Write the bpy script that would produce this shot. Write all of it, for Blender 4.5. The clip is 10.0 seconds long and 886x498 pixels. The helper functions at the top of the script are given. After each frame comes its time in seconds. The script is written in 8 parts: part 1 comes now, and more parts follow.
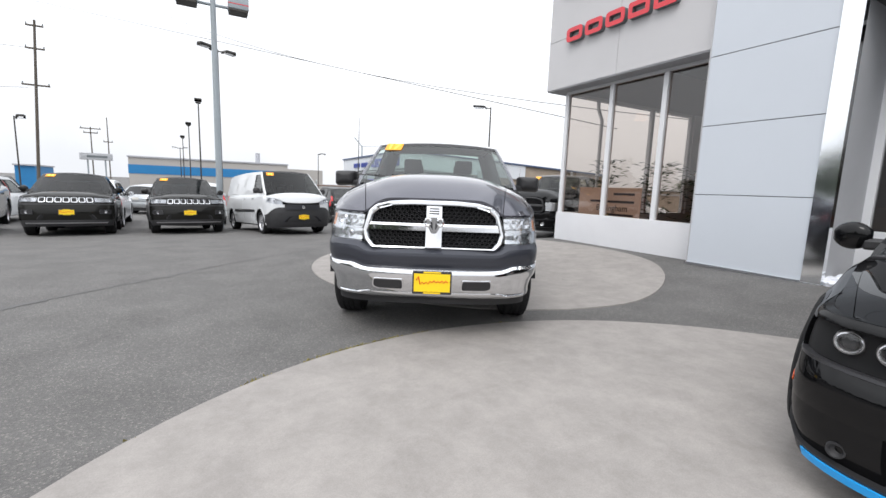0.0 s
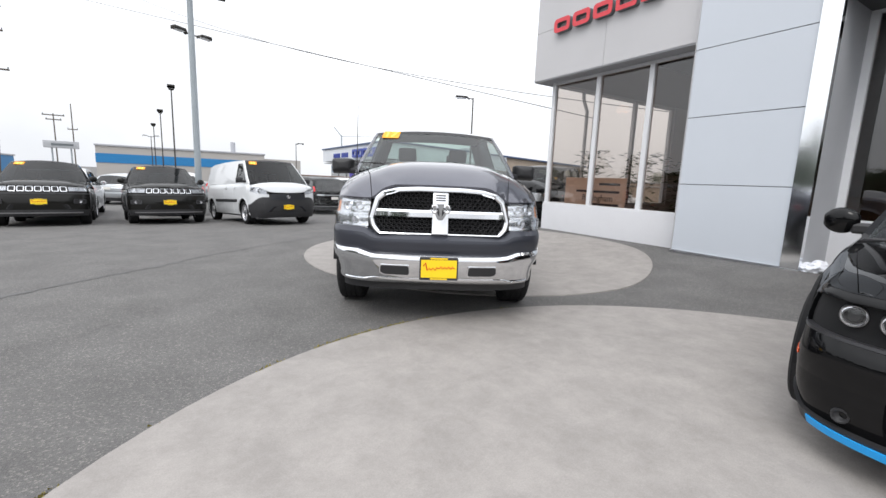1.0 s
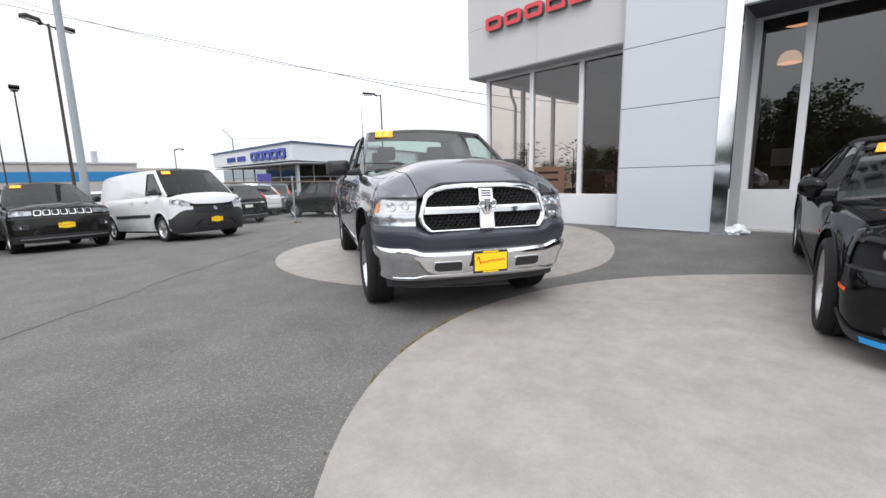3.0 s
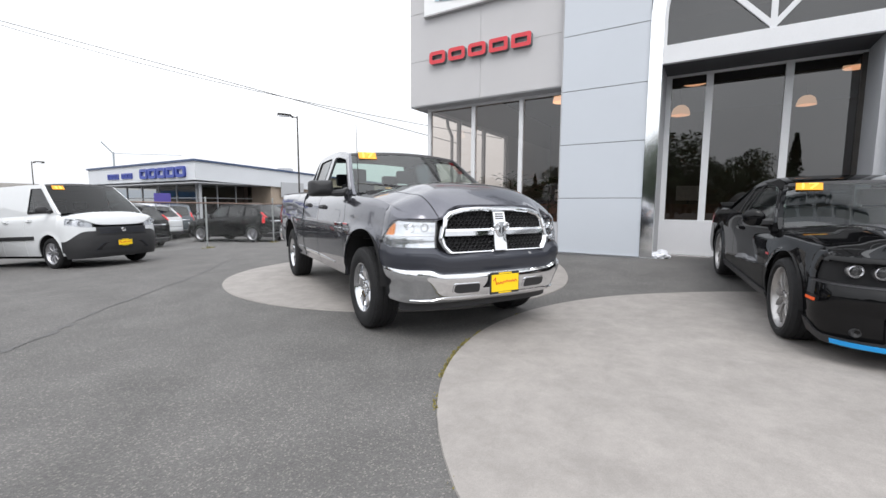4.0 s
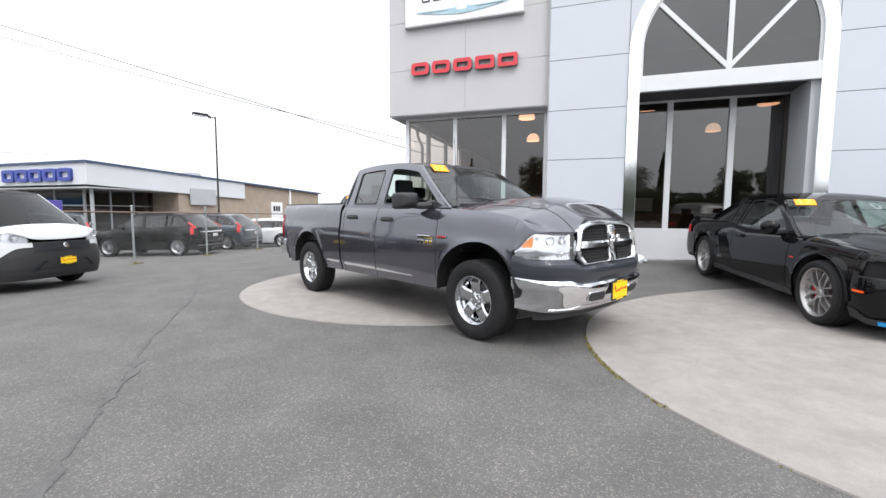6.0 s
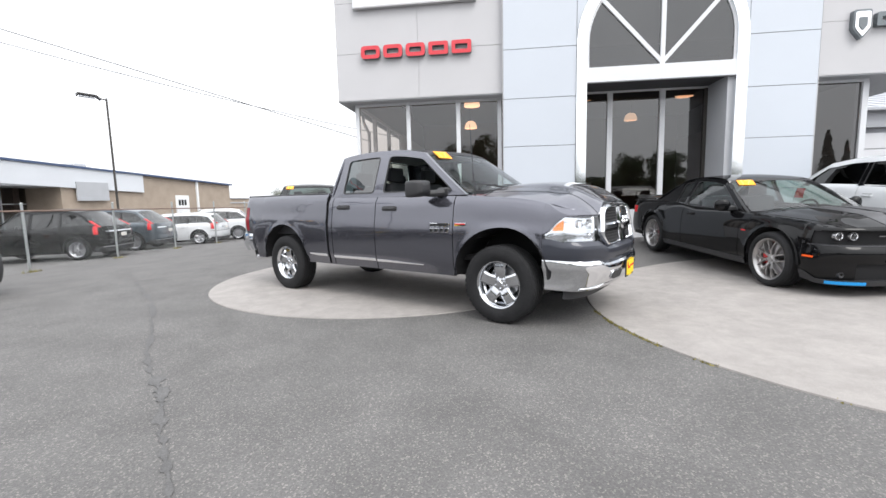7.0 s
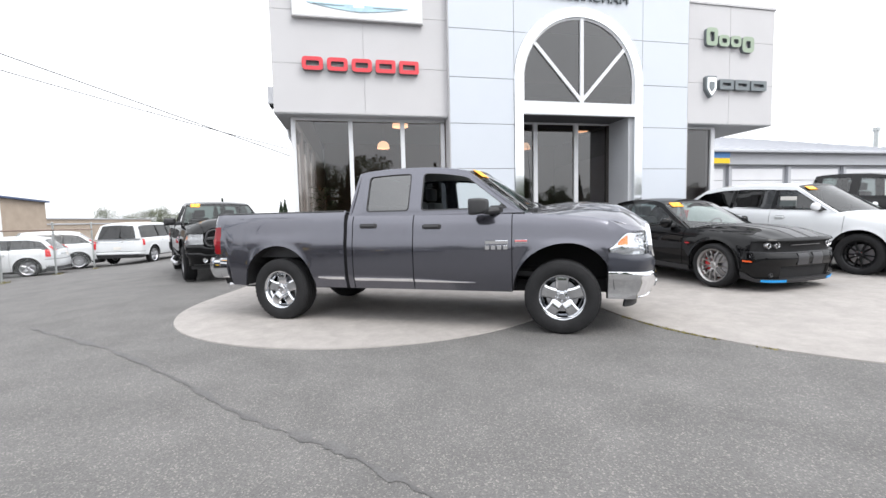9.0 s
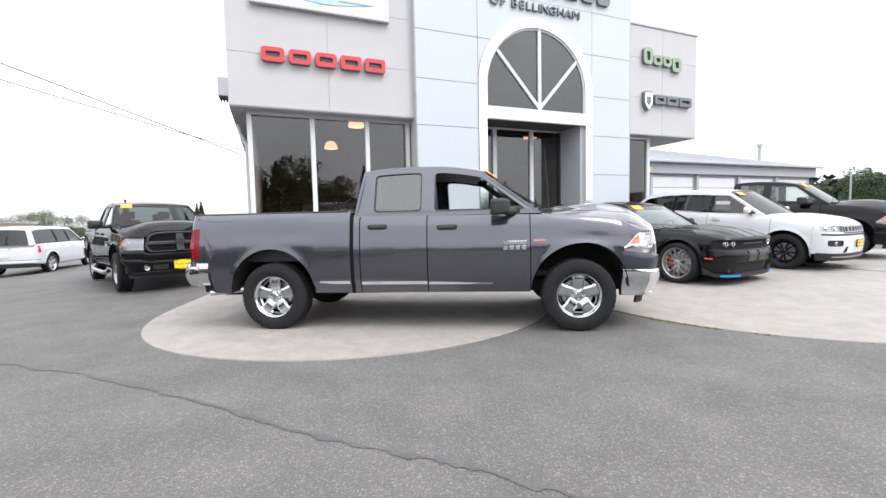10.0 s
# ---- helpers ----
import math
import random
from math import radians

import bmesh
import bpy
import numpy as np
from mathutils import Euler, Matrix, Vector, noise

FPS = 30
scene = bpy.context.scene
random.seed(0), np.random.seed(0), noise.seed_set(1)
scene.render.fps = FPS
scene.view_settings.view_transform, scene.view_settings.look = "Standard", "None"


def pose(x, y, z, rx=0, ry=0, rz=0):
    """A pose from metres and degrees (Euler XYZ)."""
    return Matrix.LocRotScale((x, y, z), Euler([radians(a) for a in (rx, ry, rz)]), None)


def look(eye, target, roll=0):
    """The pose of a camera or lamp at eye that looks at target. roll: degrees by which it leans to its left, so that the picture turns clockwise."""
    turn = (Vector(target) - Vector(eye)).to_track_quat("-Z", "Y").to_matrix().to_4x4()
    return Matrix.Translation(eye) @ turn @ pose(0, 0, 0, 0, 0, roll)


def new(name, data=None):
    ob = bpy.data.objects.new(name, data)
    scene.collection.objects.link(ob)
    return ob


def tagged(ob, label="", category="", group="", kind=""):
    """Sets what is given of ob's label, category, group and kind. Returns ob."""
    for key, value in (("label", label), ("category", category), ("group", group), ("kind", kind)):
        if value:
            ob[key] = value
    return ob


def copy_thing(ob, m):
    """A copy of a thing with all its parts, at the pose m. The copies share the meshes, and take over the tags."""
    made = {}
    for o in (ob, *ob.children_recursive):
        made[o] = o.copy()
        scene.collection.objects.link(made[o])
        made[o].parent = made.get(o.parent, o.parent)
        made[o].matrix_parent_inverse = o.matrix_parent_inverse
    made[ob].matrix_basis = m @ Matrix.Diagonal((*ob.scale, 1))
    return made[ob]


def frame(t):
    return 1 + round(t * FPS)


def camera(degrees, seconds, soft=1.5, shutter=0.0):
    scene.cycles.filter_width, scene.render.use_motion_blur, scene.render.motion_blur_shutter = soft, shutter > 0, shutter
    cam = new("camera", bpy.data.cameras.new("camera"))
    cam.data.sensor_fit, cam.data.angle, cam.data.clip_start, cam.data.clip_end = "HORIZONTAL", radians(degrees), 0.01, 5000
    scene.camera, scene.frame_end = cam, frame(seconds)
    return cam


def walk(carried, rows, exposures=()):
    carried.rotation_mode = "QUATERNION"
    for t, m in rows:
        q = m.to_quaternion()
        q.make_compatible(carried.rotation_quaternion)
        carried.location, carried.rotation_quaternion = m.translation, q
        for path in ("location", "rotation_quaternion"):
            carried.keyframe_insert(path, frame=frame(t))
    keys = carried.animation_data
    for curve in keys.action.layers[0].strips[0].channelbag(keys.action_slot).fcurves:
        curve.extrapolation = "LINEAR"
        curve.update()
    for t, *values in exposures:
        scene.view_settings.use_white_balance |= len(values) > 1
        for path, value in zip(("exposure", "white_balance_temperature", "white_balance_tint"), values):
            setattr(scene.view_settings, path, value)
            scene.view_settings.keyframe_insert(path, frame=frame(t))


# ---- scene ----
cam = camera(92.2, 10.0)
PATH = [
    (0, (0.452, 0.285, 1.324), (1.406, 2.02, 1.043), 2.1),
    (0.5, (0.388, 0.305, 1.308), (1.349, 2.039, 1.043), 2.8),
    (1, (0.231, 0.358, 1.28), (1.268, 2.038, 0.963), 2.3),
    (1.5, (0.065, 0.465, 1.265), (1.11, 2.14, 0.944), 2.1),
    (2, (-0.133, 0.665, 1.267), (0.917, 2.336, 0.943), -0.0),
    (2.5, (-0.453, 0.842, 1.255), (0.648, 2.491, 0.994), 0.3),
    (2.7, (-0.604, 0.919, 1.275), (0.616, 2.475, 0.978), -0.5),
    (4, (-1.436, 1.829, 1.234), (0.251, 2.884, 1.027), 0.3),
    (4.5, (-1.73, 2.271, 1.246), (0.021, 3.209, 1.008), -0.9),
    (5, (-1.998, 2.725, 1.272), (-0.222, 3.634, 1.124), -0.5),
    (5.2, (-2.12, 2.909, 1.276), (-0.315, 3.752, 1.098), -0.6),
    (6.3, (-2.495, 3.959, 1.284), (-0.573, 4.49, 1.133), 0.1),
    (6.5, (-2.567, 4.158, 1.292), (-0.621, 4.586, 1.127), -0.5),
    (7, (-2.631, 4.744, 1.281), (-0.66, 4.996, 1.054), -1.3),
    (7.5, (-2.686, 5.279, 1.285), (-0.694, 5.373, 1.138), -1.2),
    (8, (-2.673, 5.844, 1.286), (-0.685, 5.742, 1.1), -1.7),
    (8.5, (-2.588, 6.379, 1.284), (-0.598, 6.214, 1.161), -2.0),
    (9, (-2.5, 6.912, 1.294), (-0.548, 6.506, 1.149), -1.3),
    (9.5, (-2.274, 7.4, 1.292), (-0.359, 6.848, 1.129), -1.2),
    (10, (-2.09, 7.889, 1.276), (-0.24, 7.142, 1.142), -1.3),
]
walk(cam, [(t, look(eye, target, roll)) for t, eye, target, roll in PATH], [(0, 0.24), (1.5, 0.22), (2.7, 0.22), (4.5, 0.27), (6.5, 0.52), (8.0, 0.66), (10.0, 0.67)])

# ---- light: overcast sky, weak wide sun ----
SUN_EL, SUN_AZ = 52.0, 215.0
world = bpy.data.worlds.new("overcast_sky")
scene.world = world
world.use_nodes = True
wn, wl = world.node_tree.nodes, world.node_tree.links
wn.clear()
w_out, w_bg = wn.new("ShaderNodeOutputWorld"), wn.new("ShaderNodeBackground")
w_sky = wn.new("ShaderNodeTexSky")
w_sky.sky_type, w_sky.sun_disc = "NISHITA", False
w_sky.sun_elevation, w_sky.sun_rotation = radians(SUN_EL), radians(90 - SUN_AZ)
w_sky.air_density, w_sky.dust_density, w_sky.ozone_density = 1.0, 4.0, 0.6
w_hsv = wn.new("ShaderNodeHueSaturation")
w_hsv.inputs["Saturation"].default_value = 0.16
w_noise = wn.new("ShaderNodeTexNoise")
w_noise.inputs["Scale"].default_value, w_noise.inputs["Detail"].default_value = 2.2, 6.0
w_ramp = wn.new("ShaderNodeValToRGB")
w_ramp.color_ramp.elements[0].position, w_ramp.color_ramp.elements[1].position = 0.32, 0.68
w_ramp.color_ramp.elements[0].color, w_ramp.color_ramp.elements[1].color = (7.5, 7.72, 8.15, 1), (10.2, 10.42, 10.85, 1)
w_mix = wn.new("ShaderNodeMix")
w_mix.data_type = "RGBA"
w_mix.inputs[0].default_value = 0.8
wl.new(w_sky.outputs[0], w_hsv.inputs["Color"])
wl.new(w_noise.outputs[0], w_ramp.inputs[0])
wl.new(w_hsv.outputs[0], w_mix.inputs[6])
wl.new(w_ramp.outputs[0], w_mix.inputs[7])
w_tc, w_sep, w_rise, w_mul = wn.new("ShaderNodeTexCoord"), wn.new("ShaderNodeSeparateXYZ"), wn.new("ShaderNodeMapRange"), wn.new("ShaderNodeVectorMath")
w_rise.inputs["From Min"].default_value, w_rise.inputs["From Max"].default_value = 0.0, 1.0
w_rise.inputs["To Min"].default_value, w_rise.inputs["To Max"].default_value = 0.90, 1.72     # overcast: the zenith is over twice as bright as the horizon
w_mul.operation = "MULTIPLY"
wl.new(w_tc.outputs["Generated"], w_sep.inputs[0])
wl.new(w_sep.outputs["Z"], w_rise.inputs[0])
wl.new(w_mix.outputs[2], w_mul.inputs[0])
wl.new(w_rise.outputs[0], w_mul.inputs[1])
wl.new(w_mul.outputs[0], w_bg.inputs[0])
w_bg.inputs[1].default_value = 0.13
wl.new(w_bg.outputs[0], w_out.inputs[0])
sun = new("sun", bpy.data.lights.new("sun", "SUN"))
sun.data.energy, sun.data.angle, sun.data.color = 0.9, radians(25), (1.0, 0.97, 0.93)
sun.matrix_basis = look((0, 0, 30), (-math.cos(radians(SUN_EL)) * math.cos(radians(SUN_AZ)), -math.cos(radians(SUN_EL)) * math.sin(radians(SUN_AZ)), 30 - math.sin(radians(SUN_EL))))


# ---- materials ----
def mat(name, base, rough=0.5, metal=0.0, var=0.12, scale=2.0, fine=60.0, bump=0.0, coat=0.0, rvar=0.1, second=None, spread=0.5, flakes=0.0):
    """A Principled surface whose colour and gloss vary at two scales, with fine relief."""
    m = bpy.data.materials.new(name)
    m.use_nodes = True
    n, l = m.node_tree.nodes, m.node_tree.links
    p = n["Principled BSDF"]
    tc = n.new("ShaderNodeTexCoord")
    big, small = n.new("ShaderNodeTexNoise"), n.new("ShaderNodeTexNoise")
    big.inputs["Scale"].default_value, big.inputs["Detail"].default_value, big.inputs["Roughness"].default_value = scale, 6.0, 0.6
    small.inputs["Scale"].default_value, small.inputs["Detail"].default_value = fine, 3.0
    l.new(tc.outputs["Object"], big.inputs["Vector"])
    l.new(tc.outputs["Object"], small.inputs["Vector"])
    ramp = n.new("ShaderNodeValToRGB")
    lo = [max(0.0, c * (1 - var)) for c in base]
    hi = [min(1.0, c * (1 + var)) for c in (second or base)]
    ramp.color_ramp.elements[0].position, ramp.color_ramp.elements[1].position = 0.5 - spread / 2, 0.5 + spread / 2
    ramp.color_ramp.elements[0].color, ramp.color_ramp.elements[1].color = (*lo, 1), (*hi, 1)
    l.new(big.outputs[0], ramp.inputs[0])
    grain = n.new("ShaderNodeMapRange")
    grain.inputs["From Min"].default_value, grain.inputs["From Max"].default_value = 0.3, 0.7
    grain.inputs["To Min"].default_value, grain.inputs["To Max"].default_value = 1 - var * 0.7 - flakes, 1 + var * 0.7 + flakes
    l.new(small.outputs[0], grain.inputs[0])
    mul = n.new("ShaderNodeVectorMath")
    mul.operation = "MULTIPLY"
    l.new(ramp.outputs[0], mul.inputs[0])
    l.new(grain.outputs[0], mul.inputs[1])
    l.new(mul.outputs[0], p.inputs["Base Color"])
    rr = n.new("ShaderNodeMapRange")
    rr.inputs["To Min"].default_value, rr.inputs["To Max"].default_value = max(0.0, rough * (1 - rvar)), min(1.0, rough * (1 + rvar))
    l.new(big.outputs[0], rr.inputs[0])
    l.new(rr.outputs[0], p.inputs["Roughness"])
    p.inputs["Metallic"].default_value = metal
    if coat:
        p.inputs["Coat Weight"].default_value, p.inputs["Coat Roughness"].default_value = coat, 0.02
        if coat >= 0.5 and metal < 0.38:
            p.inputs["Specular IOR Level"].default_value = 0.0
    if bump:
        b = n.new("ShaderNodeBump")
        b.inputs["Strength"].default_value, b.inputs["Distance"].default_value = min(1.0, bump), 0.01
        l.new(small.outputs[0], b.inputs["Height"])
        l.new(b.outputs[0], p.inputs["Normal"])
    return m


def glass(name, tint, f0=0.06):
    """A clear or tinted pane: sees through with a tint, mirrors more at a slant."""
    m = bpy.data.materials.new(name)
    m.use_nodes = True
    n, l = m.node_tree.nodes, m.node_tree.links
    n.remove(n["Principled BSDF"])
    out = n["Material Output"]
    tr, gl, mix, lw = n.new("ShaderNodeBsdfTransparent"), n.new("ShaderNodeBsdfGlossy"), n.new("ShaderNodeMixShader"), n.new("ShaderNodeLayerWeight")
    tr.inputs[0].default_value = (*tint, 1)
    gl.inputs["Roughness"].default_value = 0.01
    lw.inputs[0].default_value = 0.5
    pw, ma = n.new("ShaderNodeMath"), n.new("ShaderNodeMath")
    pw.operation, ma.operation = "POWER", "MULTIPLY_ADD"
    pw.inputs[1].default_value = 5.0
    ma.inputs[1].default_value, ma.inputs[2].default_value = 1 - f0, f0
    ns, bp = n.new("ShaderNodeTexNoise"), n.new("ShaderNodeBump")
    ns.inputs["Scale"].default_value = 1.3
    bp.inputs["Strength"].default_value, bp.inputs["Distance"].default_value = 0.03, 0.05
    l.new(ns.outputs[0], bp.inputs["Height"])
    l.new(bp.outputs[0], gl.inputs["Normal"])
    l.new(lw.outputs["Facing"], pw.inputs[0])
    l.new(pw.outputs[0], ma.inputs[0])
    l.new(ma.outputs[0], mix.inputs[0])
    l.new(tr.outputs[0], mix.inputs[1])
    l.new(gl.outputs[0], mix.inputs[2])
    l.new(mix.outputs[0], out.inputs[0])
    return m


def glow(name, colour, strength):
    m = bpy.data.materials.new(name)
    m.use_nodes = True
    p = m.node_tree.nodes["Principled BSDF"]
    p.inputs["Base Color"].default_value = (*colour, 1)
    p.inputs["Emission Color"].default_value, p.inputs["Emission Strength"].default_value = (*colour, 1), strength
    return m


def asphalt_material():
    m = mat("asphalt", (0.128, 0.124, 0.1215), 0.88, var=0.07, scale=0.35, fine=38, bump=0.0, spread=0.7)
    n, l = m.node_tree.nodes, m.node_tree.links
    p = n["Principled BSDF"]
    tc = [x for x in n if x.type == "TEX_COORD"][0]
    vor = n.new("ShaderNodeTexVoronoi")
    vor.inputs["Scale"].default_value = 125.0
    l.new(tc.outputs["Object"], vor.inputs["Vector"])
    stone = n.new("ShaderNodeValToRGB")
    stone.color_ramp.elements[0].position, stone.color_ramp.elements[1].position = 0.84, 0.99
    stone.color_ramp.elements[0].color, stone.color_ramp.elements[1].color = (0.96, 0.96, 0.955, 1), (1.62, 1.58, 1.50, 1)
    pit = stone.color_ramp.elements.new(0.12)
    pit.color = (0.97, 0.97, 0.965, 1)
    stone.color_ramp.elements[0].position, stone.color_ramp.elements[0].color = 0.0, (0.70, 0.70, 0.70, 1)
    low = stone.color_ramp.elements.new(0.84)
    low.color = (0.97, 0.97, 0.965, 1)
    sep = n.new("ShaderNodeSeparateColor")
    l.new(vor.outputs["Color"], sep.inputs[0])
    l.new(sep.outputs[0], stone.inputs[0])
    patch = n.new("ShaderNodeTexNoise")
    patch.inputs["Scale"].default_value, patch.inputs["Detail"].default_value = 1.7, 8.0
    l.new(tc.outputs["Object"], patch.inputs["Vector"])
    pr = n.new("ShaderNodeMapRange")
    pr.inputs["From Min"].default_value, pr.inputs["From Max"].default_value = 0.3, 0.7
    pr.inputs["To Min"].default_value, pr.inputs["To Max"].default_value = 0.86, 1.15
    l.new(patch.outputs[0], pr.inputs[0])
    old = p.inputs["Base Color"].links[0].from_socket
    a, b = n.new("ShaderNodeVectorMath"), n.new("ShaderNodeVectorMath")
    a.operation = b.operation = "MULTIPLY"
    l.new(old, a.inputs[0])
    l.new(stone.outputs[0], a.inputs[1])
    l.new(a.outputs[0], b.inputs[0])
    l.new(pr.outputs[0], b.inputs[1])
    l.new(b.outputs[0], p.inputs["Base Color"])
    bp = n.new("ShaderNodeBump")
    bp.inputs["Strength"].default_value, bp.inputs["Distance"].default_value = 0.5, 0.008
    l.new(vor.outputs["Distance"], bp.inputs["Height"])
    l.new(bp.outputs[0], p.inputs["Normal"])
    return m


def concrete_material(name, base):
    m = mat(name, base, 0.8, var=0.11, scale=0.8, fine=150, bump=0.12, spread=0.75)
    n, l = m.node_tree.nodes, m.node_tree.links
    p = n["Principled BSDF"]
    tc = [x for x in n if x.type == "TEX_COORD"][0]
    st = n.new("ShaderNodeTexNoise")
    st.inputs["Scale"].default_value, st.inputs["Detail"].default_value, st.inputs["Roughness"].default_value, st.inputs["Distortion"].default_value = 3.6, 12.0, 0.78, 0.15
    l.new(tc.outputs["Object"], st.inputs["Vector"])
    r = n.new("ShaderNodeValToRGB")
    r.color_ramp.elements[0].position, r.color_ramp.elements[1].position = 0.38, 0.62
    r.color_ramp.elements[0].color, r.color_ramp.elements[1].color = (0.84, 0.835, 0.83, 1), (1.08, 1.075, 1.07, 1)
    l.new(st.outputs[0], r.inputs[0])
    old = p.inputs["Base Color"].links[0].from_socket
    a = n.new("ShaderNodeVectorMath")
    a.operation = "MULTIPLY"
    l.new(old, a.inputs[0])
    l.new(r.outputs[0], a.inputs[1])
    l.new(a.outputs[0], p.inputs["Base Color"])
    return m


ASPHALT = asphalt_material()
CONCRETE = concrete_material("pad_concrete", (0.287, 0.269, 0.255))
SEAM = mat("tar_seam", (0.084, 0.082, 0.081), 0.7, var=0.3, scale=6, fine=80, bump=0.3)
MOSS = mat("edge_moss", (0.22, 0.19, 0.055), 0.9, var=0.4, scale=8, fine=90)
PANEL = mat("composite_panel", (0.525, 0.56, 0.61), 0.38, 0.0, var=0.02, scale=0.6, fine=120, rvar=0.2)
JOINT = mat("panel_joint", (0.13, 0.13, 0.14), 0.8, var=0.1)
STUCCO = mat("fascia_stucco", (0.50, 0.495, 0.505), 0.75, var=0.035, scale=0.8, fine=140, bump=0.15)
SOFFIT = mat("soffit_metal", (0.42, 0.43, 0.45), 0.6, var=0.05)
WHITE_WALL = mat("white_painted_wall", (0.66, 0.665, 0.69), 0.55, var=0.04, scale=1.2, fine=80, bump=0.06)
ALU_WHITE = mat("white_window_frame", (0.66, 0.67, 0.69), 0.4, var=0.03)
POLISHED = mat("polished_aluminium", (0.86, 0.88, 0.90), 0.09, 1.0, var=0.02, scale=0.9, fine=30, rvar=0.3)
SHOP_GLASS = glass("showroom_glass", (0.31, 0.295, 0.29), 0.125)
CORNER_GLASS = glass("corner_showroom_glass", (0.66, 0.565, 0.525), 0.11)
FAR_GLASS = glass("neighbour_shop_glass", (0.42, 0.43, 0.43), 0.05)
CLEAR_GLASS = glass("clear_glass", (0.86, 0.9, 0.88), 0.08)
CAR_GLASS = glass("windscreen_glass", (0.62, 0.72, 0.68), 0.09)
DARK_GLASS = glass("privacy_glass", (0.05, 0.055, 0.06), 0.08)
SCREEN_GLASS = glass("dark_windscreen_glass", (0.20, 0.23, 0.225), 0.04)
REAR_GLASS = glass("reflective_rear_side_glass", (0.10, 0.115, 0.125), 0.17)
MID_GLASS = glass("tinted_side_glass", (0.30, 0.34, 0.34), 0.08)
LAMP_SILVER = mat("lamp_silver", (0.86, 0.86, 0.87), 0.16, 0.9, var=0.04)
CHROME = mat("chrome", (0.80, 0.81, 0.83), 0.06, 1.0, var=0.02, rvar=0.2)
STEEL = mat("brushed_steel", (0.5, 0.5, 0.52), 0.35, 1.0, var=0.08)
GUNMETAL = mat("gunmetal_alloy", (0.36, 0.36, 0.37), 0.28, 0.9, var=0.06)
DARK_ALLOY = mat("dark_machined_alloy", (0.40, 0.39, 0.385), 0.30, 0.9, var=0.10, scale=5)
WHEEL_CHROME = mat("wheel_chrome", (0.60, 0.61, 0.63), 0.10, 1.0, var=0.05, scale=6, rvar=0.3)
BLACK_ALLOY = mat("black_alloy", (0.012, 0.012, 0.013), 0.25, 0.2, var=0.1, coat=0.5)
RUBBER = mat("tyre_rubber", (0.018, 0.018, 0.019), 0.75, var=0.25, scale=9, fine=120, bump=0.25)
RUBBER.node_tree.nodes["Principled BSDF"].inputs["Specular IOR Level"].default_value = 0.22
PLASTIC = mat("black_plastic", (0.022, 0.022, 0.024), 0.55, var=0.15, fine=160, bump=0.08)
# near-black: the shade of wells, grilles and gaps is put into this colour
VOID = mat("recess_shade_black", (0.008, 0.008, 0.009), 0.9, var=0.1)
GREY_PAINT = mat("granite_grey_paint", (0.100, 0.101, 0.121), 0.17, 0.72, var=0.02, scale=0.5, fine=900, coat=1.0, flakes=0.18)
GREY_TRIM = mat("grey_bumper_cover", (0.050, 0.053, 0.065), 0.40, 0.3, var=0.02, fine=900, coat=0.6)
BLACK_PAINT = mat("gloss_black_paint", (0.004, 0.004, 0.0045), 0.16, 0.0, var=0.05, coat=0.6)
OLIVE_PAINT = mat("dark_granite_paint", (0.012, 0.0118, 0.0108), 0.35, 0.2, var=0.02, fine=900, coat=0.6, flakes=0.15)
WHITE_PAINT = mat("white_car_paint", (0.63, 0.645, 0.66), 0.28, 0.0, var=0.015, coat=0.8)
SILVER_PAINT = mat("silver_car_paint", (0.42, 0.44, 0.46), 0.3, 0.6, var=0.02, fine=900, coat=0.9)
SLATE_PAINT = mat("slate_blue_paint", (0.055, 0.07, 0.085), 0.3, 0.4, var=0.02, fine=900, coat=1.0)
STRIPE_PAINT = mat("satin_stripe", (0.050, 0.050, 0.054), 0.35, 0.4, var=0.03)
HEAD_LENS = glass("lamp_lens", (0.94, 0.95, 0.96), 0.06)
AMBER = mat("amber_lens", (0.85, 0.25, 0.02), 0.15, var=0.1, coat=0.6)
TAIL_RED = mat("dark_red_lens", (0.21, 0.008, 0.014), 0.12, var=0.2, scale=12, coat=0.8)
PINK_LENS = mat("pale_pink_lens", (0.38, 0.07, 0.075), 0.15, var=0.1, coat=0.6)
RED_LENS = mat("red_lens", (0.55, 0.02, 0.025), 0.15, var=0.15, coat=0.8)
MARKER = mat("orange_red_marker", (0.75, 0.10, 0.02), 0.2, var=0.1, coat=0.6)
RED_PAINT = mat("red_brake_caliper", (0.55, 0.015, 0.02), 0.35, var=0.05)
BLUE_TAPE = mat("blue_edge_guard", (0.015, 0.32, 0.75), 0.4, var=0.05)
YELLOW = mat("yellow_plate", (0.92, 0.62, 0.01), 0.45, var=0.04)
ORANGE = mat("orange_sticker", (0.95, 0.36, 0.01), 0.5, var=0.06)
LEMON = mat("yellow_sticker", (0.98, 0.86, 0.12), 0.5, var=0.04)
RED_INK = mat("red_print", (0.62, 0.03, 0.01), 0.5, var=0.05)
SIGN_RED = mat("red_letter_face", (0.62, 0.045, 0.06), 0.45, var=0.04)
SIGN_GREY = mat("grey_letter_face", (0.16, 0.18, 0.19), 0.45, 0.3, var=0.06)
SIGN_GREEN = mat("green_letter_face", (0.29, 0.36, 0.27), 0.5, var=0.05)
SIGN_BLUE = mat("blue_letter_face", (0.045, 0.07, 0.32), 0.45, var=0.05)
SIGN_WHITE = mat("white_sign_face", (0.80, 0.81, 0.82), 0.4, var=0.02)
WING_BLUE = mat("pale_blue_emblem", (0.36, 0.50, 0.57), 0.35, 0.4, var=0.2, scale=4)
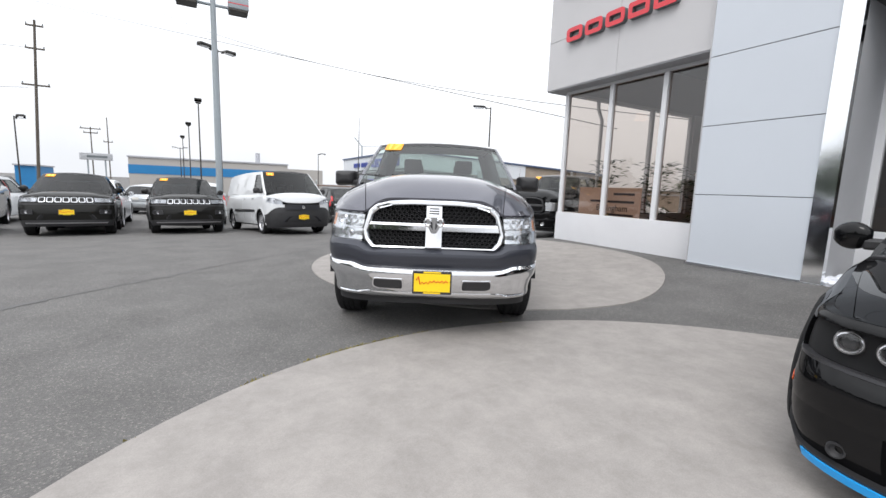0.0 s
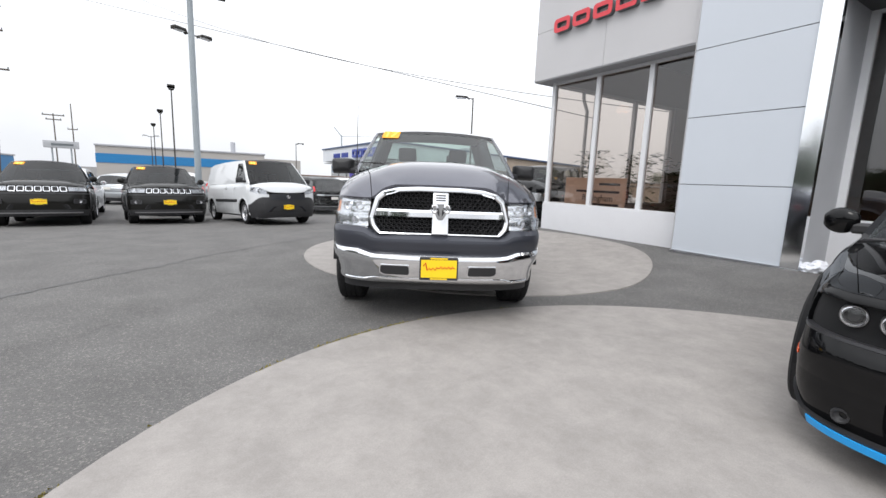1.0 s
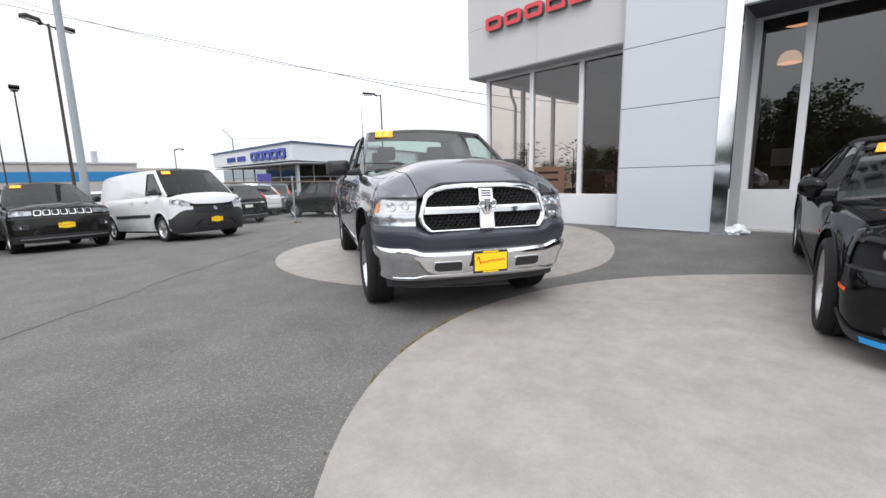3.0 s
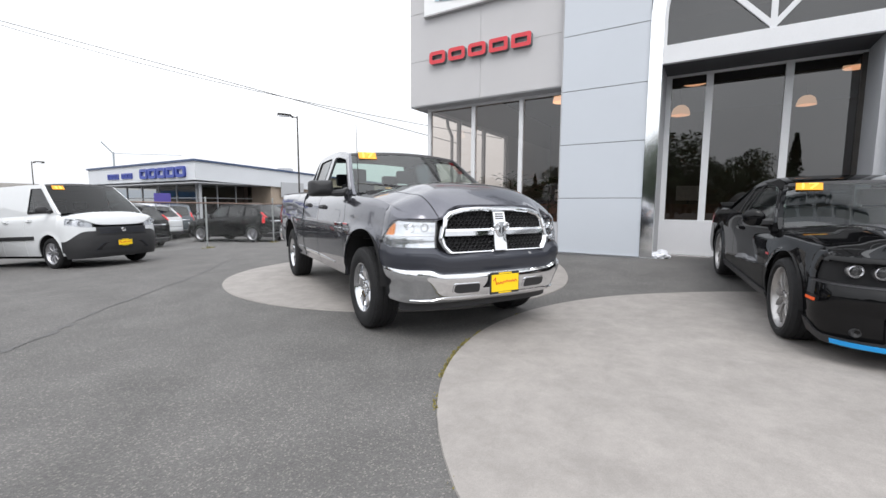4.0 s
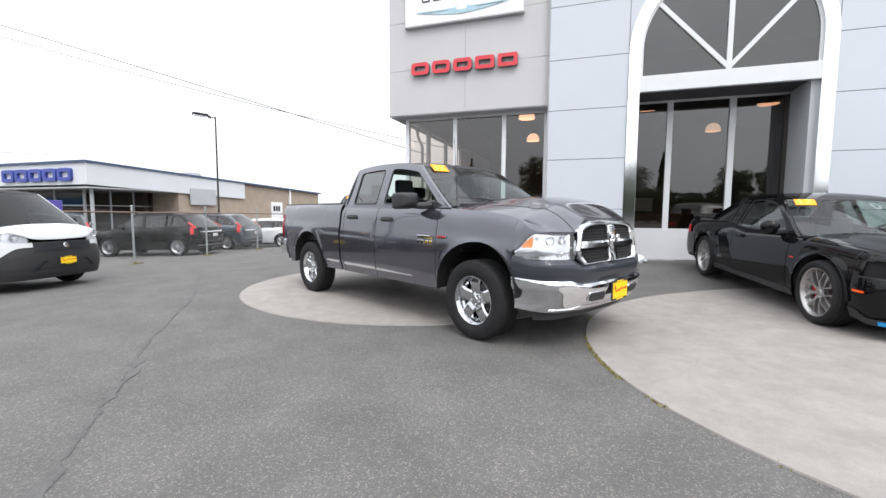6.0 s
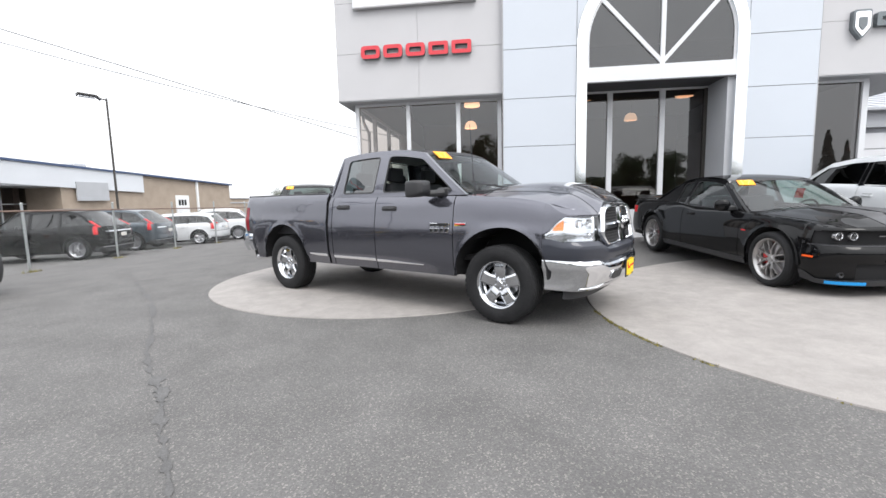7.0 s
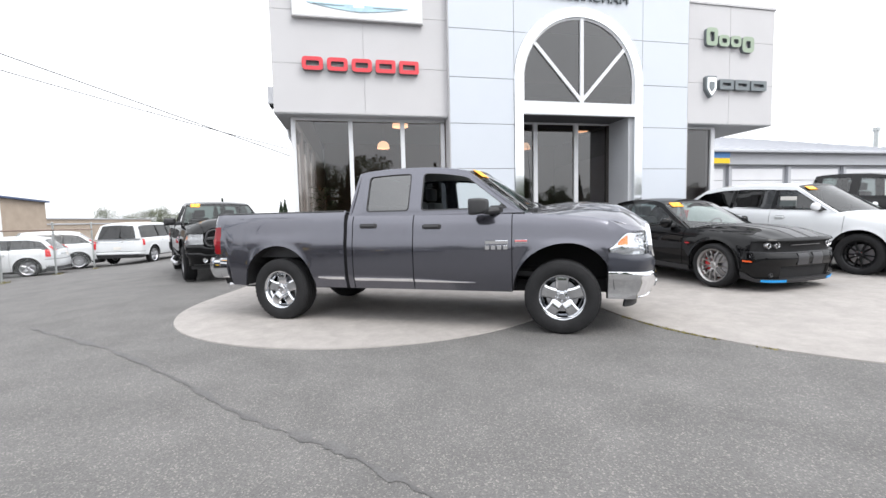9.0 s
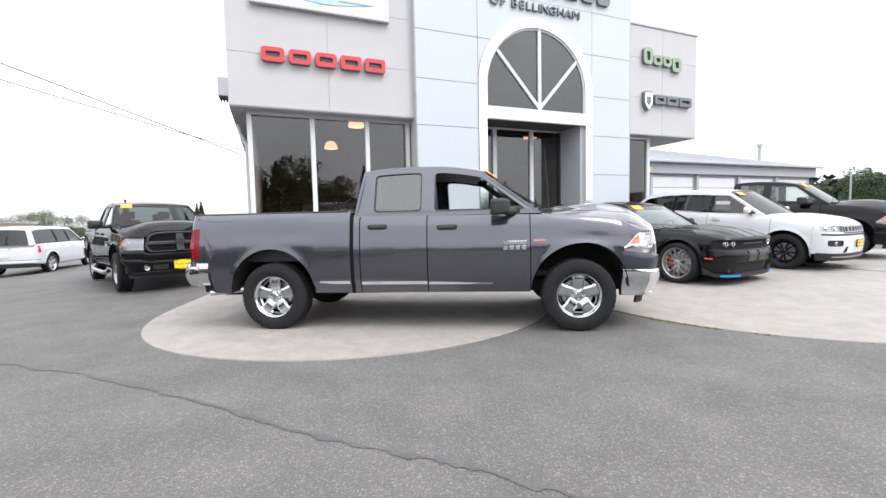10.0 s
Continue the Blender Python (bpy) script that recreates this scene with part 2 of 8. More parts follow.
BRONZE = mat("lamp_bronze", (0.06, 0.055, 0.05), 0.5, 0.5, var=0.1)
POLE_GREY = mat("pole_grey_paint", (0.30, 0.335, 0.36), 0.5, var=0.06)
GALV = mat("galvanised_steel", (0.42, 0.44, 0.44), 0.45, 0.7, var=0.15, scale=12)
RUST = mat("rusty_rail", (0.22, 0.15, 0.12), 0.75, 0.2, var=0.25, scale=10)
TIMBER = mat("weathered_pole_timber", (0.10, 0.085, 0.07), 0.85, var=0.25, scale=3, bump=0.3)
WIRE = mat("cable_black", (0.03, 0.03, 0.03), 0.6, var=0.1)
TAN_BRICK = mat("tan_brick", (0.36, 0.295, 0.235), 0.85, var=0.14, scale=1.5, fine=70, bump=0.2)
NAVY = mat("navy_roof_edge", (0.05, 0.08, 0.16), 0.5, var=0.08)
STEEL_ROOF = mat("grey_metal_roof", (0.42, 0.43, 0.46), 0.5, 0.3, var=0.06, scale=0.6)
BLUE_BAND = mat("blue_cladding", (0.015, 0.18, 0.42), 0.5, var=0.06)
WAREHOUSE = mat("warehouse_grey", (0.40, 0.38, 0.36), 0.7, var=0.05, scale=0.3)
LEAF = mat("leaf_green", (0.045, 0.07, 0.028), 0.65, var=0.45, scale=0.8, fine=6)
# paler than LEAF: distance haze is mixed into the leaf colour
OLIVE = mat("hazed_olive_leaf", (0.12, 0.135, 0.085), 0.7, var=0.4, scale=0.8, fine=6)
CONIFER = mat("conifer_green", (0.03, 0.05, 0.026), 0.7, var=0.4, scale=0.8, fine=6)
BARK = mat("bark", (0.09, 0.07, 0.055), 0.9, var=0.3, scale=4, bump=0.4)
SEAT = mat("seat_cloth", (0.045, 0.045, 0.05), 0.85, var=0.2, fine=150, bump=0.1)
PALE_TRIM = mat("pale_headlining", (0.42, 0.42, 0.41), 0.8, var=0.06)
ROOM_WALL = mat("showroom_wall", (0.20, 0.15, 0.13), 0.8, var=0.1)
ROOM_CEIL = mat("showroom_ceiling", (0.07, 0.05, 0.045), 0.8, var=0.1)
ROOM_FLOOR = mat("showroom_tile", (0.28, 0.27, 0.26), 0.25, var=0.1)
DESK = mat("desk_wood", (0.22, 0.13, 0.08), 0.45, var=0.2, scale=5)
PAPER = mat("paper", (0.72, 0.70, 0.66), 0.7, var=0.05)
BANNER = mat("banner_cloth", (0.52, 0.43, 0.35), 0.75, var=0.06)
INK = mat("dark_print", (0.02, 0.02, 0.025), 0.6, var=0.1)
COPPER_GLOW = glow("pendant_shade_glow", (1.0, 0.66, 0.42), 1.1)
CLOTH_WHITE = mat("white_cloth", (0.75, 0.77, 0.82), 0.8, var=0.1, scale=8, bump=0.2)
FASCIA_GREY = mat("pale_blue_grey_fascia", (0.62, 0.64, 0.67), 0.5, var=0.05, scale=0.5)
SHOP_WALL = mat("workshop_painted_block", (0.42, 0.43, 0.46), 0.6, var=0.06, scale=0.7, fine=40)
# far darker than SOFFIT: the recess's shade is put into this colour
ENTRY_SHADE = mat("shaded_entry_soffit", (0.07, 0.07, 0.075), 0.7, var=0.1)
PURPLE = mat("violet_board", (0.10, 0.08, 0.35), 0.5, var=0.08)
SKY_BLUE = mat("blue_sign_panel", (0.10, 0.28, 0.62), 0.5, var=0.05)


# ---- mesh tools ----
from collections import namedtuple
from mathutils.geometry import tessellate_polygon


def curve_of(*pts):
    """A smooth function through (x, value) pairs, with no overshoot."""
    xs, ys = np.array([p[0] for p in pts], float), np.array([p[1] for p in pts], float)
    d = np.diff(ys) / np.diff(xs)
    m = np.zeros(len(xs))
    m[0], m[-1] = d[0], d[-1]
    for i in range(1, len(xs) - 1):
        m[i] = 0 if d[i - 1] * d[i] <= 0 else 2 * d[i - 1] * d[i] / (d[i - 1] + d[i])

    def f(x):
        if x <= xs[0]:
            return float(ys[0])
        if x >= xs[-1]:
            return float(ys[-1])
        i = int(np.searchsorted(xs, x)) - 1
        h = xs[i + 1] - xs[i]
        t = (x - xs[i]) / h
        return float((2 * t ** 3 - 3 * t * t + 1) * ys[i] + (t ** 3 - 2 * t * t + t) * h * m[i] + (3 * t * t - 2 * t ** 3) * ys[i + 1] + (t ** 3 - t * t) * h * m[i + 1])
    return f


def ss(a, b, x):
    t = min(1.0, max(0.0, (x - a) / (b - a)))
    return t * t * (3 - 2 * t)


def link_mesh(name, bm, material, smooth=29.0):
    me = bpy.data.meshes.new(name)
    bmesh.ops.recalc_face_normals(bm, faces=bm.faces)
    bm.to_mesh(me)
    bm.free()
    if material:
        me.materials.append(material)
    if smooth:
        me.polygons.foreach_set("use_smooth", [True] * len(me.polygons))
        me.set_sharp_from_angle(angle=radians(smooth))
    return me


def part(name, bm, material, parent=None, label="", smooth=29.0, at=None):
    """Links a bmesh as one mesh object, under a thing or a part."""
    ob = new(name, link_mesh(name, bm, material, smooth))
    if parent is not None:
        ob.parent = parent
    if at is not None:
        ob.matrix_basis = at
    if label:
        tagged(ob, label)
    return ob


def thing(name, label, category, group="", at=None, kind=""):
    ob = new(name)
    ob.empty_display_size = 0.2
    if at is not None:
        ob.matrix_basis = at
    return tagged(ob, label, category, group, kind)


def solid(name, bm, material, label, category="", group="", kind="", at=None, smooth=29.0):
    """A thing of one mesh."""
    return tagged(part(name, bm, material, None, "", smooth, at), label, category, group, kind)


def box(bm, x0, x1, y0, y1, z0, z1, bevel=0.0):
    vs = [bm.verts.new((x, y, z)) for x in (x0, x1) for y in (y0, y1) for z in (z0, z1)]
    fs = [bm.faces.new([vs[i] for i in q]) for q in ((0, 1, 3, 2), (4, 6, 7, 5), (0, 4, 5, 1), (2, 3, 7, 6), (0, 2, 6, 4), (1, 5, 7, 3))]
    if bevel:
        es = list({e for f in fs for e in f.edges})
        bmesh.ops.bevel(bm, geom=es, offset=bevel, segments=1 if bevel < 0.03 else 2, affect="EDGES", profile=0.6)
    return bm


def boxm(x0, x1, y0, y1, z0, z1, bevel=0.0):
    return box(bmesh.new(), x0, x1, y0, y1, z0, z1, bevel)


def sheet(bm, rows, close=False):
    """A grid of quads through rows of points."""
    vs = [[bm.verts.new(p) for p in r] for r in rows]
    for a, b in zip(vs, vs[1:]):
        n = len(a)
        for i in range(n if close else n - 1):
            j = (i + 1) % n
            try:
                bm.faces.new((a[i], a[j], b[j], b[i]))
            except ValueError:
                pass
    return vs


def slab(bm, rows, off):
    """A curved sheet with thickness: off is a vector or a function of a point."""
    f = off if callable(off) else (lambda p: off)
    back = [[Vector(p) + Vector(f(p)) for p in r] for r in rows]
    a, b = sheet(bm, rows), sheet(bm, back)
    h, w = len(rows), len(rows[0])
    ring = [(0, j) for j in range(w)] + [(i, w - 1) for i in range(1, h)] + [(h - 1, j) for j in range(w - 2, -1, -1)] + [(i, 0) for i in range(h - 2, 0, -1)]
    for k in range(len(ring)):
        (i, j), (p, q) = ring[k], ring[(k + 1) % len(ring)]
        try:
            bm.faces.new((a[i][j], a[p][q], b[p][q], b[i][j]))
        except ValueError:
            pass
    return bm


def tube(bm, path, radius, sides=8, caps=True):
    """A round bar along a path; radius is a number or a list."""
    path = [Vector(p) for p in path]
    rs = radius if isinstance(radius, (list, tuple)) else [radius] * len(path)
    rows = []
    for i, p in enumerate(path):
        d = (path[min(i + 1, len(path) - 1)] - path[max(i - 1, 0)]).normalized()
        u = d.cross(Vector((0, 0, 1)) if abs(d.z) < 0.9 else Vector((1, 0, 0))).normalized()
        v = d.cross(u)
        rows.append([p + rs[i] * (math.cos(2 * math.pi * k / sides) * u + math.sin(2 * math.pi * k / sides) * v) for k in range(sides)])
    vs = sheet(bm, rows, close=True)
    if caps:
        bm.faces.new(vs[0])
        bm.faces.new(vs[-1])
    return bm


def lathe(bm, profile, sides=40, axis="y"):
    """Turns (radius, along) pairs about an axis through the origin."""
    rows = []
    for r, a in profile:
        row = []
        for k in range(sides):
            c, s = math.cos(2 * math.pi * k / sides), math.sin(2 * math.pi * k / sides)
            row.append({"y": (r * c, a, r * s), "z": (r * c, r * s, a), "x": (a, r * c, r * s)}[axis])
        rows.append(row)
    sheet(bm, rows, close=True)
    return bm


def prism(bm, outline, vec, holes=()):
    """A flat outline (3D points), with holes, pushed out along vec."""
    loops = [[Vector(p) for p in outline]] + [[Vector(p) for p in h] for h in holes]
    flat = [p for lp in loops for p in lp]
    tris = tessellate_polygon(loops)
    vec = Vector(vec)
    a, b = [bm.verts.new(p) for p in flat], [bm.verts.new(p + vec) for p in flat]
    for t in tris:
        try:
            bm.faces.new([a[i] for i in t])
            bm.faces.new([b[i] for i in reversed(t)])
        except ValueError:
            pass
    k = 0
    for lp in loops:
        n = len(lp)
        for i in range(n):
            j = (i + 1) % n
            bm.faces.new((a[k + i], a[k + j], b[k + j], b[k + i]))
        k += n
    return bm


def face_of(bm, outline, holes=(), project=None):
    """A thin face with holes, its points moved by project."""
    loops = [[Vector(p) for p in outline]] + [[Vector(p) for p in h] for h in holes]
    flat = [p for lp in loops for p in lp]
    vs = [bm.verts.new(project(p) if project else p) for p in flat]
    for t in tessellate_polygon(loops):
        try:
            bm.faces.new([vs[i] for i in t])
        except ValueError:
            pass
    return bm


def rounded(pts, r, n=4):
    """A 2D outline with its corners rounded."""
    out = []
    k = len(pts)
    for i in range(k):
        p, a, b = Vector(pts[i]), Vector(pts[i - 1]), Vector(pts[(i + 1) % k])
        u, v = a - p, b - p
        q = min(r, u.length * 0.45, v.length * 0.45)
        s, e = p + u.normalized() * q, p + v.normalized() * q
        for j in range(n + 1):
            t = j / n
            out.append((1 - t) ** 2 * s + 2 * t * (1 - t) * p + t * t * e)
    return out


def letters(text, size, depth=0.004):
    """A mesh of lettering in the built-in font, centred, in the xy plane."""
    cu = bpy.data.curves.new("lettering", "FONT")
    cu.body, cu.size, cu.extrude, cu.align_x, cu.align_y = text, size, depth, "CENTER", "CENTER"
    cu.resolution_u = 3
    tmp = new("lettering", cu)
    dg = bpy.context.evaluated_depsgraph_get()
    me = bpy.data.meshes.new_from_object(tmp.evaluated_get(dg))
    bpy.data.objects.remove(tmp)
    bm = bmesh.new()
    bm.from_mesh(me)
    bpy.data.meshes.remove(me)
    return bm


FALL = curve_of((-14, 0.20), (-6, 0.115), (0, 0.080), (2.2, 0.042), (4.2, 0.003), (6, 0.0), (8, -0.002), (10, -0.045), (14, -0.17), (16, -0.28), (18, -0.40), (20, -0.47), (23, -0.50))


def H(x, y):
    """The height of the ground: it falls to the north, rises to the showroom and dips past the fence."""
    return FALL(y) + 0.20 * ss(4.9, 7.4, x) * (1 - ss(8.2, 9.8, y)) - 0.16 * ss(12.0, 20.0, x) * ss(9.0, 13.0, y)


# ---- ground ----
def ground():
    xs = [-2500, -600, -150, -50, -20, -8, -4, -2, 0, 2, 4, 4.9] + [5.2 + 0.25 * i for i in range(10)] + [8, 9, 10, 12, 13, 14, 15, 16, 17, 18, 19, 20, 22, 26, 30, 60, 150, 600, 2500]
    ys = [-2500, -600, -150, -50, -20, -14, -12, -10] + [-8 + 0.4 * i for i in range(76)] + [23, 25, 40, 80, 200, 600, 2500]
    bm = bmesh.new()
    sheet(bm, [[(x, y, H(x, y)) for x in xs] for y in ys])
    return solid("ground", bm, ASPHALT, "grey worn asphalt lot with pale stone grit", "ground", kind="structure", smooth=60)


def pad(cx, cy, r, label):
    bm = bmesh.new()
    rings = [0.01] + [r * k / 18 for k in range(1, 19)]
    top = []
    for q in rings:
        top.append([(cx + q * math.cos(a), cy + q * math.sin(a), H(cx + q * math.cos(a), cy + q * math.sin(a)) + 0.012) for a in [2 * math.pi * k / 96 for k in range(96)]])
    edge = [(x + 0.004 * (x - cx) / r, y + 0.004 * (y - cy) / r, z - 0.008) for x, y, z in top[-1]]
    low = [(x, y, z - 0.04) for x, y, z in edge]
    sheet(bm, top + [edge, low], close=True)
    return solid("pavement", bm, CONCRETE, label, "pavement", kind="structure", smooth=50)


ground()
PADS = [(4.71, 6.56, 2.92), (2.36, 0.37, 3.28), (2.3, -6.3, 3.3)]
pad(*PADS[0], "round pale concrete display pad under the pickup")
pad(*PADS[1], "large round pale concrete display pad with faint stains")
pad(*PADS[2], "round pale concrete display pad beneath parked cars")


def seam(points, width, label):
    rng = random.Random(5)
    f, g = curve_of(*[(i, p[0]) for i, p in enumerate(points)]), curve_of(*[(i, p[1]) for i, p in enumerate(points)])
    n = 40 * (len(points) - 1)
    left, right = [], []
    for k in range(n + 1):
        t = k * (len(points) - 1) / n
        x, y = f(t), g(t)
        dx, dy = f(t + 0.05) - f(t - 0.05), g(t + 0.05) - g(t - 0.05)
        d = math.hypot(dx, dy) or 1
        jx = 0.03 * noise.noise(Vector((t * 5, 0.3, 0)))
        w = width * (max(0.02, 0.30 + 1.1 * noise.noise(Vector((t * 3.1, 4.2, 0)))) + 0.7 * abs(noise.noise(Vector((t * 11, 1.2, 0)))) * rng.random() + 0.12 * rng.random())
        left.append((x - dy / d * (w + jx), y + dx / d * (w + jx), H(x, y) + 0.004))
        right.append((x + dy / d * (w - jx), y - dx / d * (w - jx), H(x, y) + 0.004))
    bm = bmesh.new()
    sheet(bm, [left, right])
    return solid("asphalt_seam", bm, SEAM, label, "road seam", kind="structure")


seam([(4.3, 11.3), (3.63, 10.62), (2.9, 9.80), (1.8, 8.78), (1.15, 8.22), (0.5, 7.68), (0.1, 7.25), (-0.1, 7.03), (-0.36, 6.83), (-0.76, 6.45), (-1.1, 6.13), (-1.7, 5.6), (-2.4, 5.1)], 0.054, "dark uneven tar seam across the asphalt")


def moss():
    """Tufts of moss and weed along the rim of the large pad."""
    rng = random.Random(11)
    bm = bmesh.new()
    cx, cy, r = PADS[1]
    for k in range(2400):
        a = radians(rng.uniform(75, 215))
        if noise.noise(Vector((a * 9, 1.7, 0))) < 0.10 + 0.2 * rng.random():
            continue
        q = r + rng.uniform(-0.006, 0.03)
        x, y = cx + q * math.cos(a), cy + q * math.sin(a)
        h, w = rng.uniform(0.006, 0.022), rng.uniform(0.004, 0.012)
        b = rng.uniform(0, 6.28)
        z = H(x, y) + 0.002
        vs = [bm.verts.new((x + w * math.cos(b), y + w * math.sin(b), z)), bm.verts.new((x - w * math.cos(b), y - w * math.sin(b), z)), bm.verts.new((x + rng.uniform(-0.01, 0.01), y + rng.uniform(-0.01, 0.01), z + h))]
        bm.faces.new(vs)
    return solid("edge_weeds", bm, MOSS, "yellow-green moss tufts along the pad's rim", "weeds", kind="stuff", smooth=0)


moss()


# ---- showroom building ----
FX, PX, WX, GX = 7.70, 7.55, 8.05, 8.50          # planes: fascia, portal, windows, recessed glazing
YL, YR, PYL, PYR = 8.55, -4.87, 4.58, -1.95       # ends of the fascia, ends of the portal
ARC_Y, ARC_Z, ARC_R, ARC_W = 1.195, 4.66, 1.765, 0.225
ROWS_Z = [0.24, 1.38, 2.47, 3.54, 4.62, 5.74, 6.87, 8.2]
FLOOR_Z = 0.25


def yz(pts, x):
    return [(x, p[0], p[1]) for p in pts]


def rect(y0, y1, z0, z1):
    return [(y0, z0), (y1, z0), (y1, z1), (y0, z1)]


def fascia(name, y0, y1, z1, cols, label):
    """An upper wall of stucco panels on a backing, with its roof edge."""
    base = solid(name, boxm(FX + 0.012, FX + 0.30, y0, y1, 3.72, z1), STUCCO, label, "wall", kind="structure")
    zs = [3.72, 4.80, 5.95, z1]
    for a, b in zip(cols, cols[1:]):
        for c, d in zip(zs, zs[1:]):
            part("stucco_panel", boxm(FX, FX + 0.02, a + 0.004, b - 0.004, c + 0.004, d - 0.004, 0.002), STUCCO, base)
    part("roof_edge", boxm(FX - 0.03, FX + 0.34, y0 - 0.03, y1 + 0.03, z1, z1 + 0.07, 0.008), STUCCO, base, "metal parapet coping")
    return base


fascia("wall_fascia_north", PYL, YL, 7.3, [PYL, 6.55, YL], "pale grey stucco upper wall over the showroom windows")
fascia("wall_fascia_south", YR, PYR, 6.87, [YR, -3.4, PYR], "pale grey stucco upper wall at the far wing")
solid("wall_upper_north", boxm(FX + 0.30, 19, YL - 0.3, YL, 3.72, 7.3), STUCCO, "pale grey stucco side wall", "wall", kind="structure")
solid("wall_upper_south", boxm(FX + 0.30, 19, YR, YR + 0.3, 3.72, 6.87), STUCCO, "pale grey stucco side wall of the wing", "wall", kind="structure")
solid("roof", boxm(FX + 0.30, 19, YR, YL, 6.6, 6.8), STEEL_ROOF, "flat grey showroom roof", "roof", kind="structure")
solid("wall_east", boxm(18.8, 19, YR, YL, -0.2, 7.2), STUCCO, "plain stucco rear wall", "wall", kind="structure")
solid("soffit_north", boxm(FX + 0.02, WX + 0.1, PYL, YL, 3.70, 3.72), SOFFIT, "grey metal soffit under the overhang", "soffit", kind="structure")
solid("soffit_side", boxm(WX + 0.1, 18.8, 8.2, YL, 3.70, 3.72), SOFFIT, "grey metal soffit along the side", "soffit", kind="structure")
solid("soffit_south", boxm(FX + 0.02, WX + 0.1, YR, PYR, 3.70, 3.72), SOFFIT, "grey metal soffit under the wing", "soffit", kind="structure")
solid("soffit_wing", boxm(WX + 0.1, 18.8, YR, -3.2, 3.70, 3.72), SOFFIT, "grey metal soffit beside the wing", "soffit", kind="structure")


def arc(r, z0, n=28, flip=False):
    """The opening's outline: up one leg, round the arch, down the other."""
    pts = [(ARC_Y + r, z0)] + [(ARC_Y + r * math.cos(math.pi * k / n), ARC_Z + r * math.sin(math.pi * k / n)) for k in range(n + 1)] + [(ARC_Y - r, z0)]
    return pts[::-1] if flip else pts


def portal():
    hole = arc(ARC_R, 0.1)
    outline = [(PYR, 0.1), (ARC_Y - ARC_R, 0.1)] + hole[::-1][1:-1] + [(ARC_Y + ARC_R, 0.1), (PYL, 0.1), (PYL, 8.2), (PYR, 8.2)]
    base = solid("wall_portal", prism(bmesh.new(), yz(outline, PX + 0.014), (0.34, 0, 0)), JOINT, "tall entrance portal clad in pale metal panels", "wall", kind="structure")
    part("return_panel", boxm(PX, FX + 0.3, PYL, PYL + 0.012, 0.24, 8.2), STUCCO, base, "grey side of the portal")
    part("return_panel", boxm(PX, FX + 0.3, PYR - 0.012, PYR, 0.24, 8.2), STUCCO, base, "grey side of the portal")
    # no real gap: a near-black strip stands in for its shadow
    part("base_gap", boxm(PX - 0.005, PX + 0.02, ARC_Y + ARC_R - ARC_W, PYL, 0.15, 0.20), VOID, base, "dark strip painted as the shadow gap under the cladding")
    part("base_strip", boxm(PX - 0.045, PX + 0.02, ARC_Y + ARC_R - ARC_W, PYL, 0.205, 0.238), STEEL, base, "bright metal base strip")
    part("base_strip", boxm(PX - 0.012, PX + 0.02, PYR, ARC_Y - ARC_R, 0.205, 0.238), STEEL, base, "bright metal base strip")
    g = 0.006
    for a, b in zip(ROWS_Z, ROWS_Z[1:]):
        for y0, y1 in ((ARC_Y + ARC_R, PYL), (PYR, ARC_Y - ARC_R)):
            part("cladding_panel", boxm(PX, PX + 0.012, y0 + g, y1 - g, a + g, b - g, 0.002), PANEL, base)
    def in_arch(z):
        d = z - ARC_Z
        return math.sqrt(max(0.0, (ARC_R + 0.004) ** 2 - d * d)) if d > 0 else ARC_R + 0.004
    # spandrels beside the arch, then the panels above it
    a, b = 4.62 + g, 5.74 - g
    for s in (1, -1):
        zs = [a + (b - a) * k / 10 for k in range(11)]
        pts = [(ARC_Y + s * in_arch(z), z) for z in zs] + [(ARC_Y + s * (ARC_R - g), b), (ARC_Y + s * (ARC_R - g), max(a, ARC_Z + 0.2))]
        part("cladding_panel", prism(bmesh.new(), yz(pts, PX), (0.012, 0, 0)), PANEL, base)
    a, b = 5.74 + g, 6.87 - g
    lo = in_arch(a)
    bite = [(ARC_Y + lo * math.cos(math.pi * k / 20), 0) for k in range(21)]
    bite = [(y, ARC_Z + math.sqrt(max(0, (ARC_R + 0.004) ** 2 - (y - ARC_Y) ** 2))) for y, _ in bite]
    pts = [(ARC_Y + ARC_R - g, a)] + bite + [(ARC_Y - ARC_R + g, a), (ARC_Y - ARC_R + g, b), (ARC_Y + ARC_R - g, b)]
    part("cladding_panel", prism(bmesh.new(), yz(pts, PX), (0.012, 0, 0)), PANEL, base)
    part("cladding_panel", boxm(PX, PX + 0.012, ARC_Y - ARC_R + g, ARC_Y + ARC_R - g, 6.87 + g, 8.2), PANEL, base)
    # polished frame round the opening, with a cross beam
    ri = ARC_R - ARC_W
    ring = arc(ARC_R - 0.002, 0.2) + arc(ri, 0.2, flip=True)
    part("arch_frame", prism(bmesh.new(), yz(ring, PX - 0.03), (0.10, 0, 0)), POLISHED, base, "polished metal arch surround")
    part("cross_beam", boxm(PX - 0.026, PX + 0.07, ARC_Y - ri, ARC_Y + ri, 3.80, 4.12, 0.006), ALU_WHITE, base, "white beam across the arch")
    return base


portal()


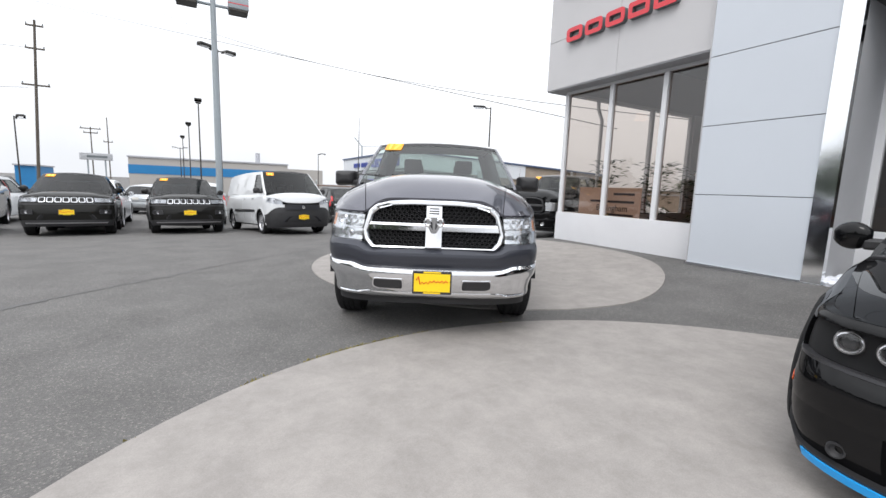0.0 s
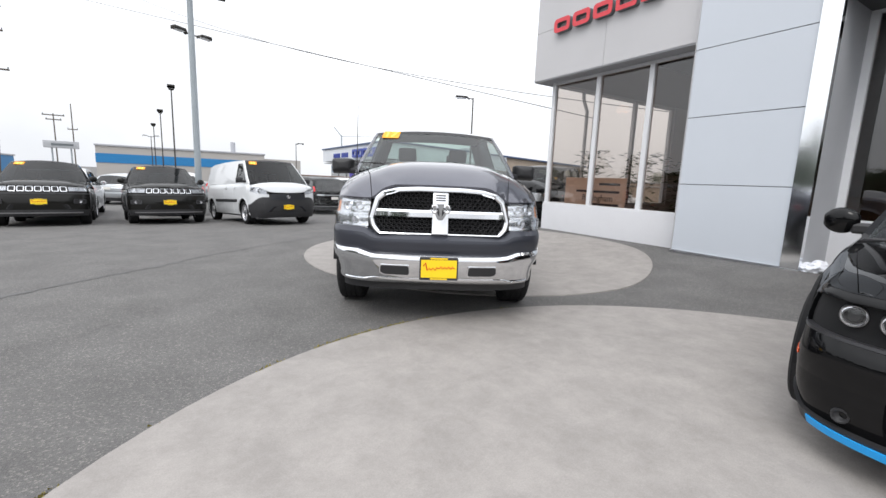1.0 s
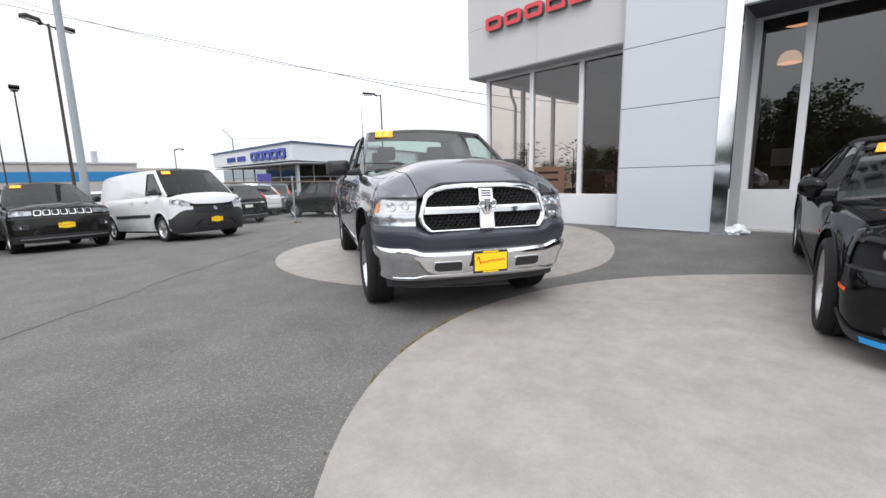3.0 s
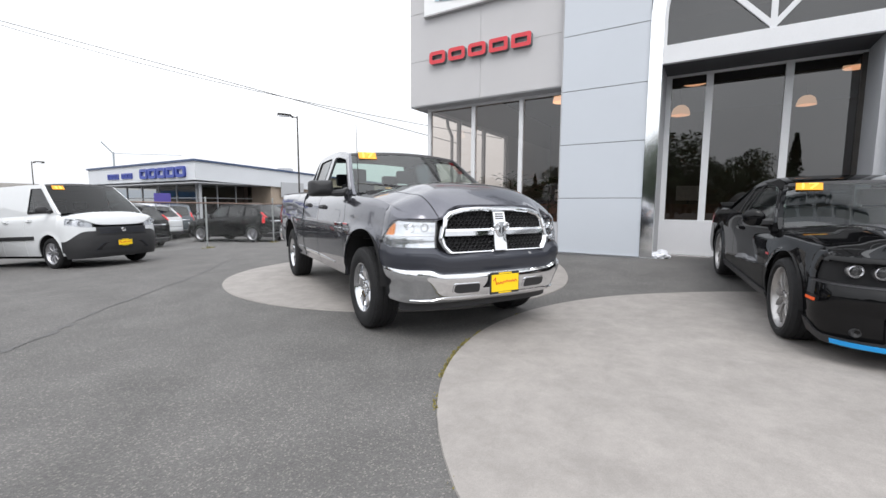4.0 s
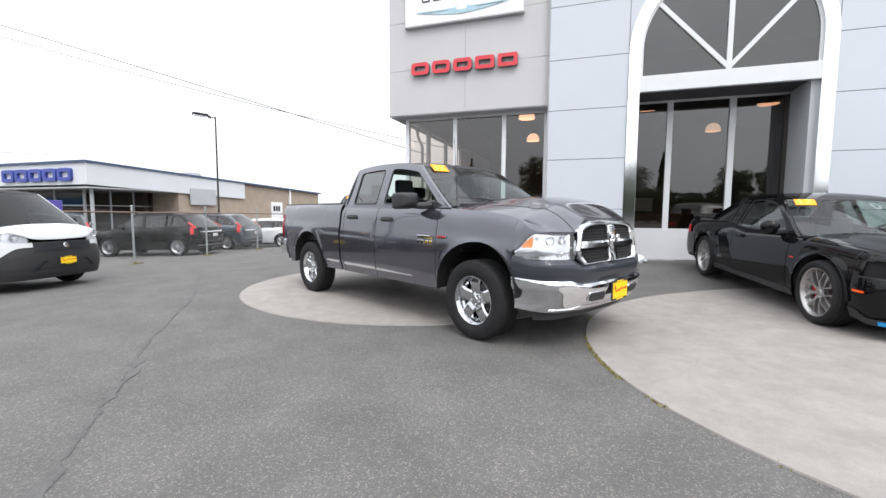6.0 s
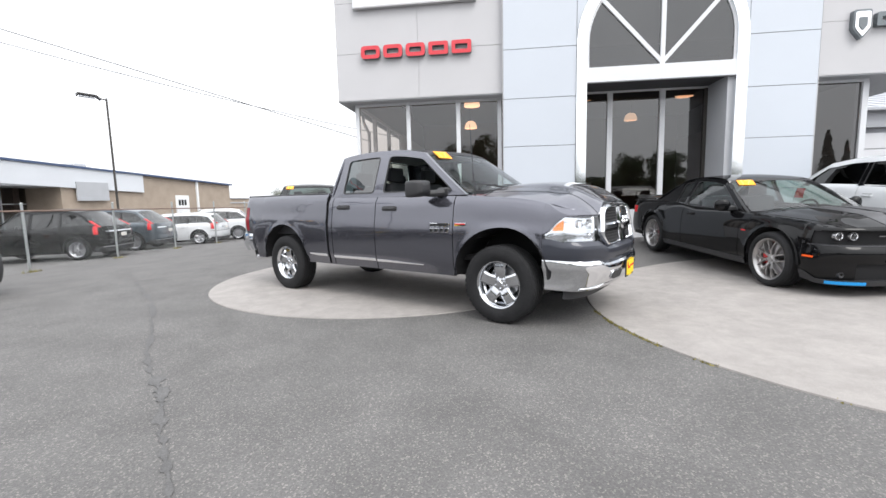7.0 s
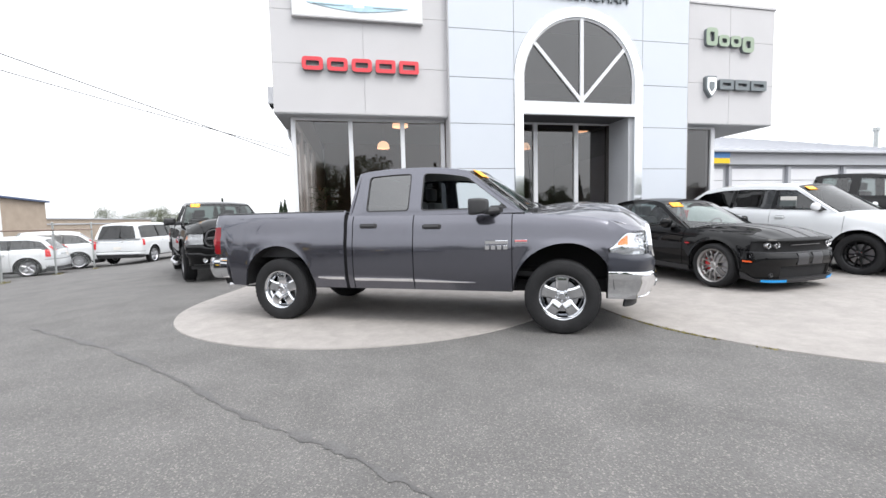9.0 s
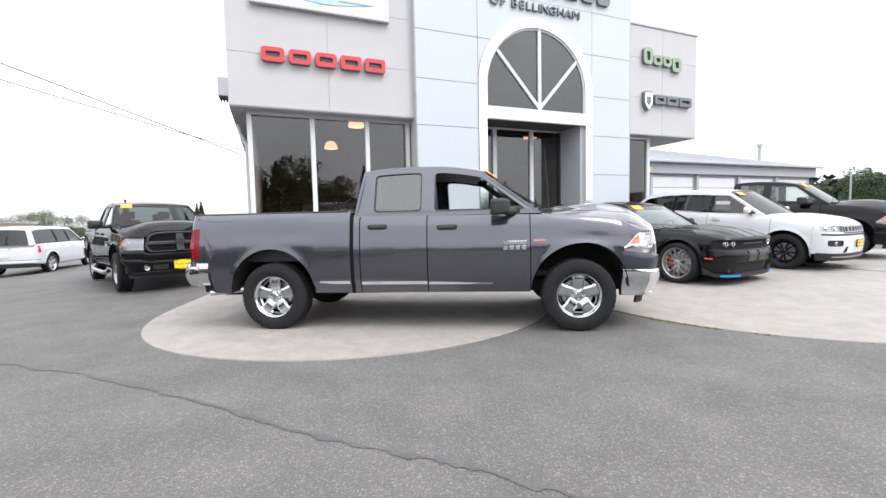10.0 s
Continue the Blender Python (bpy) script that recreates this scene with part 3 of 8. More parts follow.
def arch_window():
    ri = ARC_R - ARC_W
    w = thing("window_1", "arched fan window of dark glass with white bars", "window", kind="structure")
    pane = [(y, z) for y, z in arc(ri, 4.12)]
    part("pane", face_of(bmesh.new(), yz(pane, PX + 0.05)), SHOP_GLASS, w, smooth=0)
    part("bar", boxm(PX + 0.0, PX + 0.06, ARC_Y - 0.095, ARC_Y - 0.005, 4.12, ARC_Z + ri), ALU_WHITE, w)
    for s in (1, -1):
        a = (ARC_Y - 0.05, 4.16)
        e = (ARC_Y - 0.03 + s * 1.24, 5.52)
        d = Vector((e[0] - a[0], e[1] - a[1])).normalized()
        n = Vector((-d.y, d.x)) * 0.042
        q = [(a[0] + n.x, a[1] + n.y), (a[0] - n.x, a[1] - n.y), (e[0] - n.x, e[1] - n.y), (e[0] + n.x, e[1] + n.y)]
        part("bar", prism(bmesh.new(), yz(q, PX + 0.004), (0.05, 0, 0)), ALU_WHITE, w)
    rim = arc(ri, 4.12) + arc(ri - 0.05, 4.12, flip=True)
    part("window_frame", prism(bmesh.new(), yz(rim, PX + 0.02), (0.05, 0, 0)), ALU_WHITE, w)
    # unseen backing, added near-black so that the fan glass stays dark
    solid("loft_back", boxm(9.4, 9.5, PYR, PYL, 4.1, 6.6), ROOM_CEIL, "added dark backing behind the arched window", "wall", kind="structure")
    solid("entry_soffit", boxm(PX + 0.07, 9.4, ARC_Y - ri - 0.2, ARC_Y + ri + 0.2, 3.82, 4.02), ENTRY_SHADE, "entrance recess soffit with its shade put into the colour", "soffit", kind="structure")


arch_window()


def glazing(name, label, axis, plane, a, b, z0, z1, posts, bar, glassmat=None, depth=0.09):
    """A run of window: sill, head, posts and panes, along y (axis x) or along x (axis y)."""
    w = thing(name, label, "window", kind="structure")
    def bx(c0, c1, d0, d1, e0, e1):
        return boxm(d0, d1, c0, c1, e0, e1, 0.004) if axis == "x" else boxm(c0, c1, d0, d1, e0, e1, 0.004)
    part("window_sill", bx(a, b, plane - 0.05, plane + depth, z0 - 0.05, z0), ALU_WHITE, w)
    part("window_head", bx(a, b, plane, plane + depth, z1 - 0.06, z1), ALU_WHITE, w)
    for p in posts:
        part("mullion", bx(p - bar / 2, p + bar / 2, plane - 0.012, plane + depth, z0, z1 - 0.06), ALU_WHITE, w)
    ps = sorted([a, *posts, b])
    for p, q in zip(ps, ps[1:]):
        if q - p > 0.2:
            m = plane + depth * 0.5
            pts = [(m, p, z0), (m, q, z0), (m, q, z1 - 0.06), (m, p, z1 - 0.06)] if axis == "x" else [(p, m, z0), (q, m, z0), (q, m, z1 - 0.06), (p, m, z1 - 0.06)]
            part("pane", face_of(bmesh.new(), pts), glassmat or SHOP_GLASS, w, smooth=0)
    return w


glazing("window_2", "tall showroom windows with white posts reflecting sky", "x", WX, PYL + 0.02, 8.25, 0.86, 3.70, [8.20, 6.9, 5.66, 4.66], 0.10, CORNER_GLASS)
glazing("window_3", "side showroom windows with white posts", "y", 8.16, WX + 0.1, 13.0, 0.86, 3.70, [9.6, 11.2, 12.95], 0.10, CLEAR_GLASS)
glazing("window_4", "entrance glazing behind the arch with white posts", "x", GX, ARC_Y - 1.42, ARC_Y + 1.54, 0.95, 3.84, [2.70, 1.99, 0.78], 0.12)
solid("door_post", boxm(GX - 0.01, GX + 0.09, -0.28, -0.16, 0.95, 3.78, 0.004), BRONZE, "dark bronze entrance door post", "door frame", kind="structure")
glazing("window_5", "narrow showroom window of the far wing", "x", WX, -3.3, PYR - 0.02, 0.86, 3.70, [-3.24, -2.0], 0.12)
solid("wall_sill_north", boxm(WX - 0.06, WX + 0.14, PYL + 0.02, 8.25, 0.0, 0.81), WHITE_WALL, "white painted low wall under the windows", "wall", kind="structure")
solid("wall_sill_side", boxm(WX + 0.14, 18.8, 8.1, 8.25, -0.2, 0.81), WHITE_WALL, "white painted low side wall", "wall", kind="structure")
solid("wall_north", boxm(13.0, 18.8, 8.1, 8.25, 0.81, 3.70), WHITE_WALL, "white painted side wall", "wall", kind="structure")
solid("wall_sill_entry", boxm(GX - 0.05, GX + 0.12, ARC_Y - 1.42, ARC_Y + 1.54, 0.0, 0.90), WHITE_WALL, "white painted low wall at the entrance", "wall", kind="structure")
solid("wall_sill_south", boxm(WX - 0.06, WX + 0.14, -3.3, PYR - 0.02, 0.0, 0.81), WHITE_WALL, "white painted low wall of the wing", "wall", kind="structure")
solid("wall_south", boxm(WX + 0.14, 18.8, -3.3, -3.15, -0.2, 3.70), WHITE_WALL, "white painted end wall", "wall", kind="structure")
solid("reveal_north", boxm(PX + 0.07, GX + 0.12, ARC_Y + 1.54, ARC_Y + 1.75, 0.0, 3.84), SOFFIT, "grey metal reveal of the entrance", "wall", kind="structure")
solid("reveal_south", boxm(PX + 0.07, GX + 0.12, ARC_Y - 1.75, ARC_Y - 1.42, 0.0, 3.84), SOFFIT, "grey metal reveal of the entrance", "wall", kind="structure")
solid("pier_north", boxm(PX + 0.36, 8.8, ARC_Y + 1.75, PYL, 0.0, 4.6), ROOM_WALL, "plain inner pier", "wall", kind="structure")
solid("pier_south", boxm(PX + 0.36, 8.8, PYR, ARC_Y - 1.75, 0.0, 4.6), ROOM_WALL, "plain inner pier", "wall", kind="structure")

# showroom inside
solid("floor", boxm(WX + 0.1, 18.8, -3.2, 8.2, 0.1, FLOOR_Z), ROOM_FLOOR, "glossy grey showroom floor tiles", "floor", kind="structure")
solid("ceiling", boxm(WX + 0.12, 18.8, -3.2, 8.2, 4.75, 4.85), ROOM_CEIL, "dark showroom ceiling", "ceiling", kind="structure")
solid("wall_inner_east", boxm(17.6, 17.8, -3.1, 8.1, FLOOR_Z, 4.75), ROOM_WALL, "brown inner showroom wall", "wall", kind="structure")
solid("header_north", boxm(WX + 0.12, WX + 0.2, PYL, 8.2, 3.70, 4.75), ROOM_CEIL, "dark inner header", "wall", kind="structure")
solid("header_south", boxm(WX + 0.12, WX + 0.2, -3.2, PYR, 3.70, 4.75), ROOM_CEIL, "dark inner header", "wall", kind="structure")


def pendant(x, y, z):
    p = thing("pendant_lamp", "lit copper dome pendant lamp in the showroom", "lamp", "showroom pendants", pose(x, y, z))
    bm = bmesh.new()
    prof = [(0.03, 0.14), (0.10, 0.13), (0.18, 0.07), (0.22, -0.03), (0.235, -0.13), (0.225, -0.13), (0.17, 0.04), (0.03, 0.11)]
    lathe(bm, prof, 28, "z")
    part("shade", bm, COPPER_GLOW, p, "glowing copper shade")
    part("cord", tube(bmesh.new(), [(0, 0, 0.13), (0, 0, 4.75 - z)], 0.008), INK, p)
    return p


for q in ((10.0, 2.3, 4.10), (12.3, 2.7, 3.85), (10.5, -0.5, 4.15), (10.4, 5.45, 4.15), (14.0, 5.7, 4.1), (14.7, -0.3, 4.25)):
    pendant(*q)


def desk(x, y, rz):
    d = thing("reception_desk", "brown wooden showroom desk with papers", "desk", at=pose(x, y, FLOOR_Z, 0, 0, rz))
    part("top", boxm(-0.9, 0.9, -0.4, 0.4, 0.98, 1.03, 0.008), DESK, d)
    part("front_panel", boxm(-0.85, 0.85, -0.38, -0.34, 0.0, 0.98, 0.004), DESK, d)
    for s in (-1, 1):
        part("side_panel", boxm(s * 0.85 - 0.02, s * 0.85 + 0.02, -0.34, 0.36, 0, 0.98, 0.004), DESK, d)
    s = thing("screen", "small pale monitor on the desk", "monitor", at=pose(x - 0.1, y, FLOOR_Z + 1.03, 0, 0, rz + 20))
    part("panel", boxm(-0.26, 0.26, -0.02, 0.02, 0.08, 0.42, 0.008), PAPER, s)
    part("foot", boxm(-0.1, 0.1, -0.08, 0.08, 0, 0.015, 0.004), INK, s)
    part("neck", boxm(-0.02, 0.02, -0.015, 0.015, 0.015, 0.1), INK, s)


desk(10.2, 2.3, -90)
desk(11.5, 5.6, -90)


def plant(x, y, h, seed):
    rng = random.Random(seed)
    p = thing("potted_plant", "leafy green plant in a dark pot", "plant", "showroom plants", pose(x, y, FLOOR_Z))
    bm = bmesh.new()
    lathe(bm, [(0.01, 0), (0.16, 0), (0.21, 0.36), (0.19, 0.36), (0.18, 0.30), (0.01, 0.30)], 20, "z")
    part("pot", bm, PLASTIC, p)
    bm = bmesh.new()
    for k in range(170):
        a, e, r = rng.uniform(0, 6.28), rng.uniform(0.1, 1.4), rng.uniform(0.15, 0.55)
        c = Vector((r * math.cos(a) * math.cos(e) * 0.9, r * math.sin(a) * math.cos(e) * 0.9, 0.4 + (h - 0.4) * rng.random() ** 0.7))
        d = Vector((math.cos(a), math.sin(a), rng.uniform(-0.3, 0.7))).normalized()
        n = d.cross(Vector((0, 0, 1))).normalized() * rng.uniform(0.02, 0.04)
        ln = rng.uniform(0.12, 0.24)
        vs = [bm.verts.new(v) for v in (c, c + d * ln * 0.5 + n, c + d * ln + Vector((0, 0, -0.03)), c + d * ln * 0.5 - n)]
        bm.faces.new(vs)
    part("leaves", bm, LEAF, p, smooth=0)
    part("stem", tube(bmesh.new(), [(0, 0, 0.3), (0.02, 0.01, h * 0.6), (0, 0, h * 0.9)], 0.015, 6), BARK, p)


plant(8.9, 7.6, 1.9, 1)
plant(9.0, 6.3, 1.8, 2)
plant(9.1, 5.3, 1.7, 3)


def banner():
    b = thing("banner", "tan cloth banner with dark lettering behind the window", "banner", at=pose(8.42, 7.08, 1.12))
    part("cloth", boxm(0, 0.012, -0.86, 0.86, -0.30, 0.36, 0.004), BANNER, b)
    for s in (-1, 1):
        part("leg", boxm(0.02, 0.05, s * 0.8 - 0.02, s * 0.8 + 0.02, FLOOR_Z - 1.12, 0.3), INK, b)
    for w, z in ((0.55, 0.22), (1.2, 0.05), (0.7, -0.24)):
        part("line_of_print", boxm(-0.004, 0, -0.7, -0.7 + w, z - 0.025, z + 0.025), INK, b)
    bm = letters("Bellingham", 0.20, 0.002)
    part("lettering", bm, INK, b, at=pose(-0.003, -0.12, -0.10, 90, 0, -90), smooth=0)


banner()


# ---- signs on the facade ----
def block(y0, y1, z0, z1, hole=0.33, r=0.05):
    """A ring-shaped block letter form, drawn as a plain rounded shape."""
    w, h = y1 - y0, z1 - z0
    out = rounded(rect(y0, y1, z0, z1), r)
    b = min(w, h) * hole
    ins = rounded(rect(y0 + b, y1 - b, z0 + b, z1 - b), r * 0.4)
    return out, ins


def red_sign():
    s = thing("wall_sign", "row of five raised red sign shapes with dark edges", "sign", at=pose(FX, 6.595, 4.785))
    for k in range(5):
        y1 = 1.305 - k * 0.538
        out, ins = block(y1 - 0.455, y1, -0.145, 0.145, 0.30, 0.09 if k in (0, 1, 2) else 0.05)
        shape = part("sign_shape", prism(bmesh.new(), yz(out, -0.10), (0.10, 0, 0), [yz(ins, -0.10)]), SIGN_GREY, s, "dark return of a raised red shape")
        part("face", prism(bmesh.new(), yz(out, -0.112), (0.011, 0, 0), [yz(ins, -0.112)]), SIGN_RED, shape, "red face")


def board_sign():
    s = thing("sign_board", "white sign board with a pale blue winged emblem", "sign", at=pose(FX, 6.62, 5.81))
    part("board", boxm(-0.11, 0, -1.44, 1.44, 0, 1.12, 0.01), SIGN_WHITE, s)
    part("trim", boxm(-0.118, -0.02, -1.455, 1.455, -0.035, 0.0, 0.006), STUCCO, s, "grey lower trim")
    for side in (1, -1):
        bm = bmesh.new()
        top, low = [], []
        for k in range(16):
            t = k / 15
            y = side * (0.12 + 1.0 * t)
            c = 0.20 + 0.08 * t ** 1.5
            hw = 0.075 * (1 - t) ** 0.8 + 0.008
            top.append((-0.125, y, c + hw))
            low.append((-0.125, y, c - hw * 0.8))
        slab(bm, [top, low], (0.014, 0, 0))
        part("wing", bm, WING_BLUE, s, "pale blue wing shape")
        bm = bmesh.new()
        slab(bm, [[(x - 0.006, y, z - 0.03) for x, y, z in top[3:14]], [(x - 0.006, y, z - 0.045) for x, y, z in top[3:14]]], (0.006, 0, 0))
        part("feather_line", bm, SIGN_GREY, s)
    part("emblem_centre", prism(bmesh.new(), yz(rounded([(-0.17, 0.22), (0.17, 0.22), (0.10, 0.13), (-0.10, 0.13)], 0.03), -0.13), (0.02, 0, 0)), WING_BLUE, s)
    for k in range(8):
        y = 1.0 - k * 0.285
        out, ins = block(y - 0.20, y, 0.50, 0.62, 0.22, 0.03)
        part("sign_shape", prism(bmesh.new(), yz(out, -0.122), (0.012, 0, 0), [yz(ins, -0.122)]), INK, s, "dark flat shape")


def wing_signs():
    s = thing("wall_sign", "four raised green sign shapes in a row", "sign", at=pose(FX, -3.33, 5.95))
    y = 0.78
    for w, z0, z1 in ((0.36, -0.18, 0.29), (0.34, -0.18, 0.12), (0.34, -0.18, 0.12), (0.38, -0.30, 0.12)):
        out, ins = block(y - w, y, z0, z1, 0.30, 0.11)
        shape = part("sign_shape", prism(bmesh.new(), yz(out, -0.09), (0.09, 0, 0), [yz(ins, -0.09)]), SIGN_GREY, s, "grey return")
        part("face", prism(bmesh.new(), yz(out, -0.10), (0.01, 0, 0), [yz(ins, -0.10)]), SIGN_GREEN, shape, "green face")
        y -= w + 0.04
    s = thing("wall_sign", "chrome shield and three dark raised sign shapes", "sign", at=pose(FX, -3.5, 4.70))
    sh = rounded([(0.94, 0.27), (0.60, 0.27), (0.60, -0.10), (0.77, -0.32), (0.94, -0.10)], 0.05)
    part("shield", prism(bmesh.new(), yz(sh, -0.11), (0.11, 0, 0)), SIGN_GREY, s)
    inner = [(0.77 + (p[0] - 0.77) * 0.84, -0.01 + (p[1] + 0.01) * 0.84) for p in sh]
    part("shield_face", prism(bmesh.new(), yz(inner, -0.125), (0.02, 0, 0)), CHROME, s, "bright shield face")
    core = [(0.77 + (p[0] - 0.77) * 0.45, -0.02 + (p[1] + 0.02) * 0.45) for p in sh]
    part("shield_core", prism(bmesh.new(), yz(core, -0.137), (0.014, 0, 0)), SIGN_GREY, s)
    y = 0.50
    for w in (0.45, 0.47, 0.52):
        out, ins = block(y - w, y, -0.07, 0.20, 0.34, 0.03)
        part("sign_shape", prism(bmesh.new(), yz(out, -0.11), (0.11, 0, 0), [yz(ins, -0.11)]), SIGN_GREY, s)
        y -= w + 0.05


def portal_signs():
    t = thing("portal_lettering", "dark grey raised letters on the portal", "sign", at=pose(PX, 1.22, 6.685))
    x = 0.0
    for ch, y in zip("OFBELLINGHAM", (1.27, 1.03, 0.70, 0.48, 0.28, 0.09, -0.06, -0.22, -0.46, -0.72, -0.96, -1.22)):
        bm = letters(ch, 0.295, 0.03)
        bmesh.ops.scale(bm, vec=(1.16, 1.0, 1.0), verts=bm.verts)
        part("letter", bm, SIGN_GREY, t, at=pose(-0.03, y, 0, 90, 0, -90), smooth=0)
    s = thing("portal_sign", "row of large dark grey raised bars on the portal", "sign", at=pose(PX, 1.22, 7.32))
    y = 2.35
    for k in range(9):
        w = 0.42 if k % 3 else 0.46
        part("sign_shape", prism(bmesh.new(), yz(rounded(rect(y - w, y, -0.24, 0.24), 0.1), -0.08), (0.08, 0, 0)), SIGN_GREY, s)
        y -= w + 0.1


red_sign()
board_sign()
wing_signs()
portal_signs()


def wall_box():
    b = thing("wall_light_box", "pale metal box with a louvred underside on the side wall", "light box", at=pose(8.8, YL, 4.08))
    part("housing", boxm(-0.2, 0.2, 0, 0.27, 0.05, 0.46, 0.012), WHITE_WALL, b)
    for k in range(4):
        part("louvre", boxm(-0.18, 0.18, 0.03 + k * 0.06, 0.06 + k * 0.06, 0.0, 0.05), PLASTIC, b)
    d = thing("downpipe", "white rain pipe under the eave", "pipe", at=pose(9.4, 8.42, 0))
    part("pipe", tube(bmesh.new(), [(0, 0.06, 3.70), (0, 0.04, 3.5), (0, -0.1, 3.2), (0, -0.1, 0.05)], 0.045, 10), WHITE_WALL, d)


wall_box()


def rag(x, y):
    rng = random.Random(3)
    bm = bmesh.new()
    bmesh.ops.create_icosphere(bm, subdivisions=4, radius=0.17)
    for v in bm.verts:
        p = v.co.copy()
        f = 1 + 0.45 * noise.noise(p * 9) + 0.25 * noise.noise(p * 22)
        v.co = Vector((p.x * 1.2 * f, p.y * 1.1 * f, max(-0.02, p.z * 0.75 * f) + 0.02))
    return solid("cloth", bm, CLOTH_WHITE, "crumpled white cloth bundle on the ground", "cloth", at=pose(x, y, H(x, y)))


rag(7.75, 2.62)


# ---- vehicles: x forward, y to the left, origin on the ground under the front axle ----
PROF = curve_of((-0.3, 0.93), (0, 0.955), (0.12, 0.98), (0.4, 1.0), (0.68, 0.998), (0.86, 0.975), (0.95, 0.945), (1.0, 0.905))


def Spec(**k):
    base = dict(prof=PROF, flare=0.02, n_f=3.0, n_r=4.0, nar=0.0, open_side=False, rise=0.0, black_posts=False, front_edge=0.955)
    base.update(k)
    return namedtuple("Spec", list(base))(**base)


def side_y(S, x, z):
    v = (z - S.sill) / max(0.05, S.belt(x) - S.sill)
    y = S.w * S.prof(v) * (1 - S.nar * ss(-0.35, 0.5, x))
    for cx in (0, -S.wb):
        d = math.hypot(x - cx, z - S.R - S.rise) - S.Ra
        if -0.05 < d < 0.06:
            y += S.flare * (1 - ss(0.0, 0.06, max(0.0, d)))
    return y


def bottom(S, x):
    z = S.sill
    for cx in (0, -S.wb):
        d = abs(x - cx)
        if d < S.Ra:
            z = max(z, S.R + S.rise + math.sqrt(max(0.0, S.Ra ** 2 - d * d)))
    return z


def stations(S, x0, x1, step=0.07):
    xs = {round(x, 4) for x in np.linspace(x0, x1, max(2, int(abs(x1 - x0) / step) + 1))}
    for cx in (0, -S.wb):
        for k in range(25):
            xs.add(round(cx + S.Ra * math.cos(math.pi * k / 24), 4))
        xs |= {round(cx - S.Ra - 0.002, 4), round(cx + S.Ra + 0.002, 4)}
    return sorted(x for x in xs if min(x0, x1) - 1e-6 <= x <= max(x0, x1) + 1e-6)


def side_panel(S, x0, x1, side, zlo=None, zhi=None, off=0.0, thick=0.018, nz=12):
    rows = []
    for x in stations(S, x0, x1):
        a = bottom(S, x) if zlo is None else max(bottom(S, x), zlo(x) if callable(zlo) else zlo)
        b = S.belt(x) if zhi is None else min(S.belt(x), zhi(x) if callable(zhi) else zhi)
        rows.append([(x, side * (side_y(S, x, a + (b - a) * k / nz) + off), a + (b - a) * k / nz) for k in range(nz + 1)])
    return slab(bmesh.new(), rows, (0, -side * thick, 0))


def nose(S, q, z, off=0.0, rear=False):
    """A point of the front (or rear) end: q from -1 at one flank to 1 at the other."""
    n = S.n_r if rear else S.n_f
    a = (S.a_r(z) if rear else S.a_f(z)) + off
    t = q * math.pi / 2
    c, s = max(0.0, math.cos(t)), math.sin(t)
    xc = S.xc_r if rear else S.xc_f
    y = (side_y(S, xc, z) + off * 0.25) * math.copysign(abs(s) ** (2 / n), s)
    return (xc + (-1 if rear else 1) * a * c ** (2 / n), y, z)


def q_of(S, y, rear=False):
    n = S.n_r if rear else S.n_f
    return math.copysign(2 / math.pi * math.asin(min(1.0, abs(y) / S.w) ** (n / 2)), y)


def band(S, q0, q1, zlo, zhi, off=0.0, rear=False, nq=24, nz=5, thick=0.02, bulge=0.0, shape=None):
    """A strip wrapped round the front or rear; zlo and zhi are numbers or functions of q."""
    lo, hi = (zlo if callable(zlo) else (lambda q: zlo)), (zhi if callable(zhi) else (lambda q: zhi))
    rows = []
    for i in range(nq + 1):
        q = q0 + (q1 - q0) * i / nq
        rows.append([nose(S, q, lo(q) + (hi(q) - lo(q)) * k / nz, off + (shape(k / nz) if shape else bulge * math.sin(math.pi * k / nz)), rear) for k in range(nz + 1)])
    c = Vector((S.xc_r + 0.3 if rear else S.xc_f - 0.3, 0, 0))
    def inward(p):
        d = c - Vector((p[0], p[1], 0))
        d.z = 0
        return d.normalized() * thick
    return slab(bmesh.new(), rows, inward)


def patch(S, outline, off, thick, rear=False):
    """A small piece of any outline (y, z) laid on the front or rear end."""
    bm = bmesh.new()
    a = [bm.verts.new(nose(S, q_of(S, y, rear), z, off, rear)) for y, z in outline]
    b = [bm.verts.new(v.co + Vector((thick if rear else -thick, 0, 0))) for v in a]
    bm.faces.new(a)
    for i in range(len(a)):
        bm.faces.new((a[i - 1], a[i], b[i], b[i - 1]))
    bmesh.ops.recalc_face_normals(bm, faces=bm.faces)
    return bm


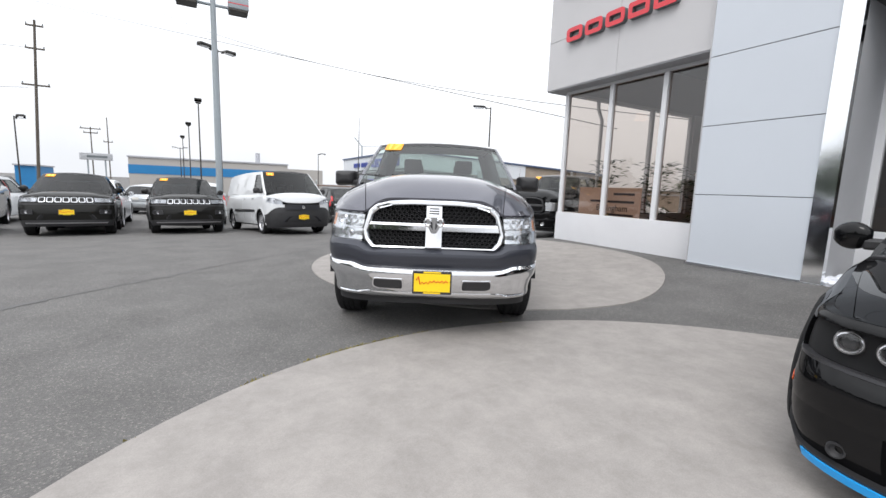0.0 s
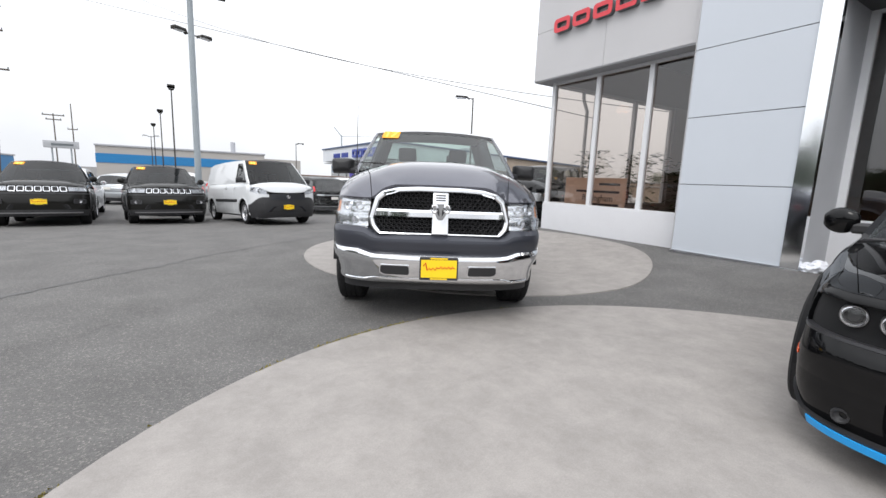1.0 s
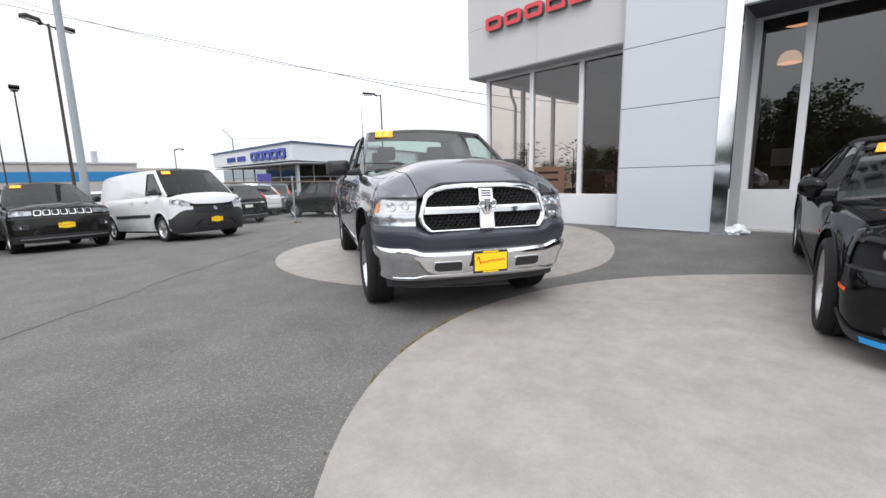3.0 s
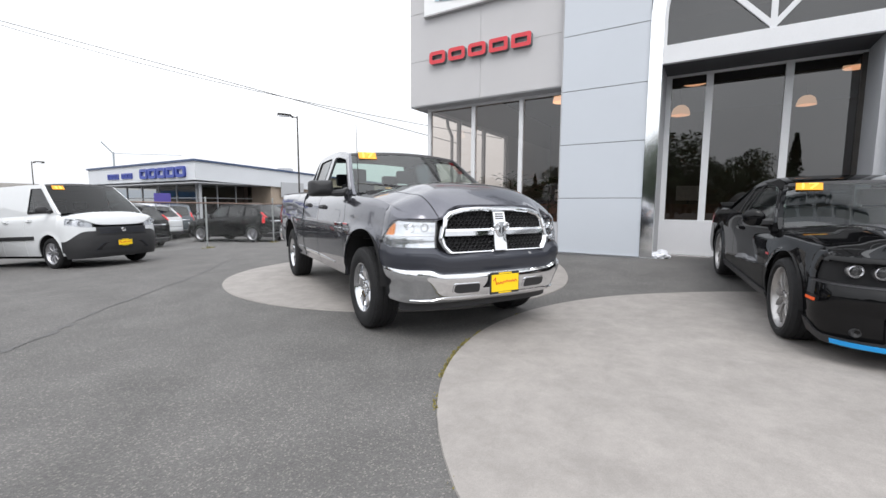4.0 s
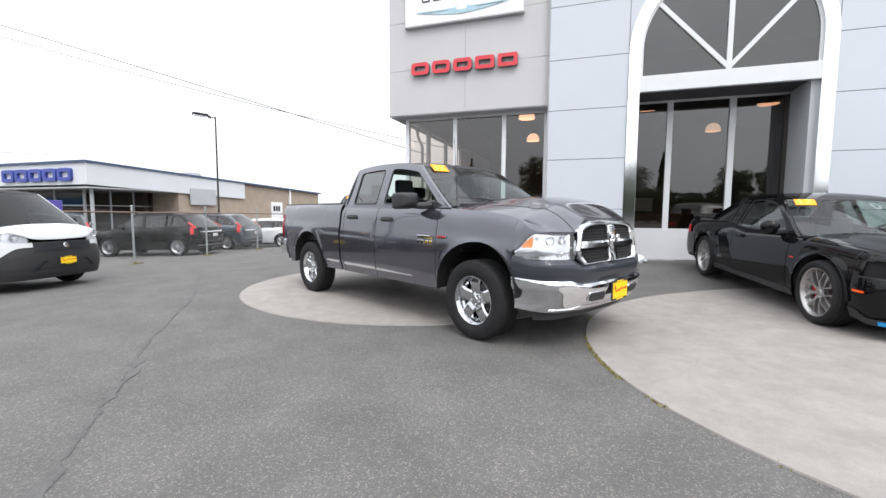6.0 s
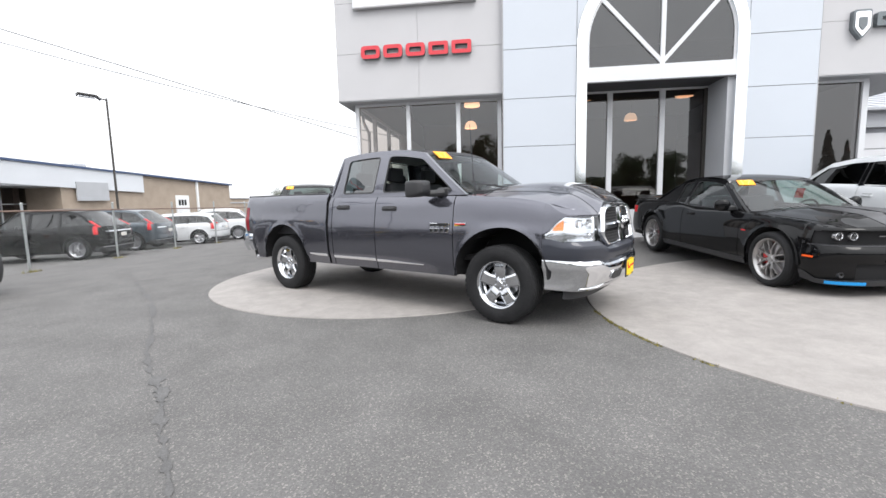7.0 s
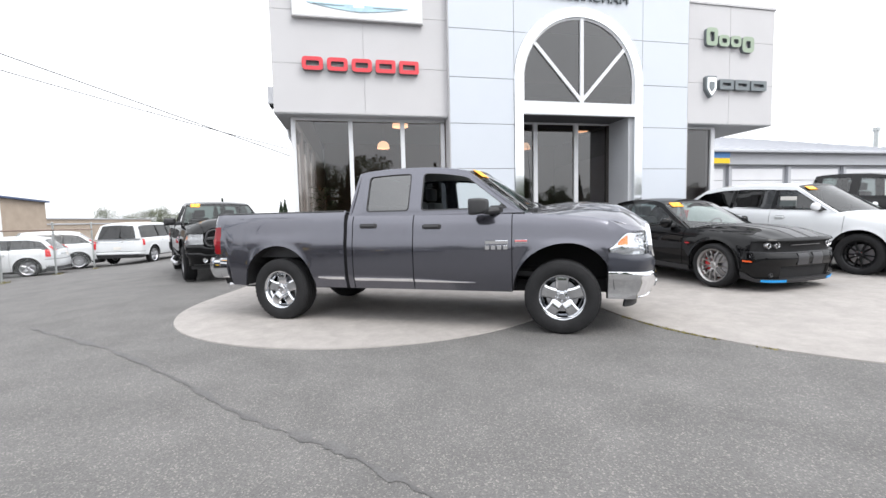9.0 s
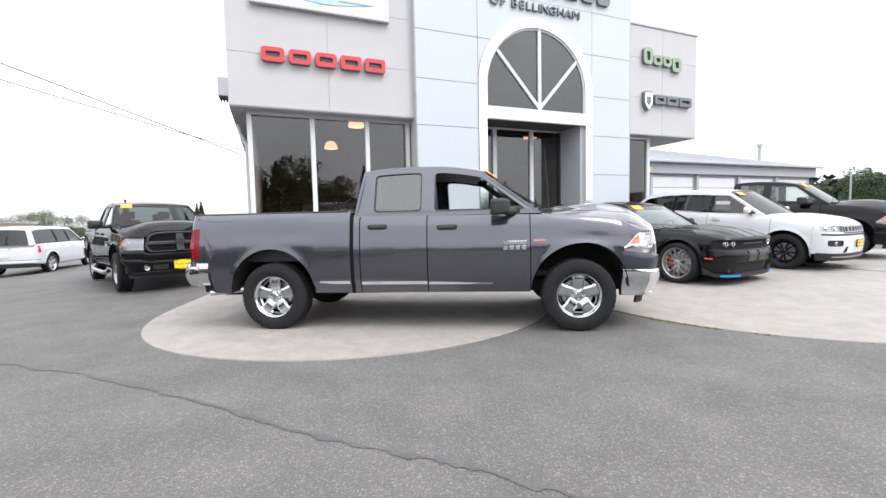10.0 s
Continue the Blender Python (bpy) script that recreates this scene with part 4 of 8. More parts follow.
def top_surface(S, u0, u1, zl, zc, shoulder, dome, nx=26, ns=24, drop=0.20, off=0.0):
    """Hood or fender top: columns from the cowl to the leading edge, zl(q) high there."""
    rows = []
    yw = side_y(S, S.x_cowl, S.belt(S.x_cowl))
    for j in range(ns + 1):
        s = u0 + (u1 - u0) * j / ns
        e = nose(S, s, zl(abs(s)), -0.006)
        yc = math.copysign(yw * (1 - (1 - abs(s)) ** 4.5), s)
        xc = S.x_cowl + 0.10 * (1 - (yc / yw) ** 2)
        row = []
        for i in range(nx + 1):
            t = 1 - (1 - i / nx) ** 1.6
            x = xc + (e[0] - xc) * t
            y = yc + (e[1] - yc) * t ** 1.5
            rim = side_y(S, min(x, S.xc_f), S.belt(min(x, S.xc_f)))
            if x > S.xc_f:
                rim *= max(0.0, 1 - ((x - S.xc_f) / (S.a_f(zl(abs(s))) + 0.004)) ** S.n_f) ** (1 / S.n_f)
            elif abs(s) > 0.999:
                y = math.copysign(rim, s)
            if i < nx:
                y = math.copysign(min(abs(y), rim), s)
            def sec(x, y):
                W = side_y(S, min(x, S.xc_f), S.belt(x))
                r = min(1.0, abs(y) / W)
                return shoulder(x) + (zc(x) - shoulder(x)) * (1 - r ** 2.8) + dome * ss(0.62, 0.44, abs(y)) * ss(S.x_cowl + 0.1, S.x_cowl + 0.4, x) * (1 - 0.7 * ss(0.45, 0.9, x))
            d = math.hypot(e[0] - x, e[1] - y)
            f = max(0.0, 1 - d / drop) ** 2
            z = sec(x, y) + (zl(abs(s)) - sec(e[0], e[1])) * f
            row.append((x, y, z + off))
        rows.append(row)
    return slab(bmesh.new(), rows, (0, 0, -0.02))


def cab_y(S, z):
    t = min(1.0, max(0.0, (z - S.zb) / (S.zr - S.zb)))
    return S.cw + (S.rw - S.cw) * t ** 1.25


def cab_line(S, z):
    """The windscreen's and the rear window's x at a height, along the edge."""
    t = (z - S.zb) / (S.roof(S.xt) - S.zb)
    u = (z - S.zb) / (S.roof(S.xq) - S.zb)
    return S.xb + (S.xt - S.xb) * t, S.xe + (S.xq - S.xe) * u


def windows_of(S):
    out = []
    zl = S.zb + S.sill_gap
    for i, (a, b, gl) in enumerate(S.splits):
        def top(x):
            return S.roof(min(max(x, S.xq), S.xt)) - S.head_gap
        pts = []
        if a is None:
            f0 = cab_line(S, zl)[0] - S.a_gap
            f1 = cab_line(S, top(S.xt))[0] - S.a_gap * 0.75
        else:
            f0 = f1 = a
        if b is None:
            r0, r1 = cab_line(S, zl)[1] + S.c_gap, cab_line(S, top(S.xq) - 0.02)[1] + S.c_gap * 0.8
        else:
            r0 = r1 = b
        pts = [(f0, zl), (f1, top(f1))] + [(x, top(x)) for x in np.linspace(f1, r1, 6)[1:-1]] + [(r1, top(r1)), (r0, zl)]
        out.append((rounded(pts, 0.045, 3), gl))
    return out


def cabin(S, body, paint, roof_name="roof", pillar_paint=None):
    """The greenhouse: sides with their panes, pillars, screens and roof."""
    wins = windows_of(S)
    top = [(x, S.roof(x)) for x in np.linspace(S.xt, S.xq, 12)]
    outline = [(S.xb, S.zb - 0.02)] + top + [(S.xe, S.zb - 0.02)]
    for side in (1, -1):
        def proj(p, o=0.0):
            return Vector((p[0], side * (cab_y(S, p[2]) + o), p[2]))
        d3 = lambda pts: [(p[0], 0, p[1]) for p in pts]
        bm = bmesh.new()
        face_of(bm, d3(outline), [d3(w) for w, _ in wins], proj)
        r = bmesh.ops.extrude_face_region(bm, geom=bm.faces[:])
        for v in r["geom"]:
            if isinstance(v, bmesh.types.BMVert):
                v.co.y -= side * 0.03
        part("cab_side", bm, paint, body, smooth=25)
        for w, gl in wins:
            c = Vector((sum(p[0] for p in w) / len(w), sum(p[1] for p in w) / len(w)))
            bm = bmesh.new()
            face_of(bm, d3(w), (), lambda p: proj(p, -0.012))
            if gl is None or (S.open_side and side < 0 and w is wins[0][0]):
                bm.free()
                win = body
            else:
                win = part("side_window", bm, gl, body, smooth=0)
            inner = [c + (Vector(p) - c) * 0.955 for p in w]
            bm = bmesh.new()
            a = [bm.verts.new(proj(Vector((p[0], 0, p[1])), 0.003)) for p in w]
            b = [bm.verts.new(proj(Vector((p[0], 0, p[1])), 0.003)) for p in inner]
            e = [bm.verts.new(proj(Vector((p[0], 0, p[1])), -0.012)) for p in inner]
            for i in range(len(w)):
                j = (i + 1) % len(w)
                bm.faces.new((a[i], a[j], b[j], b[i]))
                bm.faces.new((b[i], b[j], e[j], e[i]))
            part("seal", bm, PLASTIC, win, smooth=0)
        if S.black_posts:
            for (w0, _), (w1, _) in zip(wins, wins[1:]):
                x0, x1 = min(p[0] for p in w0) + 0.006, max(p[0] for p in w1) - 0.006
                z0, z1 = S.zb + S.sill_gap + 0.004, S.roof((x0 + x1) / 2) - S.head_gap - 0.004
                rows = [[proj(Vector((x, 0, z0 + (z1 - z0) * k / 4)), 0.005) for k in range(5)] for x in (x0, x1)]
                part("window_post", slab(bmesh.new(), rows, (0, -side * 0.012, 0)), BLACK_PAINT, body, "gloss black window post")
    def screen(x0, z0, x1, z1, bul0, bul1, s0, s1, sgn, ns=16, nt=10, off=0.0):
        rows = []
        for j in range(ns + 1):
            s = s0 + (s1 - s0) * j / ns
            row = []
            for i in range(nt + 1):
                t = i / nt
                z = z0 + (z1 - z0) * t
                bul = bul0 + (bul1 - bul0) * t
                row.append((x0 + (x1 - x0) * t + sgn * (bul * (1 - s * s) + off), s * cab_y(S, z), z + S.crown * (1 - s * s) * t))
            rows.append(row)
        return rows
    pp = pillar_paint or paint
    for x0, x1, z1, b0, b1, sgn, nm, gl, edge in ((S.xb, S.xt, S.roof(S.xt), S.bul[0], S.bul[1], 1, "windscreen", S.wind, S.front_edge), (S.xe, S.xq, S.roof(S.xq), S.bul[2], S.bul[3], -1, "rear_window", S.back, S.back_edge)):
        part(nm, (lambda bm: (sheet(bm, screen(x0, S.zb, x1, z1, b0, b1, -edge, edge, sgn)), bm)[1])(bmesh.new()), gl, body, smooth=60)
        for s in (1, -1):
            part("pillar", slab(bmesh.new(), screen(x0, S.zb - 0.02, x1, z1, b0, b1, s * edge, s, sgn, 3, 8, 0.004), (-sgn * 0.03, 0, 0)), pp, body)
        t0 = 0.9
        rows = [[r[-2], r[-1]] for r in screen(x0, S.zb, x1, z1, b0, b1, -edge, edge, sgn, 16, 14, 0.003)]
        part("header_band", slab(bmesh.new(), rows, (-sgn * 0.004, 0, 0)), PLASTIC if sgn > 0 else pp, body)
    rows = []
    for j in range(17):
        s = -1 + j / 8
        row = []
        for i in range(15):
            t = i / 14
            xa, xz = S.xt + S.bul[1] * (1 - s * s), S.xq - S.bul[3] * (1 - s * s)
            x = xa + (xz - xa) * t
            xs = S.xt + (S.xq - S.xt) * t
            row.append((x, s * cab_y(S, S.roof(xs)), S.roof(xs) + S.crown * (1 - s * s)))
        rows.append(row)
    part(roof_name, slab(bmesh.new(), rows, (0, 0, -0.03)), S.roof_paint, body)
    part("headlining", slab(bmesh.new(), [[(p[0], p[1] * 0.97, p[2] - 0.045) for p in r[1:-1]] for r in rows], (0, 0, -0.01)), PALE_TRIM, body)


def seat(parent, x, y, z, scale=1.0):
    s = part("seat", box(box(bmesh.new(), x - 0.25, x + 0.27, y - 0.24, y + 0.24, z, z + 0.16, 0.05), x - 0.36, x - 0.2, y - 0.23, y + 0.23, z + 0.1, z + 0.66 * scale, 0.06), SEAT, parent)
    part("head_rest", box(bmesh.new(), x - 0.38, x - 0.27, y - 0.13, y + 0.13, z + 0.68 * scale, z + 0.87 * scale, 0.04), SEAT, s)


def inside(S, body, rear=True, seat_z=None, pitch=0.85):
    z = S.zb - 0.55 if seat_z is None else seat_z
    xf = S.xb - 1.15
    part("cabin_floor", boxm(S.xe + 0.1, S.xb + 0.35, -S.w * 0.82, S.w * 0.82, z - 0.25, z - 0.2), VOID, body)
    part("dashboard", boxm(S.xb - 0.38, S.xb + 0.12, -S.cw * 0.93, S.cw * 0.93, z, S.zb - 0.03, 0.05), PLASTIC, body)
    for y in (0.37, -0.37):
        seat(body, xf, y, z)
        if rear:
            seat(body, xf - pitch, y, z, 0.95)
    bm = bmesh.new()
    ring = [(S.xb - 0.5 + 0.08 * math.sin(a), 0.37 + 0.18 * math.cos(a), S.zb - 0.03 + 0.16 * math.sin(a)) for a in [2 * math.pi * k / 20 for k in range(21)]]
    part("steering_wheel", tube(bm, ring, 0.014, 6), PLASTIC, body)


def wheel_meshes(R, rim_r, width, spokes, style, rim_mat, tag, lugs=0):
    """Tyre, rim, spokes, disc and cap, outer face towards +y."""
    h = width / 2
    bm = bmesh.new()
    sw = R - rim_r
    prof = [(rim_r - 0.012, h * 0.70), (rim_r + 0.006, h * 0.86), (rim_r + sw * 0.3, h * 1.0), (rim_r + sw * 0.62, h * 1.0), (rim_r + sw * 0.85, h * 0.90), (R - 0.006, h * 0.74)]
    g = [(R, h * 0.66), (R, h * 0.40), (R - 0.009, h * 0.38), (R - 0.009, h * 0.32), (R, h * 0.30), (R, h * 0.04), (R - 0.009, h * 0.03)]
    prof += g + [(r, -a) for r, a in reversed(g)] + [(r, -a) for r, a in reversed(prof[:6])]
    lathe(bm, prof, 48)
    for k in range(lugs):
        # shoulder lugs and a ring of raised sidewall marks
        for sgn in (1, -1):
            a = 2 * math.pi * (k + (0.25 if sgn > 0 else 0.75)) / lugs
            for q0, q1, y0, y1, da in ((R - 0.022, R - 0.0035, 0.60, 0.845, 0.045), (R - 0.050, R - 0.026, 0.80, 0.965, 0.026 if k % 2 else 0.045)):
                vs = []
                for q in (q0, q1):
                    for y in (y0 * h * sgn, (y1 if q == q0 else y1 * 0.93) * h * sgn):
                        for b in (a - da, a + da):
                            vs.append(bm.verts.new((q * math.cos(b), y, q * math.sin(b))))
                for f in ((0, 1, 3, 2), (4, 6, 7, 5), (0, 4, 5, 1), (2, 3, 7, 6), (0, 2, 6, 4), (1, 5, 7, 3)):
                    bm.faces.new([vs[i] for i in f])
    tyre = link_mesh(tag + "_tyre", bm, RUBBER, 28)
    bm = bmesh.new()
    lathe(bm, [(rim_r - 0.03, h * 0.42), (rim_r - 0.016, h * 0.74), (rim_r - 0.002, h * 0.86), (rim_r + 0.006, h * 0.88), (rim_r + 0.006, h * 0.80), (rim_r - 0.012, h * 0.6), (rim_r - 0.02, -h * 0.8), (rim_r - 0.05, -h * 0.8), (rim_r - 0.045, h * 0.3), (rim_r - 0.03, h * 0.42)], 48)
    rim = link_mesh(tag + "_rim", bm, rim_mat, 30)
    bm = bmesh.new()
    lathe(bm, [(0.02, -h * 0.1), (rim_r * 0.72, -h * 0.1), (rim_r * 0.72, h * 0.02), (0.02, h * 0.02)], 36)
    disc = link_mesh(tag + "_disc", bm, STEEL if style != "steel" else PLASTIC, 30)
    bm = bmesh.new()
    lathe(bm, [(0.005, -h * 0.75), (rim_r - 0.02, -h * 0.75), (rim_r - 0.02, -h * 0.7), (0.005, -h * 0.7)], 24)
    back = link_mesh(tag + "_back", bm, VOID, 30)
    sp = []
    for k in range(spokes):
        a0 = 2 * math.pi * k / spokes + math.pi / 2
        bm = bmesh.new()
        if style == "blade":
            lanes = [(0.0, 0.12, 0.0, 0.125)]
        elif style == "split":
            lanes = [(-0.02, 0.028, -0.085, 0.026), (0.02, 0.028, 0.085, 0.026)]
        elif style == "wye":
            lanes = [(-0.006, 0.020, -0.062, 0.019), (0.006, 0.020, 0.062, 0.019)]
        else:
            lanes = [(0.0, 0.045, 0.0, 0.05)]
        for m0, w0, m1, w1 in lanes:
            top, low = [], []
            rows = []
            for i in range(7):
                t = i / 6
                r = 0.045 + (rim_r - 0.022 - 0.045) * t
                m = (m0 + (m1 - m0) * (max(0.0, (t - 0.30) / 0.70) if style == "wye" else t)) * (rim_r / 0.24)
                w = (w0 + (w1 - w0) * t + (0.02 * (2 * t - 1) ** 2 if style == "blade" else 0)) * 0.5 * (rim_r / 0.24)
                y = h * (0.60 + 0.10 * math.sin(math.pi * t) - (0.12 if style == "blade" else 0.02) * (1 - t) + 0.04 * t)
                row = []
                for lat, dy in ((m - w, -0.012), (m - w * 0.7, 0.0), (m + w * 0.7, 0.0), (m + w, -0.012)):
                    row.append((r * math.cos(a0) - lat * math.sin(a0), y + dy, r * math.sin(a0) + lat * math.cos(a0)))
                rows.append(row)
            slab(bm, rows, (0, -0.03, 0))
        sp.append(link_mesh(tag + "_spoke", bm, rim_mat, 30))
    bm = bmesh.new()
    lathe(bm, [(0.001, h * 0.66), (0.03, h * 0.66), (0.038, h * 0.60), (0.062, h * 0.56), (0.066, h * 0.40), (0.001, h * 0.40)], 24)
    cap = link_mesh(tag + "_cap", bm, rim_mat, 30)
    bm = bmesh.new()
    bmesh.ops.create_cone(bm, cap_ends=True, segments=6, radius1=0.012, radius2=0.010, depth=0.03, matrix=Matrix.Rotation(radians(90), 4, "X"))
    nut = link_mesh(tag + "_nut", bm, CHROME, 30)
    return dict(tyre=tyre, rim=rim, disc=disc, back=back, spokes=sp, cap=cap, nut=nut, h=h, rr=rim_r)


def wheels(S, car, M, caliper=None, nuts=5):
    for cx in (0, -S.wb):
        for side in (1, -1):
            hub = new("wheel")
            hub.empty_display_size = 0.1
            hub.parent = car
            hub.matrix_basis = pose(cx, side * S.track, S.R, 0, 0, 0 if side > 0 else 180)
            t = new("tyre", M["tyre"]); t.parent = hub
            r = new("rim", M["rim"]); r.parent = hub
            d = new("brake_disc", M["disc"]); d.parent = hub
            b = new("wheel_back", M["back"]); b.parent = hub
            for me in M["spokes"]:
                o = new("spoke", me); o.parent = hub
            c = new("hub_cap", M["cap"]); c.parent = hub
            for k in range(nuts):
                a = 2 * math.pi * (k + 0.5) / nuts + math.pi / 2
                o = new("wheel_nut", M["nut"]); o.parent = hub
                o.matrix_basis = pose(0.055 * math.cos(a), M["h"] * 0.58, 0.055 * math.sin(a))
            if caliper:
                sx = 1 if (cx < -1) == (side > 0) else -1
                part("caliper", boxm(sx * 0.09, sx * 0.19, M["h"] * 0.0, M["h"] * 0.34, -0.09, 0.10, 0.02), caliper, hub, "red brake caliper")


def understructure(S, body):
    """Dark inner shell, floor pan and wheel wells."""
    bm = bmesh.new()
    for side in (1, -1):
        rows = []
        for x in stations(S, S.xc_r, S.xc_f, 0.12):
            a, b = bottom(S, x) + 0.01, S.belt(x) - 0.02
            rows.append([(x, side * (side_y(S, x, a + (b - a) * k / 5) - 0.03), a + (b - a) * k / 5) for k in range(6)])
        sheet(bm, rows)
        for cx in (0, -S.wb):
            for y0, y1 in ((S.w * 0.98, S.w * 0.42),):
                sheet(bm, [[(cx + (S.Ra + 0.004) * math.cos(math.pi * k / 16), side * y, S.R + S.rise + (S.Ra + 0.004) * math.sin(math.pi * k / 16)) for k in range(17)] for y in (y0, y1)])
            vs = [bm.verts.new((cx + S.Ra * math.cos(math.pi * k / 16), side * S.w * 0.42, S.R + S.rise + S.Ra * math.sin(math.pi * k / 16))) for k in range(17)]
            bm.faces.new(vs)
    box(bm, S.xc_r + 0.05, S.xc_f + 0.2, -S.w * 0.6, S.w * 0.6, S.sill - 0.08, S.sill + 0.06)
    box(bm, -S.wb + S.Ra + 0.02, -S.Ra - 0.02, -S.w * 0.93, S.w * 0.93, S.sill + 0.01, S.sill + 0.08)
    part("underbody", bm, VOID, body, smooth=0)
    for cx in (0, -S.wb):
        part("axle", tube(bmesh.new(), [(cx, -S.track, S.R), (cx, S.track, S.R)], 0.045, 10), PLASTIC, body)


def plate(S, parent, x, z, rear=False, w=0.33, h=0.17, tilt=0):
    s = -1 if rear else 1
    p = part("plate_frame", boxm(x, x + s * 0.014, -w / 2, w / 2, z - h / 2, z + h / 2, 0.006), PLASTIC, parent, "black plate frame")
    part("plate_face", boxm(x + s * 0.014, x + s * 0.018, -w / 2 + 0.013, w / 2 - 0.013, z - h / 2 + 0.022, z + h / 2 - 0.022), YELLOW, p, "yellow dealer plate")
    rng = random.Random(4)
    n = 17
    line = [(x + s * 0.0192, s * (-w * 0.40 + k * w * 0.80 / (n - 1)), z - 0.012 + k * 0.0013 + (0.055 if k == 1 else 0.03 if k == 0 else (0.015 if k % 2 else -0.002) + rng.uniform(-0.004, 0.006)) * h / 0.17) for k in range(n)]
    part("print_stroke", tube(bmesh.new(), line, [0.0065] + [0.0048] * (n - 1), 5), RED_INK, p, "red written stroke")
    for dz in (h / 2 - 0.011, 0.011 - h / 2):
        part("frame_strip", boxm(x + s * 0.014, x + s * 0.0155, -w * 0.22, w * 0.22, z + dz - 0.006, z + dz + 0.006), YELLOW, p, "yellow strip on the plate frame")


def sticker(S, parent, s_pos, t_pos, w=0.21, h=0.15, digits=True):
    """The year sticker on the windscreen, at a share of its width and height."""
    z = S.zb + (S.roof(S.xt) - S.zb) * t_pos
    bul = S.bul[0] + (S.bul[1] - S.bul[0]) * t_pos
    c = Vector((S.xb + (S.xt - S.xb) * t_pos + bul * (1 - s_pos ** 2), s_pos * cab_y(S, z), z + S.crown * (1 - s_pos ** 2) * t_pos))
    lean = math.degrees(math.atan2(S.xb - S.xt, S.roof(S.xt) - S.zb))
    yaw = math.degrees(math.atan2(2 * bul * s_pos / S.rw, 1))
    m = Matrix.Translation(c) @ pose(0, 0, 0, 0, 0, 90 + yaw) @ pose(0, 0, 0, 90 - lean, 0, 0)
    st = part("year_sticker", boxm(-w / 2, w / 2, -h / 2, h / 2, 0.008, 0.011), ORANGE, parent, "orange year sticker with yellow digits", at=m)
    if not digits:
        for x in (-0.22, 0.12):
            part("print_bar", boxm(w * x, w * (x + 0.16), -h * 0.32, h * 0.32, 0.011, 0.0125), LEMON, st)
        return
    for ch, x in (("1", -0.23), ("7", 0.16)):
        bm = letters(ch, h * 1.15, 0.001)
        bmesh.ops.scale(bm, vec=(1.1, 1, 1), verts=bm.verts)
        part("digit", bm, LEMON, st, at=pose(w * x, 0, 0.0125), smooth=0)


def mirror(S, car, side, x, z, big=1.0, mat_=None, reach=0.26):
    """A door mirror: rounded housing on an arm, with its glass."""
    y0 = cab_y(S, z)
    bm = bmesh.new()
    prof = []
    e = 0.7
    for i in range(11):
        t = i / 10
        k = math.sin(math.pi * (0.06 + 0.88 * t)) ** 0.5
        yy = y0 + 0.06 + reach * t
        row = []
        for j in range(20):
            a = 2 * math.pi * j / 20
            cx, sz = math.copysign(abs(math.cos(a)) ** e, math.cos(a)), math.copysign(abs(math.sin(a)) ** e, math.sin(a))
            row.append((x + 0.075 * big * k * cx * (1.0 if cx > 0 else 0.55) - 0.04 * t, side * yy, z + 0.02 + 0.095 * big * k * sz))
        prof.append(row)
    vs = sheet(bm, prof, close=True)
    bm.faces.new(vs[0])
    bm.faces.new(vs[-1])
    m = part("side_mirror", bm, mat_ or PLASTIC, car, "door mirror", smooth=50)
    part("mirror_arm", boxm(x - 0.05, x + 0.05, min(side * (y0 - 0.03), side * (y0 + 0.10)), max(side * (y0 - 0.03), side * (y0 + 0.10)), z - 0.06, z + 0.01, 0.015), PLASTIC, m)
    part("mirror_glass", boxm(x - 0.075 * big, x - 0.068 * big, min(side * (y0 + 0.10), side * (y0 + 0.02 + reach)), max(side * (y0 + 0.10), side * (y0 + 0.02 + reach)), z - 0.05 * big, z + 0.09 * big, 0.003), CHROME, m)


def tow_mirror(S, car, side):
    """The pickup's squared black door mirror: rounded shell, glass set in its back, folding arm."""
    def cut(x, g, dz):
        return [(x, side * (1.130 + y * 0.130 * g), 1.408 + dz + z * 0.092 * g) for y, z in
                [(p.x, p.y) for p in rounded([(-1, -0.9), (1, -1), (1, 0.92), (-1, 1)], 0.35, 4)]]
    bm = bmesh.new()
    vs = sheet(bm, [cut(x, g, dz) for x, g, dz in ((-0.955, 0.93, 0), (-0.945, 1.0, 0), (-0.90, 1.02, 0), (-0.84, 0.98, 0.004), (-0.79, 0.84, 0.008), (-0.765, 0.60, 0.010), (-0.758, 0.25, 0.010))], close=True)
    bm.faces.new(vs[0])
    bm.faces.new(vs[-1])
    m = part("side_mirror", bm, PLASTIC, car, "squared black door mirror", smooth=50)
    part("mirror_glass", boxm(-0.960, -0.955, min(side * 1.05, side * 1.24), max(side * 1.05, side * 1.24), 1.335, 1.48, 0.002), CHROME, m)
    part("mirror_arm", tube(bmesh.new(), [(-0.70, side * 0.89, 1.365), (-0.78, side * 0.98, 1.355), (-0.85, side * 1.06, 1.36)], [0.045, 0.04, 0.034], 10), PLASTIC, m)
    part("mirror_foot", boxm(-0.79, -0.62, min(side * 0.87, side * 0.915), max(side * 0.87, side * 0.915), 1.325, 1.42, 0.02), PLASTIC, m)


